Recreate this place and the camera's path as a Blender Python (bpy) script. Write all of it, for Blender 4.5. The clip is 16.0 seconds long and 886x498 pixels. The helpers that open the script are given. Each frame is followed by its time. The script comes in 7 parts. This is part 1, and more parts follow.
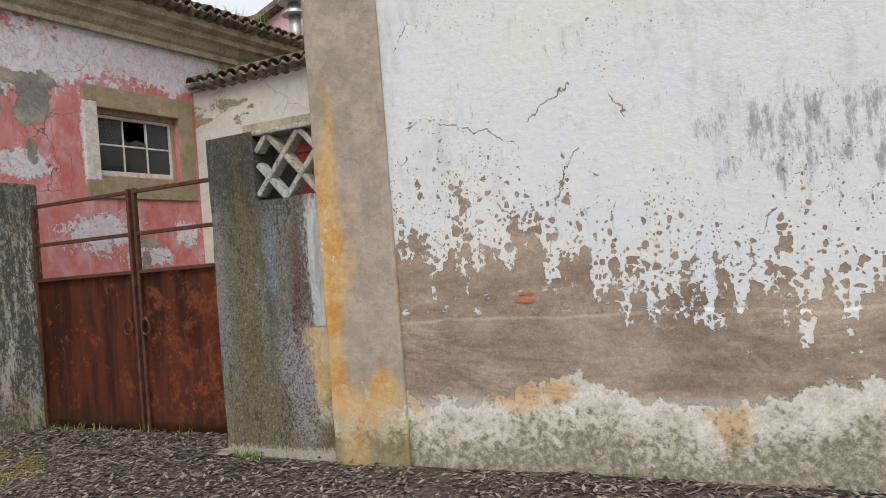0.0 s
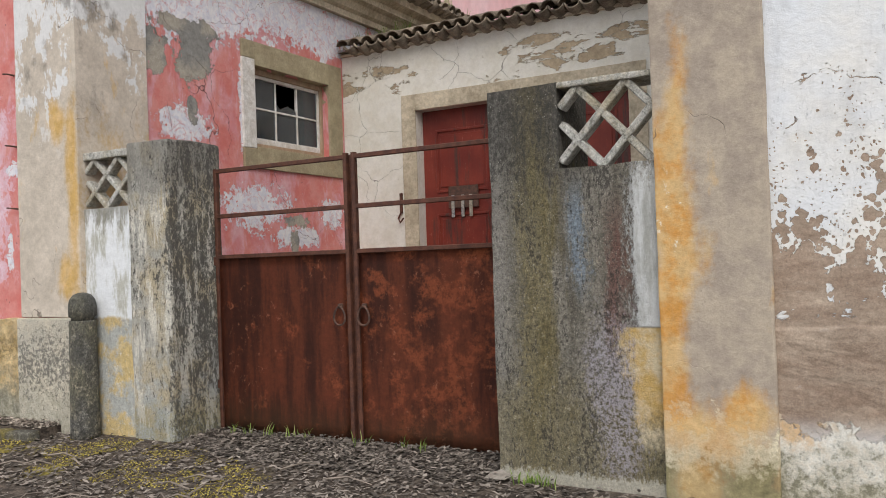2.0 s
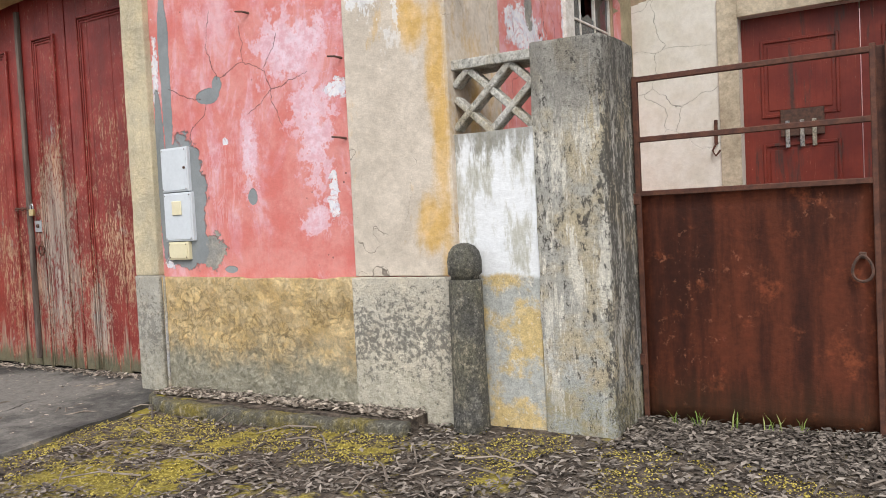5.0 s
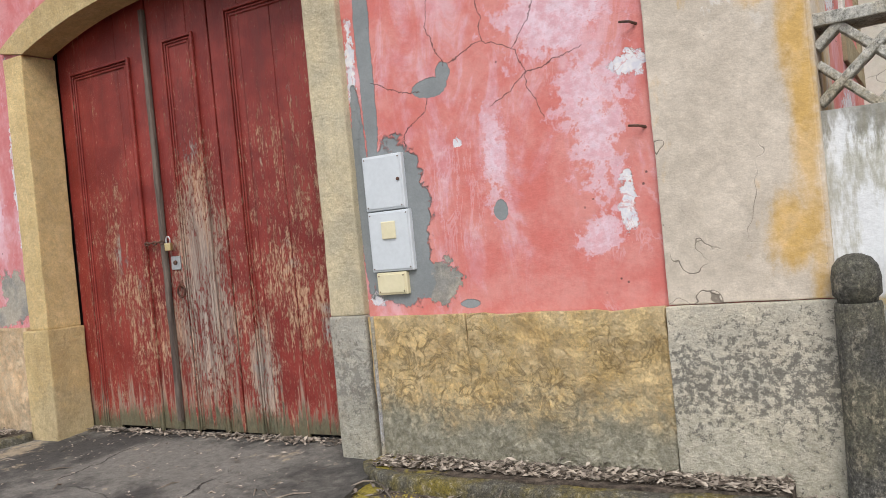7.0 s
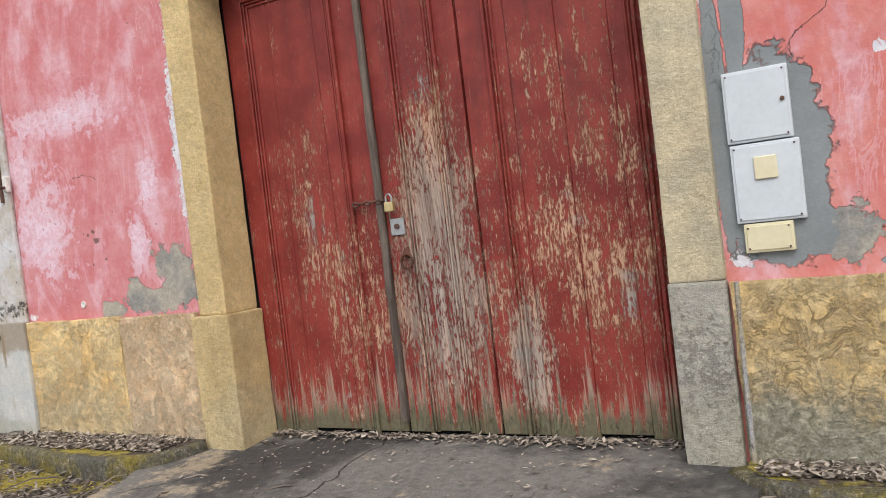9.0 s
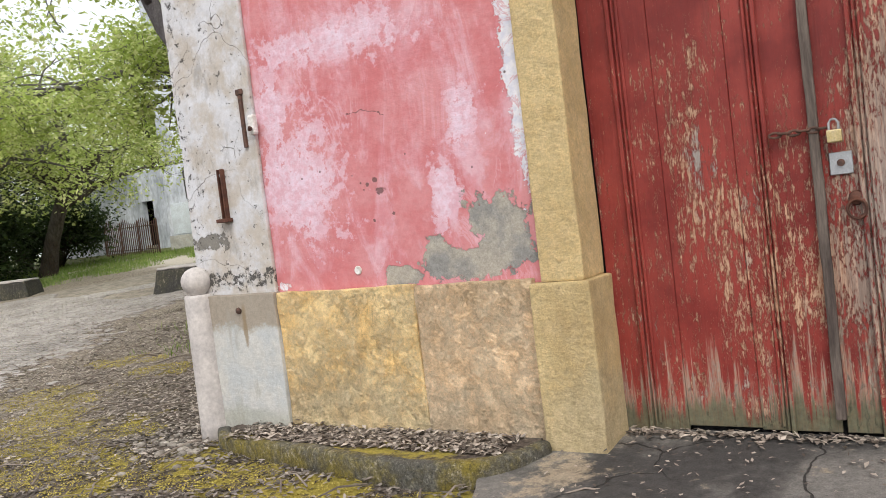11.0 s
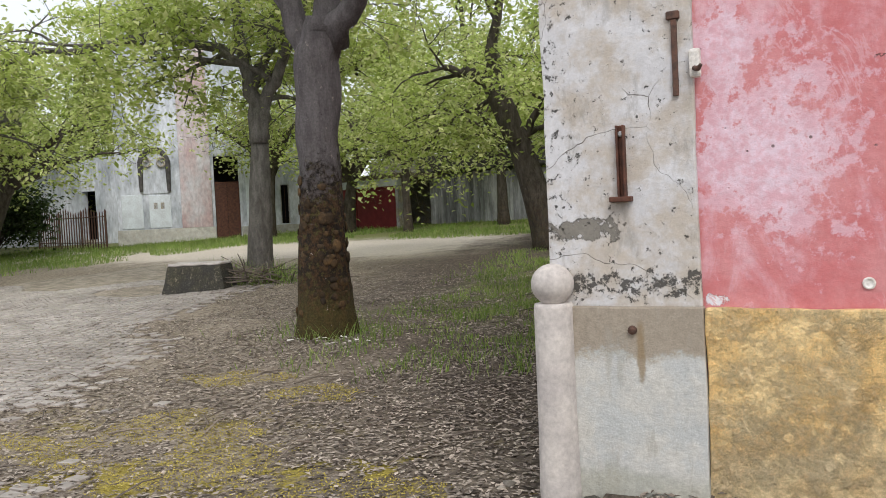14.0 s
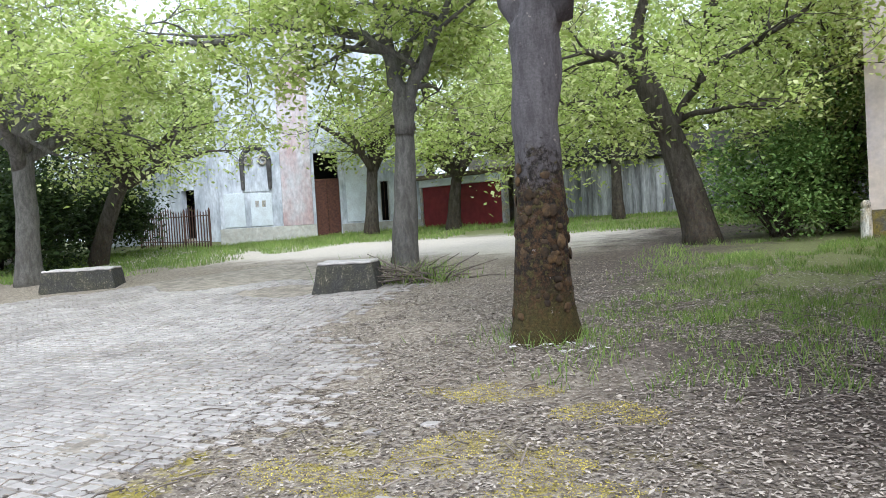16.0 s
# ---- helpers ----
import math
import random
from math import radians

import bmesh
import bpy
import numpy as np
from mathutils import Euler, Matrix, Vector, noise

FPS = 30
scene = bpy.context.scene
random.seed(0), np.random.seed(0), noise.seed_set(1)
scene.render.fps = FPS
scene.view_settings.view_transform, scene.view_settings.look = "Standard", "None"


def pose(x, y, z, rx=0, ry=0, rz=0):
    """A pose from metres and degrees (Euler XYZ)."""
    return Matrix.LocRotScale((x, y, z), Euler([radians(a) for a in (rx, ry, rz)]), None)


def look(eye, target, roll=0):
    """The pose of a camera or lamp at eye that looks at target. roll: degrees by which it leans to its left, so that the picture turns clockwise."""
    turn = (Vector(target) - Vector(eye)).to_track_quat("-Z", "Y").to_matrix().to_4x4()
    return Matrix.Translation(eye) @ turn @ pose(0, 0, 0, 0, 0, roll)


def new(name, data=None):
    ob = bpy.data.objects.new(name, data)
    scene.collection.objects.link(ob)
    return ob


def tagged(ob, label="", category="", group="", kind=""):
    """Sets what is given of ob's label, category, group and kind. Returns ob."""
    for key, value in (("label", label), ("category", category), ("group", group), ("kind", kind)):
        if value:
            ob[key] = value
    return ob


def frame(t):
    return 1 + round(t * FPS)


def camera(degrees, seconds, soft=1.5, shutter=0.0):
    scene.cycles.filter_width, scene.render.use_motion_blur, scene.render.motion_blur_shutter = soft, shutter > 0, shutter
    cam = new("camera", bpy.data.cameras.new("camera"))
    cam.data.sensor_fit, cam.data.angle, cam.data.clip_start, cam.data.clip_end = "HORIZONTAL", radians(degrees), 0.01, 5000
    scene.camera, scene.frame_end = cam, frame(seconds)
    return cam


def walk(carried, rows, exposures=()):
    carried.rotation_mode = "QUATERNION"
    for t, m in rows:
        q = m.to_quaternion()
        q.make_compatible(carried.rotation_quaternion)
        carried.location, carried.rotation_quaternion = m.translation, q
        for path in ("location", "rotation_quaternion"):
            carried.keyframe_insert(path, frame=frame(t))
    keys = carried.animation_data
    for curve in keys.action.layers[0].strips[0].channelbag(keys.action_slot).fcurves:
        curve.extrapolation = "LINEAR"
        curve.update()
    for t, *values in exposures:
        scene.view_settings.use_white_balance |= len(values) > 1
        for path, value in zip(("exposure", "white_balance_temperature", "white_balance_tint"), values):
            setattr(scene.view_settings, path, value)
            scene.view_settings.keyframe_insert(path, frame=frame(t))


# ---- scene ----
cam = camera(56.4, 16.0, soft=0.9)
METRES, EYE, TILT, LEAN, TURN = 17.2, 1.5, 0.0, 0.0, 28.5
ROWS = [
    (0.0, 0.0, 0.0, 0.0, 0.07, 0.87, 4.55),
    (0.5, -0.0285, 0.0144, -0.0002, -0.11, 1.06, 3.59),
    (1.0, -0.0567, 0.0329, -0.0014, -0.04, 1.1, 2.74),
    (1.5, -0.0819, 0.0484, -0.0005, 0.17, 1.03, 2.02),
    (2.0, -0.1066, 0.0618, 0.0013, 0.81, 0.86, 1.99),
    (2.5, -0.1302, 0.0802, 0.0019, 1.22, 1.32, 2.49),
    (3.0, -0.1582, 0.096, 0.0014, 1.44, 0.97, 2.74),
    (3.5, -0.1894, 0.1078, 0.0029, 1.7, -0.78, 3.25),
    (4.0, -0.2177, 0.1209, 0.003, 1.97, -1.81, 3.19),
    (4.5, -0.2433, 0.1326, 0.0021, 2.55, -2.4, 2.67),
    (7.0, -0.3692, 0.2152, 0.0059, 2.34, -0.49, 5.51),
    (7.5, -0.3978, 0.2297, 0.0065, 0.79, -0.8, 5.39),
    (8.0, -0.4253, 0.2484, 0.0065, 0.53, -0.66, 6.23),
    (10.5, -0.5701, 0.33, 0.007, 1.83, -3.28, 7.36),
    (11.0, -0.5991, 0.3477, 0.0087, 3.19, -2.78, 6.94),
    (11.5, -0.6269, 0.3628, 0.0088, 3.3, -2.76, 6.5),
    (12.0, -0.6541, 0.3815, 0.008, 3.28, -2.4, 5.9),
    (12.5, -0.6821, 0.3972, 0.0077, 2.6, -1.86, 5.05),
    (13.0, -0.7119, 0.4141, 0.0089, 1.61, -1.27, 4.08),
    (13.5, -0.7374, 0.4322, 0.0111, -0.69, -1.42, 3.03),
    (14.0, -0.7622, 0.4434, 0.011, -3.2, -1.97, 2.78),
    (14.5, -0.7862, 0.4568, 0.0097, -3.95, -2.53, 2.82),
    (15.0, -0.8091, 0.472, 0.0118, -2.87, -2.41, 2.72),
    (15.5, -0.8369, 0.4854, 0.014, -1.18, -2.09, 3.3),
    (16.0, -0.8601, 0.5023, 0.0136, 1.01, -1.95, 3.35),
]
walk(cam, [(t, pose(0, 0, EYE, TILT, LEAN, TURN) @ pose(METRES * x, METRES * y, METRES * z, 90 + pitch, roll, yaw)) for t, x, y, z, yaw, pitch, roll in ROWS],
     exposures=[(0.0, -0.3, 6500, 10), (1.5, -0.2, 6500, 10), (2.5, -0.05, 6500, 10), (3.5, 0.1, 6500, 10), (4.5, 0.2, 6500, 10), (6.5, 0.06, 6500, 10), (8.0, 0.0, 6500, 10), (10.5, 0.1, 6500, 10), (11.5, 0.0, 6500, 10), (12.5, -0.2, 6500, 10), (13.5, -0.15, 6500, 10), (14.5, 0.0, 6400, 10), (15.2, 0.3, 6150, 9), (16.0, 0.5, 5650, 8)])

# ---- world and light ----
world = bpy.data.worlds.new("overcast_sky")
scene.world = world
world.use_nodes = True
wt = world.node_tree
wt.nodes.clear()
sky = wt.nodes.new("ShaderNodeTexSky")
sky.sky_type, sky.sun_disc = "NISHITA", False
SUN_ELEVATION, SUN_AZIMUTH = 46.0, 146.0
sky.sun_elevation, sky.sun_rotation = radians(SUN_ELEVATION), radians(SUN_AZIMUTH)
sky.dust_density, sky.ozone_density = 3.0, 1.0
cloud = wt.nodes.new("ShaderNodeMix")
cloud.data_type = "RGBA"
cloud.inputs["Factor"].default_value = 0.8
cloud.inputs["B"].default_value = (9.0, 9.2, 9.6, 1)
back = wt.nodes.new("ShaderNodeBackground")
back.inputs["Strength"].default_value = 0.138
wout = wt.nodes.new("ShaderNodeOutputWorld")
wt.links.new(sky.outputs[0], cloud.inputs["A"])
wt.links.new(cloud.outputs["Result"], back.inputs["Color"])
wt.links.new(back.outputs[0], wout.inputs["Surface"])

sun_data = bpy.data.lights.new("sun", "SUN")
sun_data.energy, sun_data.angle, sun_data.color = 2.05, radians(35), (1.0, 0.96, 0.9)
sun = new("sun", sun_data)
az, el = radians(SUN_AZIMUTH), radians(SUN_ELEVATION)
sun.matrix_world = look((math.sin(az) * math.cos(el) * 60, math.cos(az) * math.cos(el) * 60, math.sin(el) * 60), (0, 0, 0))

# ---- materials ----
class Graph:
    """A small builder of node materials in world metres."""

    def __init__(self, name, local=False):
        self.mat = bpy.data.materials.new(name)
        self.mat.use_nodes = True
        self.t = self.mat.node_tree
        self.t.nodes.clear()
        if local:
            self.p = self.node("ShaderNodeTexCoord").outputs["Object"]
        else:
            self.p = self.node("ShaderNodeNewGeometry").outputs["Position"]
        s = self.node("ShaderNodeSeparateXYZ", self.p)
        self.x, self.y, self.z = s.outputs

    def node(self, kind, *ins):
        n = self.t.nodes.new(kind)
        for i, v in enumerate(ins):
            self.feed(n.inputs[i], v)
        return n

    def feed(self, socket, v):
        if isinstance(v, bpy.types.NodeSocket):
            self.t.links.new(v, socket)
        elif isinstance(v, tuple) and socket.type == "RGBA":
            socket.default_value = (*v[:3], 1)
        else:
            socket.default_value = v

    def m(self, op, a, b=0.0, clamp=False):
        n = self.node("ShaderNodeMath", a, b)
        n.operation, n.use_clamp = op, clamp
        return n.outputs[0]

    def add(self, *v):
        r = v[0]
        for b in v[1:]:
            r = self.m("ADD", r, b)
        return r

    def mul(self, *v):
        r = v[0]
        for b in v[1:]:
            r = self.m("MULTIPLY", r, b)
        return r

    def inv(self, a):
        return self.m("SUBTRACT", 1.0, a, True)

    def top(self, a, b):
        return self.m("MAXIMUM", a, b)

    def stretch(self, sx, sy, sz):
        n = self.node("ShaderNodeVectorMath", self.p, (sx, sy, sz))
        n.operation = "MULTIPLY"
        return n.outputs[0]

    def noise(self, scale, detail=5.0, rough=0.6, vec=None, warp=0.0):
        n = self.node("ShaderNodeTexNoise")
        self.feed(n.inputs["Vector"], vec or self.p)
        n.inputs["Scale"].default_value, n.inputs["Detail"].default_value = scale, detail
        n.inputs["Roughness"].default_value, n.inputs["Distortion"].default_value = rough, warp
        return n.outputs["Fac"]

    def cells(self, scale, feature="F1", vec=None, rand=1.0):
        n = self.node("ShaderNodeTexVoronoi")
        n.feature = feature
        self.feed(n.inputs["Vector"], vec or self.p)
        n.inputs["Scale"].default_value, n.inputs["Randomness"].default_value = scale, rand
        return n.outputs["Distance"]

    def warped(self, amount, scale):
        n = self.node("ShaderNodeTexNoise")
        self.feed(n.inputs["Vector"], self.p)
        n.inputs["Scale"].default_value, n.inputs["Detail"].default_value = scale, 3
        a = self.node("ShaderNodeVectorMath", n.outputs["Color"], (0.5, 0.5, 0.5))
        a.operation = "SUBTRACT"
        b = self.node("ShaderNodeVectorMath", a.outputs[0], (amount, amount, amount))
        b.operation = "MULTIPLY"
        c = self.node("ShaderNodeVectorMath", self.p, b.outputs[0])
        return c.outputs[0]

    def ss(self, v, a, b):
        n = self.node("ShaderNodeMapRange")
        n.interpolation_type = "SMOOTHSTEP"
        self.feed(n.inputs["Value"], v)
        flip = a > b
        n.inputs["From Min"].default_value, n.inputs["From Max"].default_value = min(a, b), max(a, b)
        n.inputs["To Min"].default_value, n.inputs["To Max"].default_value = (1, 0) if flip else (0, 1)
        return n.outputs["Result"]

    def mix(self, f, a, b):
        n = self.t.nodes.new("ShaderNodeMix")
        n.data_type = "RGBA"
        self.feed(n.inputs["Factor"], f)
        self.feed(n.inputs["A"], a)
        self.feed(n.inputs["B"], b)
        return n.outputs["Result"]

    def vary(self, c, f, amount=0.3, gain=2.0):
        """c made lighter and darker by f round 0.5; noise lies close to 0.5, so it is spread by gain."""
        k = self.top(self.add(self.mul(self.m("SUBTRACT", f, 0.5), 2 * amount * gain), 1.0), 0.12)
        n = self.node("ShaderNodeVectorMath")
        n.operation = "SCALE"
        self.feed(n.inputs[0], c)
        self.feed(n.inputs["Scale"], k)
        return n.outputs[0]

    def lines(self, along, polylines, width, shake=0.05):
        """Ragged cracks along bent lines given as (along, height) points."""
        u = self.add(along, self.mul(self.m("SUBTRACT", self.noise(7, 4), 0.5), shake * 2), self.mul(self.m("SUBTRACT", self.noise(31, 3), 0.5), shake * 0.7))
        w = self.add(self.z, self.mul(self.m("SUBTRACT", self.noise(8.3, 4), 0.5), shake * 2), self.mul(self.m("SUBTRACT", self.noise(29, 3), 0.5), shake * 0.7))
        whole = None
        for line in polylines:
            for (a, b), (c, d) in zip(line, line[1:]):
                dx, dz = c - a, d - b
                pu, pw = self.m("SUBTRACT", u, a), self.m("SUBTRACT", w, b)
                k = self.m("ADD", self.mul(pu, dx / (dx * dx + dz * dz)), self.mul(pw, dz / (dx * dx + dz * dz)), True)
                eu, ew = self.m("SUBTRACT", pu, self.mul(k, dx)), self.m("SUBTRACT", pw, self.mul(k, dz))
                e = self.m("SQRT", self.add(self.mul(eu, eu), self.mul(ew, ew)))
                whole = e if whole is None else self.m("MINIMUM", whole, e)
        return self.ss(whole, width, width * 0.45)

    def patch(self, along, spots, ragged, edge=0.06):
        """Ragged patches (centre along the wall, centre height, half width, half height)."""
        whole = None
        for a, z, ra, rz in spots:
            da = self.mul(self.m("SUBTRACT", along, a), 1 / ra)
            dz = self.mul(self.m("SUBTRACT", self.z, z), 1 / rz)
            d = self.m("SQRT", self.add(self.mul(da, da), self.mul(dz, dz)))
            whole = d if whole is None else self.m("MINIMUM", whole, d)
        return self.ss(self.add(whole, ragged), 1 + edge, 1 - edge)

    def band(self, v, a, b, soft):
        return self.mul(self.ss(v, a - soft, a + soft), self.ss(v, b + soft, b - soft))

    def cracks(self, scale, width, where, amount=0.35):
        e = self.cells(scale, "DISTANCE_TO_EDGE", self.warped(amount, 3.0))
        return self.mul(self.ss(e, width, width * 0.3), where)

    def random(self):
        return self.node("ShaderNodeObjectInfo").outputs["Random"]

    def island(self):
        return self.node("ShaderNodeNewGeometry").outputs["Random Per Island"]

    def out(self, color, rough=0.85, height=None, depth=0.01, strength=1.0, metal=0.0, gloss=0.4, leaf=None):
        b = self.node("ShaderNodeBsdfPrincipled")
        self.feed(b.inputs["Base Color"], color)
        self.feed(b.inputs["Roughness"], rough)
        self.feed(b.inputs["Metallic"], metal)
        b.inputs["Specular IOR Level"].default_value = gloss
        if height is not None:
            n = self.node("ShaderNodeBump")
            n.inputs["Strength"].default_value, n.inputs["Distance"].default_value = strength, depth
            self.feed(n.inputs["Height"], height)
            self.t.links.new(n.outputs[0], b.inputs["Normal"])
        shader = b.outputs[0]
        if leaf:
            tr = self.node("ShaderNodeBsdfTranslucent")
            self.feed(tr.inputs["Color"], color)
            mx = self.node("ShaderNodeMixShader", leaf, shader, tr.outputs[0])
            shader = mx.outputs[0]
        o = self.node("ShaderNodeOutputMaterial")
        self.t.links.new(shader, o.inputs["Surface"])
        return self.mat


def centred(g, f):
    return g.m("SUBTRACT", f, 0.5)


def make_white_wall():
    g = Graph("limewashed_white_plaster")
    big, mid, fine, grit = g.noise(1.6, 4), g.noise(6, 10, 0.68), g.noise(26, 7, 0.7), g.noise(110, 4, 0.7)
    white = g.vary(g.mix(g.ss(big, 0.35, 0.7), (0.74, 0.77, 0.81), (0.80, 0.78, 0.73)), fine, 0.06)
    # mould in short vertical smears
    smear = g.noise(17, 9, 0.80, g.stretch(1.0, 1.0, 0.33))
    zone = g.mul(g.ss(g.add(g.x, g.mul(centred(g, mid), 0.8)), -1.05, -0.45), g.band(g.z, 1.72, 2.22, 0.22))
    grime = g.mul(g.ss(g.add(smear, g.mul(zone, 0.13)), 0.57, 0.72), 0.7)
    faint = g.mul(g.ss(g.noise(5, 6, 0.7, g.stretch(1, 1, 0.4)), 0.52, 0.7), g.ss(g.z, 1.5, 2.2), 0.22)
    white = g.mix(g.top(grime, faint), white, (0.20, 0.205, 0.22))
    # render laid bare: round losses that grow together downwards
    rise = g.add(g.mul(g.ss(g.x, -1.15, -1.95), 0.30), g.mul(g.ss(g.x, -2.50, -2.68), -0.10), g.mul(g.ss(g.x, -0.7, 0.1), -0.14))
    depth = g.m("SUBTRACT", g.add(rise, 1.20), g.z)
    tongue = g.noise(4.6, 5, 0.62, g.stretch(1.5, 1.0, 0.34))
    fall = g.add(depth, g.mul(centred(g, mid), 1.5), g.mul(centred(g, tongue), 1.5), g.mul(centred(g, fine), 0.25))
    bare = g.ss(fall, -0.010, 0.010)
    soft = g.warped(0.09, 11)
    near = g.add(g.mul(depth, 0.55), g.mul(centred(g, big), 0.5), g.mul(centred(g, tongue), 1.1))
    for scale, reach in ((6.5, 0.34), (13, 0.42), (27, 0.40)):
        hole = g.m("SUBTRACT", g.add(near, reach), g.cells(scale, "F1", soft))
        bare = g.top(bare, g.ss(hole, -0.006, 0.012))
    dots = g.mul(g.ss(g.cells(44, "F1", g.warped(0.05, 20)), 0.21, 0.16), g.ss(g.add(g.noise(3.1, 5), g.mul(g.ss(g.z, 2.5, 1.4), 0.10)), 0.54, 0.60))
    chips = g.ss(g.add(g.noise(13, 9, 0.74), g.mul(g.ss(g.z, 2.9, 1.4), 0.05)), 0.725, 0.732)
    crack = g.lines(g.x, [[(-2.58, 2.30), (-2.45, 2.36), (-2.25, 2.30), (-2.0, 2.22), (-1.8, 2.12)], [(-2.5, 2.36), (-2.6, 2.1)], [(-1.75, 2.26), (-1.58, 2.36), (-1.50, 2.42)],
                          [(-1.48, 2.06), (-1.56, 1.92), (-1.62, 1.75), (-1.68, 1.5)], [(-1.29, 1.72), (-1.33, 1.5), (-1.30, 1.3)], [(-0.50, 1.62), (-0.60, 1.45), (-0.64, 1.3)],
                          [(-1.2, 2.2), (-1.27, 2.36)], [(-2.62, 2.8), (-2.5, 2.95)], [(-1.95, 1.8), (-1.85, 1.6), (-1.9, 1.45)]], 0.0052, 0.075)
    crack = g.mul(crack, g.ss(g.noise(10, 4), 0.42, 0.50))
    bare = g.top(g.top(bare, dots), g.top(chips, crack))
    keep = g.mul(g.ss(g.noise(9, 6, 0.7, g.stretch(0.6, 1, 1.5)), 0.58, 0.60), g.band(g.z, 1.17, 1.30, 0.03), g.ss(g.x, -0.7, -0.9), 0.95)
    bare = g.mul(bare, g.ss(g.z, 0.5, 0.75), g.inv(keep))
    wash = g.noise(3.0, 8, 0.7, g.stretch(0.6, 1, 1.6))
    earth = g.vary(g.vary(g.vary(g.mix(g.ss(wash, 0.36, 0.64), (0.27, 0.195, 0.145), (0.42, 0.335, 0.26)), fine, 0.22), big, 0.15), grit, 0.25)
    pale = g.mul(g.ss(g.noise(5, 8, 0.72, g.stretch(0.7, 1, 1.3)), 0.60, 0.68), g.ss(g.z, 1.25, 1.0), 0.5)
    earth = g.mix(pale, earth, (0.55, 0.50, 0.45))
    col = g.mix(bare, white, earth)
    # lime crust and algae on the foot of the wall
    wave = g.mul(g.m("SINE", g.add(g.mul(g.x, 4.3), 2.2)), -0.07)
    low = g.ss(g.add(g.z, g.mul(centred(g, mid), 0.55), wave, g.mul(centred(g, fine), 0.16)), 0.735, 0.70)
    lime = g.vary(g.vary(g.mix(g.ss(fine, 0.34, 0.74), (0.76, 0.75, 0.70), (0.56, 0.50, 0.40)), mid, 0.15), grit, 0.18)
    rusty = g.patch(g.x, [(-1.95, 0.70, 0.20, 0.08), (-2.60, 0.66, 0.10, 0.08), (-0.78, 0.55, 0.10, 0.10), (-1.72, 0.72, 0.10, 0.07)], g.mul(centred(g, mid), 3.4), 0.5)
    lime = g.mix(g.mul(rusty, 0.75), lime, g.vary((0.60, 0.36, 0.14), fine, 0.3))
    algae = g.ss(g.add(g.z, wave, g.mul(centred(g, mid), 0.9), g.mul(centred(g, fine), 0.9)), 0.66, 0.36)
    green = g.vary(g.mix(g.ss(fine, 0.36, 0.68), (0.165, 0.155, 0.095), (0.42, 0.39, 0.29)), grit, 0.45)
    lime = g.mix(g.mul(algae, 0.92), lime, green)
    col = g.mix(low, col, lime)
    ridge = g.m("ABSOLUTE", centred(g, g.noise(1.7, 4, 0.5, g.stretch(0.5, 1, 1.4), 0.6)))
    h = g.add(g.mul(g.inv(bare), 0.8), g.mul(mid, 0.4), g.mul(fine, 0.25), g.mul(grit, 0.05), g.mul(low, 0.3), g.mul(bare, g.ss(ridge, 0.0, 0.12), 0.30),
              g.mul(g.ss(g.add(g.z, g.mul(centred(g, big), 0.12)), 1.15, 1.125), 0.6))
    return g.out(col, 0.9, h, 0.02, 0.95)


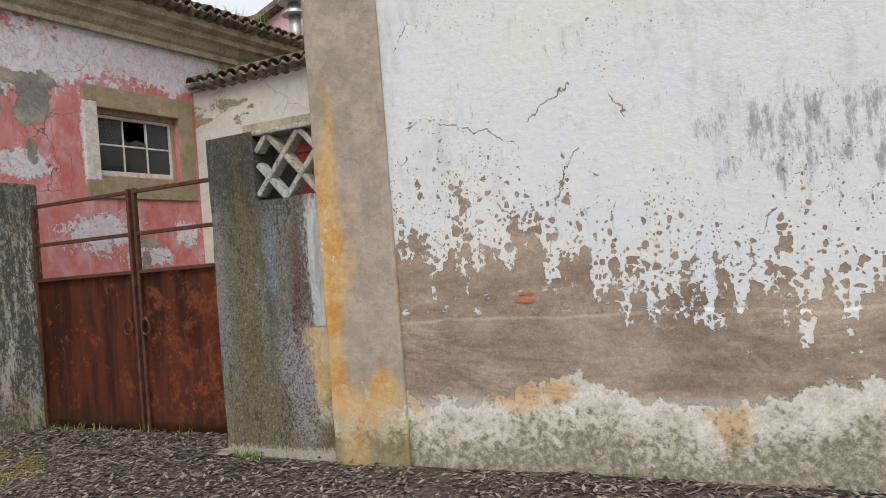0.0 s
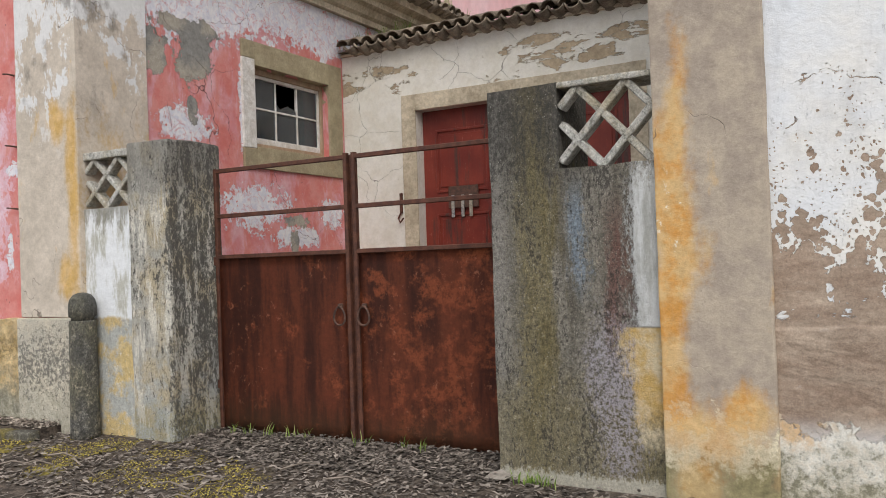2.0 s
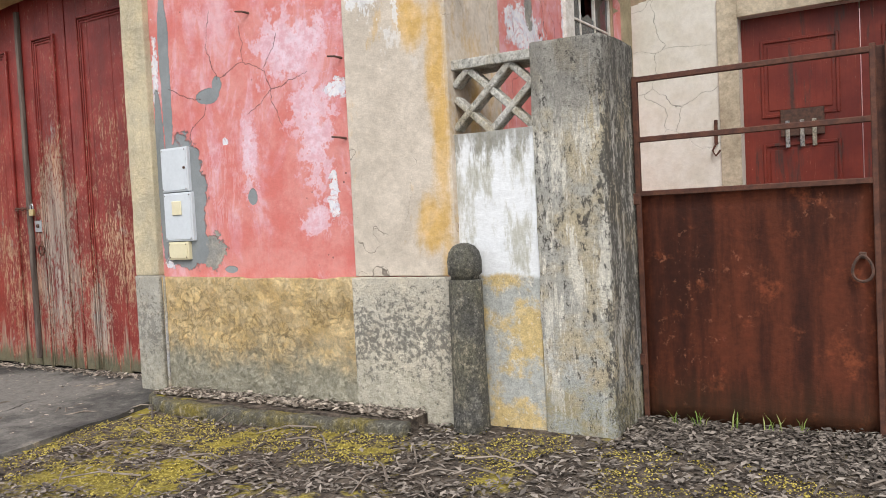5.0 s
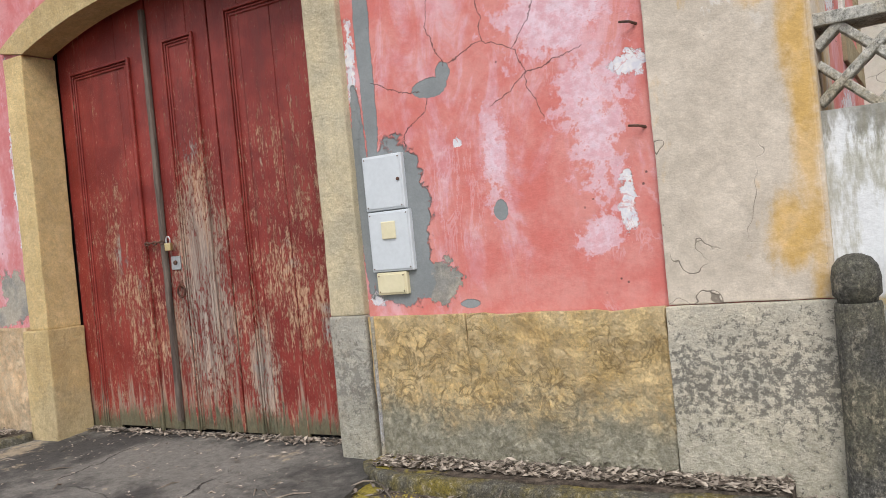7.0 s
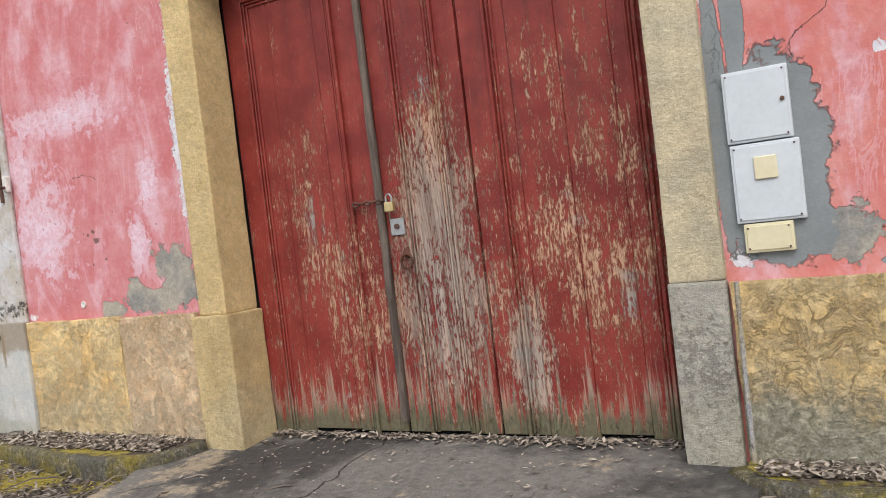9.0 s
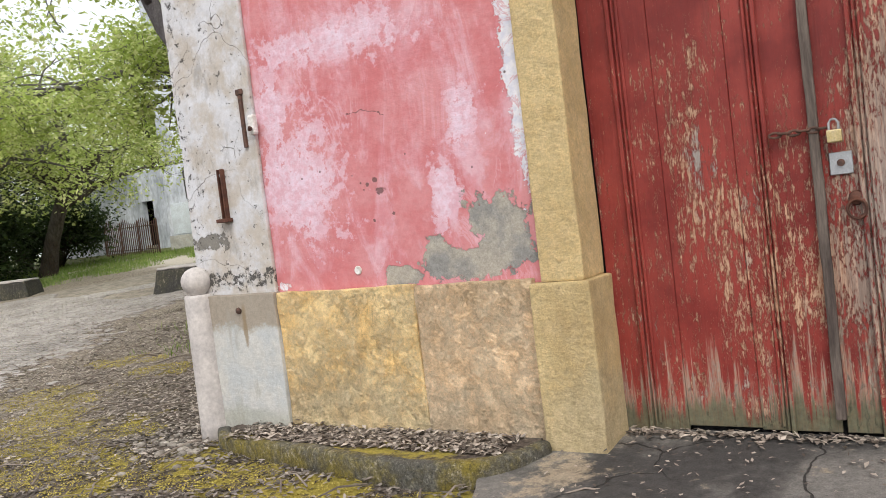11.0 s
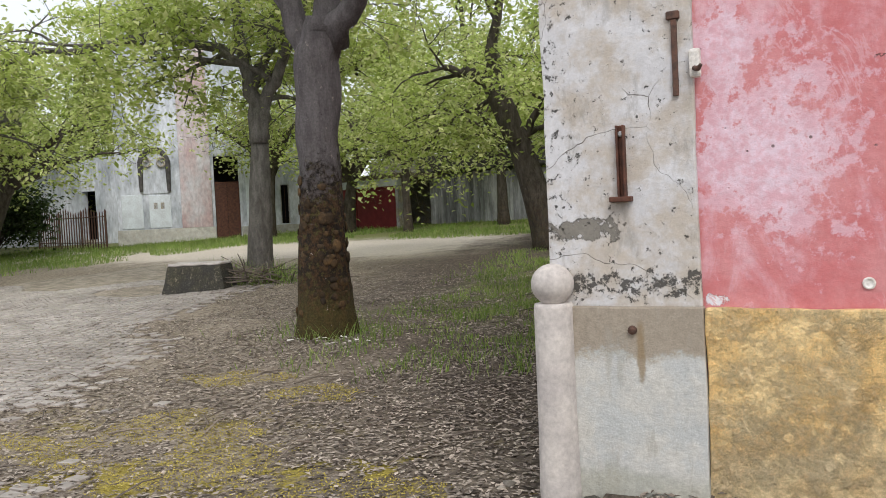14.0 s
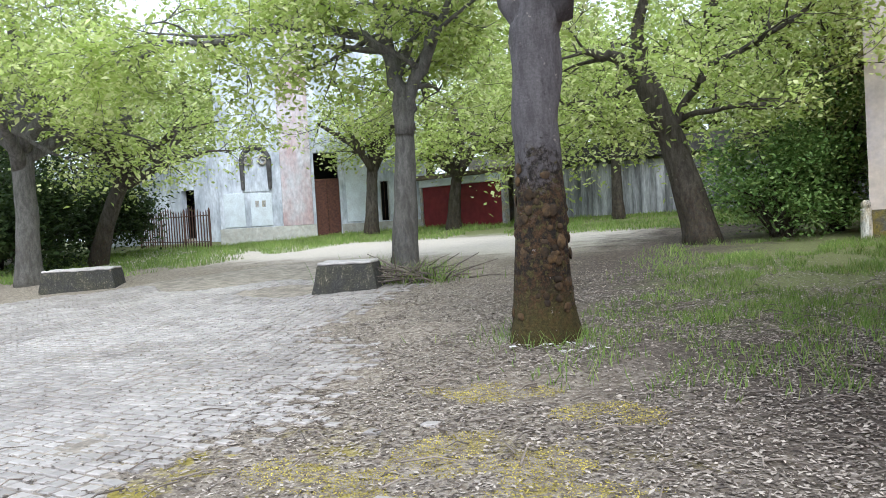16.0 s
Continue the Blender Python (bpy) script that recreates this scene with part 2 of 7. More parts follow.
def make_stained_pilaster(name, base, second, ochre, spots, foot_lime=1.0):
    """Cement render with rust-yellow runs and a limy foot."""
    g = Graph(name)
    run = g.noise(2.6, 7, 0.62, g.stretch(1.8, 1.8, 0.7))
    mid, fine, grit = g.noise(5, 8, 0.66), g.noise(24, 7, 0.7), g.noise(110, 4, 0.7)
    col = g.vary(g.vary(g.mix(g.ss(mid, 0.36, 0.64), base, second), fine, 0.16), grit, 0.12)
    stain = g.patch(g.x, spots, g.add(g.mul(centred(g, run), 3.4), g.mul(centred(g, fine), 1.3)), 0.60)
    stain = g.top(stain, g.mul(g.ss(run, 0.62, 0.70), 0.55))
    col = g.mix(g.mul(stain, 0.88), col, g.vary(g.mix(g.ss(mid, 0.4, 0.6), ochre, (0.64, 0.43, 0.19)), fine, 0.22))
    if not foot_lime:
        coat = g.mul(g.ss(g.add(g.noise(3.2, 9, 0.72, g.stretch(1.2, 1, 0.7)), g.mul(g.ss(g.z, 2.8, 3.8), 0.16)), 0.60, 0.615), g.ss(g.z, 2.3, 3.0))
        col = g.mix(coat, col, g.vary((0.70, 0.70, 0.70), fine, 0.12))
    soot = g.mul(g.ss(g.noise(3.0, 6, 0.66, g.stretch(1, 1, 0.6)), 0.56, 0.68), g.ss(g.z, 2.5, 3.2), 0.7)
    col = g.mix(soot, col, (0.17, 0.15, 0.13))
    specks = g.mul(g.ss(g.noise(34, 6, 0.74), 0.67, 0.69), g.ss(g.noise(2.5), 0.48, 0.6))
    col = g.mix(g.mul(specks, 0.8), col, (0.10, 0.09, 0.08))
    foot = g.ss(g.add(g.z, g.mul(centred(g, mid), 0.8), g.mul(centred(g, fine), 0.3)), 0.70, 0.64)
    lime = g.vary(g.mix(g.ss(fine, 0.4, 0.6), (0.72, 0.65, 0.48), (0.48, 0.42, 0.29)), grit, 0.25)
    lime = g.mix(g.ss(g.add(g.z, g.mul(centred(g, fine), 0.6), g.mul(centred(g, mid), 0.4)), 0.54, 0.40), lime, g.vary((0.25, 0.22, 0.115), fine, 0.5))
    col = g.mix(g.mul(foot, g.inv(g.mul(stain, 0.6)), foot_lime), col, lime)
    scab = g.mul(g.ss(g.noise(20, 8, 0.75), 0.60, 0.63), g.patch(g.x, [(-3.16, 1.72, 0.13, 0.22)], g.mul(centred(g, mid), 2.0), 0.3))
    col = g.mix(scab, col, (0.76, 0.70, 0.58))
    crack = g.cracks(1.1, 0.003, g.ss(g.noise(1.4, 2), 0.48, 0.55), 0.5)
    col = g.mix(g.mul(crack, 0.75), col, (0.12, 0.10, 0.08))
    return g.out(col, 0.9, g.add(g.mul(mid, 0.5), g.mul(fine, 0.4), g.mul(grit, 0.080), g.mul(crack, -0.5)), 0.012, 0.8)


def make_pink(name, along, white_from, white_spots, bare_spots, lilac_spots=(), smooth_spots=(), cracks=(), pit_spots=()):
    """Faded red-pink limewash; worn lilac clouds, white where a coat is gone, cement repairs, hairline cracks."""
    g = Graph(name)
    a = g.x if along == "x" else g.y
    big, mid, fine, grit = g.noise(1.1, 4), g.noise(4.2, 9, 0.68), g.noise(21, 7, 0.7), g.noise(95, 4, 0.7)
    run = g.noise(2.4, 8, 0.66, g.stretch(1.4, 1.4, 0.55), 0.9)
    red = g.mix(g.ss(mid, 0.35, 0.65), (0.59, 0.170, 0.150), (0.64, 0.265, 0.24))
    if along == "x":
        red = g.mix(g.ss(a, -12.0, -13.8), red, g.mix(g.ss(mid, 0.35, 0.65), (0.545, 0.165, 0.175), (0.60, 0.255, 0.265)))
    red = g.vary(g.vary(red, fine, 0.07), grit, 0.05)
    cloud = g.mul(g.ss(g.add(run, g.mul(big, 0.25), g.mul(g.ss(g.z, 1.1, 2.2), 0.05)), 0.63, 0.77), 0.8)
    col = g.mix(g.mul(cloud, 0.8), red, g.vary(g.mix(g.ss(mid, 0.4, 0.62), (0.62, 0.28, 0.31), (0.70, 0.46, 0.53)), fine, 0.08))
    wisp = g.m("ABSOLUTE", centred(g, g.noise(2.3, 7, 0.66, g.stretch(1.5, 1.5, 0.6), 1.4)))
    wisp = g.mul(g.ss(wisp, 0.024, 0.004), g.ss(g.noise(1.6, 3), 0.50, 0.60), 0.32)
    col = g.mix(wisp, col, (0.72, 0.50, 0.56))
    crumb = g.noise(12, 9, 0.75)
    if lilac_spots:
        lilac = g.patch(a, lilac_spots, g.add(g.mul(centred(g, mid), 3.6), g.mul(centred(g, crumb), 4.6), g.mul(centred(g, run), 1.2)), 0.28)
        col = g.mix(g.mul(lilac, 0.70), col, g.vary(g.mix(g.ss(crumb, 0.40, 0.60), (0.68, 0.45, 0.53), (0.78, 0.70, 0.81)), fine, 0.10))
    peel = g.ss(g.add(g.mul(g.ss(g.z, white_from - 0.25, white_from + 0.25), 0.25), mid, g.mul(centred(g, fine), 0.16)), 0.72, 0.735)
    peel = g.top(peel, g.mul(g.ss(g.noise(9, 9, 0.74), 0.675, 0.685), g.ss(g.noise(1.7), 0.46, 0.55)))
    if white_spots:
        peel = g.top(peel, g.patch(a, white_spots, g.add(g.mul(centred(g, mid), 2.6), g.mul(centred(g, crumb), 3.6), g.mul(centred(g, fine), 1.6)), 0.03))
    vein = g.mul(g.ss(g.m("ABSOLUTE", centred(g, g.noise(4.4, 7, 0.66, None, 1.0))), 0.014, 0.008), 0.7)
    col = g.mix(peel, col, g.vary(g.mix(vein, g.mix(g.ss(fine, 0.35, 0.65), (0.62, 0.62, 0.70), (0.80, 0.78, 0.79)), (0.60, 0.30, 0.32)), mid, 0.10))
    bare = g.mul(g.ss(g.noise(7, 9, 0.74), 0.722, 0.729), g.ss(g.noise(1.3), 0.5, 0.56))
    if bare_spots:
        bare = g.top(bare, g.patch(a, bare_spots, g.add(g.mul(centred(g, mid), 3.6), g.mul(centred(g, fine), 1.1)), 0.02))
    col = g.mix(bare, col, g.vary(g.vary(g.mix(g.ss(g.noise(3.4, 5), 0.42, 0.58), (0.25, 0.245, 0.23), (0.38, 0.345, 0.29)), fine, 0.28), grit, 0.25))
    cement = 0.0
    if smooth_spots:
        cement = g.patch(a, smooth_spots, g.add(g.mul(centred(g, mid), 1.1), g.mul(centred(g, fine), 0.25)), 0.03)
        col = g.mix(cement, col, g.vary(g.vary((0.235, 0.255, 0.265), mid, 0.2), grit, 0.1))
    crack = g.lines(a, cracks, 0.0034, 0.045) if cracks else g.cracks(1.15, 0.0024, g.ss(g.noise(0.9, 2), 0.47, 0.53), 0.30)
    pits = g.mul(g.ss(g.cells(11), 0.09, 0.07), g.ss(g.noise(2.2), 0.54, 0.60))
    if pit_spots:
        pits = g.top(pits, g.patch(a, pit_spots, g.add(g.mul(centred(g, crumb), 4.0), g.mul(centred(g, fine), 2.0)), 0.1))
    dark = g.top(crack, pits)
    col = g.mix(g.mul(dark, 0.8), col, (0.13, 0.075, 0.07))
    h = g.add(g.mul(g.inv(g.top(bare, cement)), 0.8), g.mul(g.inv(peel), 0.25), g.mul(mid, 0.4), g.mul(fine, 0.25), g.mul(grit, 0.048), g.mul(dark, -0.6))
    return g.out(col, 0.86, h, 0.016, 0.85)


def make_plinth(name, light, dark, mossy, rugged, sooty=0.0):
    g = Graph(name)
    big, mid, fine, grit = g.noise(2.0, 5), g.noise(6, 10, 0.68), g.noise(24, 8, 0.72), g.noise(100, 4, 0.7)
    col = g.vary(g.vary(g.vary(g.mix(g.ss(mid, 0.36, 0.64), light, dark), fine, 0.30), big, 0.18), grit, 0.25)
    col = g.vary(col, g.random(), 0.16, 1.0)
    flake = g.mul(g.ss(g.noise(9, 9, 0.76), 0.44, 0.62), min(1.0, rugged))
    col = g.mix(g.mul(flake, 0.32), col, g.vary((0.72, 0.60, 0.42), fine, 0.3))
    rusty = g.mul(g.ss(g.noise(3.1, 6, 0.65), 0.50, 0.74), 0.25 * min(1.0, rugged))
    col = g.mix(rusty, col, (0.42, 0.22, 0.07))
    scab = g.mul(g.ss(g.noise(15, 9, 0.80), 0.54, 0.60), g.ss(g.noise(2.6, 5), 0.46, 0.60), min(1.0, rugged))
    col = g.mix(g.mul(scab, 0.30), col, g.vary((0.34, 0.22, 0.11), fine, 0.4))
    gully = g.ss(g.m("ABSOLUTE", centred(g, g.noise(8, 6, 0.62, None, 0.9))), 0.030, 0.006)
    gully = g.mul(gully, g.ss(g.noise(1.5, 3), 0.40, 0.56), 0.35 if mossy < 0.7 else 0.9) if rugged > 0.9 else 0.0
    col = g.mix(g.mul(gully, 0.55), col, g.vary((0.27, 0.17, 0.07), fine, 0.3))
    low = g.ss(g.add(g.z, g.mul(centred(g, big), 0.7), g.mul(centred(g, mid), 0.35), g.mul(centred(g, fine), 0.25)), 0.80, 0.46)
    col = g.mix(g.mul(low, mossy), col, g.vary(g.mix(g.ss(fine, 0.35, 0.65), (0.27, 0.26, 0.19), (0.46, 0.44, 0.36)), grit, 0.3))
    soot = g.mul(g.ss(g.add(g.noise(30, 9, 0.82), g.mul(g.band(g.z, 0.62, 1.0, 0.2), 0.10)), 0.56, 0.60), sooty)
    col = g.mix(soot, col, (0.085, 0.084, 0.078))
    holes = g.ss(g.noise(17, 6, 0.72), 0.69, 0.71)
    col = g.mix(g.mul(holes, 0.7 * min(1.0, rugged + 0.2)), col, (0.13, 0.09, 0.055))
    return g.out(col, 0.92, g.add(g.mul(mid, 1.2 * rugged), g.mul(flake, 0.4 * rugged), g.mul(fine, 0.45), g.mul(grit, 0.100), g.mul(gully, -0.5), g.mul(holes, -0.5)), 0.028, 0.95)


def make_concrete(name, dark, pale, green, pale_at=0.58, soot_amount=0.85, local=False):
    """Old cement, blackened, with lichen scabs and runs."""
    g = Graph(name, local)
    run = g.noise(15.0, 9, 0.76, g.stretch(1.4, 1.4, 0.62))
    mid, fine, grit, scab = g.noise(4, 8, 0.66), g.noise(42, 7, 0.78), g.noise(120, 4, 0.72), g.noise(52, 9, 0.8)
    col = g.vary(g.vary(g.mix(g.ss(mid, 0.40, 0.66), dark, green), fine, 0.8), grit, 0.7)
    light = g.ss(g.add(g.mul(run, 0.7), g.mul(scab, 0.65), g.mul(g.ss(g.z, 2.4, 0.4), 0.05)), pale_at + 0.04, pale_at + 0.24)
    col = g.mix(g.mul(light, 0.85), col, g.vary(g.vary(g.mix(g.ss(mid, 0.4, 0.6), pale, (0.44, 0.38, 0.28)), fine, 0.5), grit, 0.35))
    lichen = g.mul(g.ss(scab, 0.60, 0.63), g.ss(g.noise(3.3, 4), 0.40, 0.58))
    col = g.mix(g.mul(lichen, 0.6), col, (0.56, 0.52, 0.42))
    soot = g.mul(g.ss(g.noise(26, 9, 0.82, g.stretch(1, 1, 0.6)), 0.55, 0.60), g.ss(g.noise(1.9), 0.36, 0.55))
    col = g.mix(g.mul(soot, soot_amount), col, (0.048, 0.045, 0.041))
    return g.out(col, 0.93, g.add(g.mul(mid, 0.4), g.mul(scab, 0.8), g.mul(fine, 0.5), g.mul(grit, 0.120)), 0.014, 0.9)


def make_dark_pillar():
    """Blackened cement in upright bands: grey, olive, blue and rust-brown runs, a torn white coat and a yellow foot."""
    g = Graph("blackened_cement")
    run, mid = g.noise(5, 8, 0.72, g.stretch(1.6, 1.6, 0.3)), g.noise(4, 8, 0.68)
    fine, grit, scab = g.noise(55, 7, 0.8), g.noise(150, 4, 0.72), g.noise(36, 9, 0.84, g.stretch(1.2, 1.2, 0.7))
    u = g.add(g.x, g.mul(centred(g, run), 0.35), g.mul(centred(g, scab), 0.30))
    col = g.mix(g.ss(run, 0.38, 0.62), (0.135, 0.122, 0.097), (0.27, 0.25, 0.21))
    col = g.mix(g.mul(g.ss(u, -4.08, -4.16), 0.75), col, (0.27, 0.255, 0.23))
    olive = g.top(g.band(u, -4.04, -3.82, 0.05), g.mul(g.ss(g.add(g.z, g.mul(centred(g, mid), 1.2)), 0.95, 0.6), 0.8))
    col = g.mix(g.mul(olive, 0.6), col, g.mix(g.ss(scab, 0.42, 0.58), (0.12, 0.100, 0.032), (0.24, 0.19, 0.065)))
    col = g.mix(g.mul(g.band(u, -3.73, -3.64, 0.035), g.band(g.z, 1.35, 1.88, 0.15), 0.9), col, (0.21, 0.26, 0.31))
    col = g.mix(g.mul(g.band(u, -3.52, -3.42, 0.04), g.band(g.z, 1.0, 1.75, 0.2), 0.8), col, (0.16, 0.075, 0.060))
    col = g.vary(g.vary(col, fine, 0.75), grit, 0.55)
    pale = g.mul(g.ss(scab, 0.575, 0.60), g.ss(g.add(g.noise(2.2, 4), g.mul(g.ss(g.z, 2.2, 0.5), 0.10)), 0.46, 0.60))
    col = g.mix(g.mul(pale, 0.8), col, g.vary((0.46, 0.42, 0.33), fine, 0.3))
    lilac = g.mul(g.patch(g.x, [(-3.50, 0.80, 0.16, 0.42)], g.add(g.mul(centred(g, scab), 3.0), g.mul(centred(g, run), 2.0)), 0.3), g.ss(fine, 0.44, 0.54))
    col = g.mix(g.mul(lilac, 0.7), col, (0.47, 0.44, 0.50))
    soot = g.mul(g.ss(g.add(g.noise(44, 9, 0.86, g.stretch(1.2, 1.2, 0.6)), g.mul(centred(g, run), 0.5), g.mul(g.ss(g.z, 1.7, 2.3), 0.07)), 0.550, 0.580), 0.80)
    col = g.mix(soot, col, (0.036, 0.034, 0.030))
    head = g.ss(g.add(g.z, g.mul(centred(g, run), 1.6), g.mul(centred(g, scab), 0.9)), 1.65, 2.25)
    col = g.mix(g.mul(head, g.ss(g.x, -3.45, -3.8), 0.62), col, g.vary((0.065, 0.061, 0.054), fine, 0.6))
    speck = g.ss(g.cells(60, "F1"), 0.17, 0.12)
    col = g.mix(g.mul(speck, g.ss(g.noise(5, 4), 0.46, 0.56), 0.75), col, (0.55, 0.53, 0.46))
    coat = g.mul(g.ss(g.z, 1.135, 1.15), g.ss(g.add(u, g.mul(g.ss(g.z, 1.5, 1.15), -0.02)), -3.42, -3.37), g.ss(g.add(g.z, g.mul(centred(g, scab), 1.0)), 2.10, 1.85))
    col = g.mix(g.mul(coat, 0.93), col, g.vary(g.mix(g.ss(run, 0.44, 0.62), (0.74, 0.76, 0.76), (0.46, 0.47, 0.44)), fine, 0.12))
    warm = g.mul(g.ss(g.add(g.z, g.mul(centred(g, mid), 0.6), g.mul(centred(g, scab), 0.5)), 0.50, 0.72), g.ss(g.z, 1.145, 1.13), g.ss(u, -3.46, -3.38))
    col = g.mix(g.mul(warm, 0.9), col, g.vary(g.mix(g.ss(mid, 0.4, 0.6), (0.66, 0.44, 0.15), (0.74, 0.63, 0.43)), fine, 0.2))
    foot = g.ss(g.add(g.z, g.mul(centred(g, scab), 0.30)), 0.345, 0.32)
    col = g.mix(g.mul(foot, 0.8), col, g.vary((0.58, 0.55, 0.46), fine, 0.4))
    return g.out(col, 0.93, g.add(g.mul(mid, 0.4), g.mul(scab, 1.0), g.mul(fine, 0.6), g.mul(grit, 0.12), g.mul(coat, 0.3)), 0.016, 0.95)


def make_pale_pillar():
    """Grey cement: dark head, white and beige runs down its front, black crust and a darker tone round the corner."""
    g = Graph("lichened_cement")
    run, mid = g.noise(6, 8, 0.74, g.stretch(1.7, 1.7, 0.28)), g.noise(3.4, 8, 0.68)
    fine, grit, scab = g.noise(52, 7, 0.8), g.noise(145, 4, 0.72), g.noise(27, 9, 0.84, g.stretch(1.2, 1.2, 0.65))
    col = g.mix(g.ss(mid, 0.40, 0.60), (0.50, 0.43, 0.30), (0.42, 0.41, 0.37))
    col = g.mix(g.mul(g.ss(run, 0.51, 0.56), 0.9), col, (0.70, 0.67, 0.59))
    blue = g.mul(g.ss(g.add(g.z, g.mul(centred(g, scab), 1.2)), 0.95, 0.6), g.ss(mid, 0.44, 0.56), 0.6)
    col = g.mix(blue, col, (0.45, 0.48, 0.48))
    col = g.vary(g.vary(col, fine, 0.45), grit, 0.35)
    head = g.ss(g.add(g.z, g.mul(centred(g, run), 1.4), g.mul(centred(g, scab), 0.8)), 1.98, 2.25)
    col = g.mix(g.mul(head, 0.75), col, g.vary((0.20, 0.19, 0.17), fine, 0.5))
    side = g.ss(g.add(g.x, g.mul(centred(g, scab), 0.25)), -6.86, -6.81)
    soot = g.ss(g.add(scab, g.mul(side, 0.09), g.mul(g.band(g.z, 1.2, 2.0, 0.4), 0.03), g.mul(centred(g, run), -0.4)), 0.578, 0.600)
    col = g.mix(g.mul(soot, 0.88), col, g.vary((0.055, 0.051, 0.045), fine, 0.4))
    # the whole face round the corner a quarter towards dark grey
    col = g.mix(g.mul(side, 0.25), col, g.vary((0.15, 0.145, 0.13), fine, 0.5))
    speck = g.mul(g.ss(g.noise(30, 9, 0.82), 0.60, 0.615), g.ss(g.z, 0.6, 1.2))
    col = g.mix(g.mul(speck, 0.8), col, (0.05, 0.047, 0.042))
    moss = g.mul(g.ss(g.add(g.z, g.mul(centred(g, scab), 0.9)), 0.62, 0.40), g.ss(fine, 0.44, 0.56))
    col = g.mix(g.mul(moss, 0.6), col, (0.24, 0.22, 0.10))
    return g.out(col, 0.93, g.add(g.mul(mid, 0.4), g.mul(scab, 0.9), g.mul(fine, 0.55), g.mul(grit, 0.12)), 0.016, 0.95)


def make_corner_plaster():
    """Whitewash gone grey, with mould along its foot and a bare patch."""
    g = Graph("whitened_corner_plaster")
    mid, fine, grit = g.noise(4, 9, 0.68), g.noise(24, 8, 0.74), g.noise(100, 4, 0.7)
    run = g.noise(6, 8, 0.72, g.stretch(1, 1, 0.4))
    col = g.vary(g.vary(g.mix(g.ss(mid, 0.38, 0.62), (0.48, 0.43, 0.375), (0.60, 0.60, 0.62)), fine, 0.12), grit, 0.08)
    col = g.mix(g.mul(g.ss(run, 0.54, 0.66), 0.5), col, (0.27, 0.255, 0.235))
    bare = g.patch(g.x, [(-16.27, 1.62, 0.15, 0.055), (-15.95, 4.0, 0.2, 0.2)], g.add(g.mul(centred(g, mid), 4.5), g.mul(centred(g, fine), 2.2)), 0.08)
    mould = g.mul(g.ss(g.add(g.noise(19, 9, 0.78), g.mul(g.band(g.z, 1.30, 1.40, 0.06), 0.13), g.mul(g.ss(g.x, -16.2, -16.4), 0.04)), 0.60, 0.63), 0.9)
    col = g.mix(bare, col, g.vary((0.22, 0.205, 0.18), fine, 0.3))
    col = g.mix(mould, col, (0.050, 0.047, 0.043))
    crack = g.cracks(1.5, 0.0025, g.ss(g.noise(1.2, 2), 0.46, 0.52), 0.35)
    col = g.mix(g.mul(crack, 0.8), col, (0.14, 0.12, 0.10))
    return g.out(col, 0.9, g.add(g.mul(mid, 0.5), g.mul(fine, 0.4), g.mul(grit, 0.080), g.mul(bare, -0.6), g.mul(mould, -0.3), g.mul(crack, -0.6)), 0.014, 0.9)


def make_court():
    """White render, cracked, its coat gone in a band under the eave."""
    g = Graph("cracked_white_render")
    mid, fine, grit = g.noise(4, 9, 0.68), g.noise(22, 8, 0.72), g.noise(90, 4, 0.7)
    col = g.vary(g.vary(g.mix(g.ss(mid, 0.36, 0.64), (0.74, 0.72, 0.66), (0.66, 0.63, 0.55)), fine, 0.1), grit, 0.06)
    band = g.noise(1.7, 9, 0.68, g.stretch(0.7, 1, 2.0))
    bare = g.mul(g.ss(g.add(band, g.mul(g.band(g.z, 3.42, 3.80, 0.10), 0.13)), 0.615, 0.63), g.ss(g.z, 3.0, 3.2))
    bare = g.top(bare, g.ss(g.noise(7, 9, 0.75), 0.70, 0.71))
    col = g.mix(bare, col, g.vary(g.vary((0.42, 0.335, 0.23), mid, 0.3), fine, 0.3))
    crack = g.cracks(2.0, 0.0045, g.ss(g.noise(1.2, 2), 0.44, 0.52), 0.3)
    col = g.mix(g.mul(crack, 0.65), col, (0.22, 0.20, 0.17))
    return g.out(col, 0.9, g.add(g.mul(g.inv(bare), 0.8), g.mul(mid, 0.4), g.mul(fine, 0.3), g.mul(grit, 0.060), g.mul(crack, -0.6)), 0.014, 0.9)


def make_low_wall():
    """A short wall: white above, yellowed and grey-blue with scabs below."""
    g = Graph("flaking_white_coat")
    mid, fine, grit = g.noise(5, 9, 0.7), g.noise(26, 8, 0.75), g.noise(100, 4, 0.7)
    run = g.noise(5, 8, 0.7, g.stretch(1.5, 1, 0.4))
    white = g.vary(g.mix(g.mul(g.ss(run, 0.47, 0.62), 0.85), (0.74, 0.76, 0.78), (0.40, 0.39, 0.32)), fine, 0.12)
    foot = g.vary(g.vary(g.mix(g.ss(mid, 0.42, 0.58), (0.55, 0.42, 0.20), (0.40, 0.41, 0.39)), fine, 0.4), grit, 0.3)
    foot = g.mix(g.mul(g.ss(g.noise(24, 9, 0.8), 0.58, 0.61), 0.8), foot, (0.66, 0.63, 0.54))
    col = g.mix(g.ss(g.add(g.z, g.mul(centred(g, mid), 0.10)), 1.19, 1.16), white, foot)
    col = g.mix(g.mul(g.ss(g.add(g.z, g.mul(centred(g, run), 0.9)), 1.86, 2.0), 0.75), col, g.vary((0.20, 0.19, 0.15), fine, 0.5))
    return g.out(col, 0.92, g.add(g.mul(mid, 0.5), g.mul(fine, 0.5), g.mul(grit, 0.100)), 0.012, 0.9)


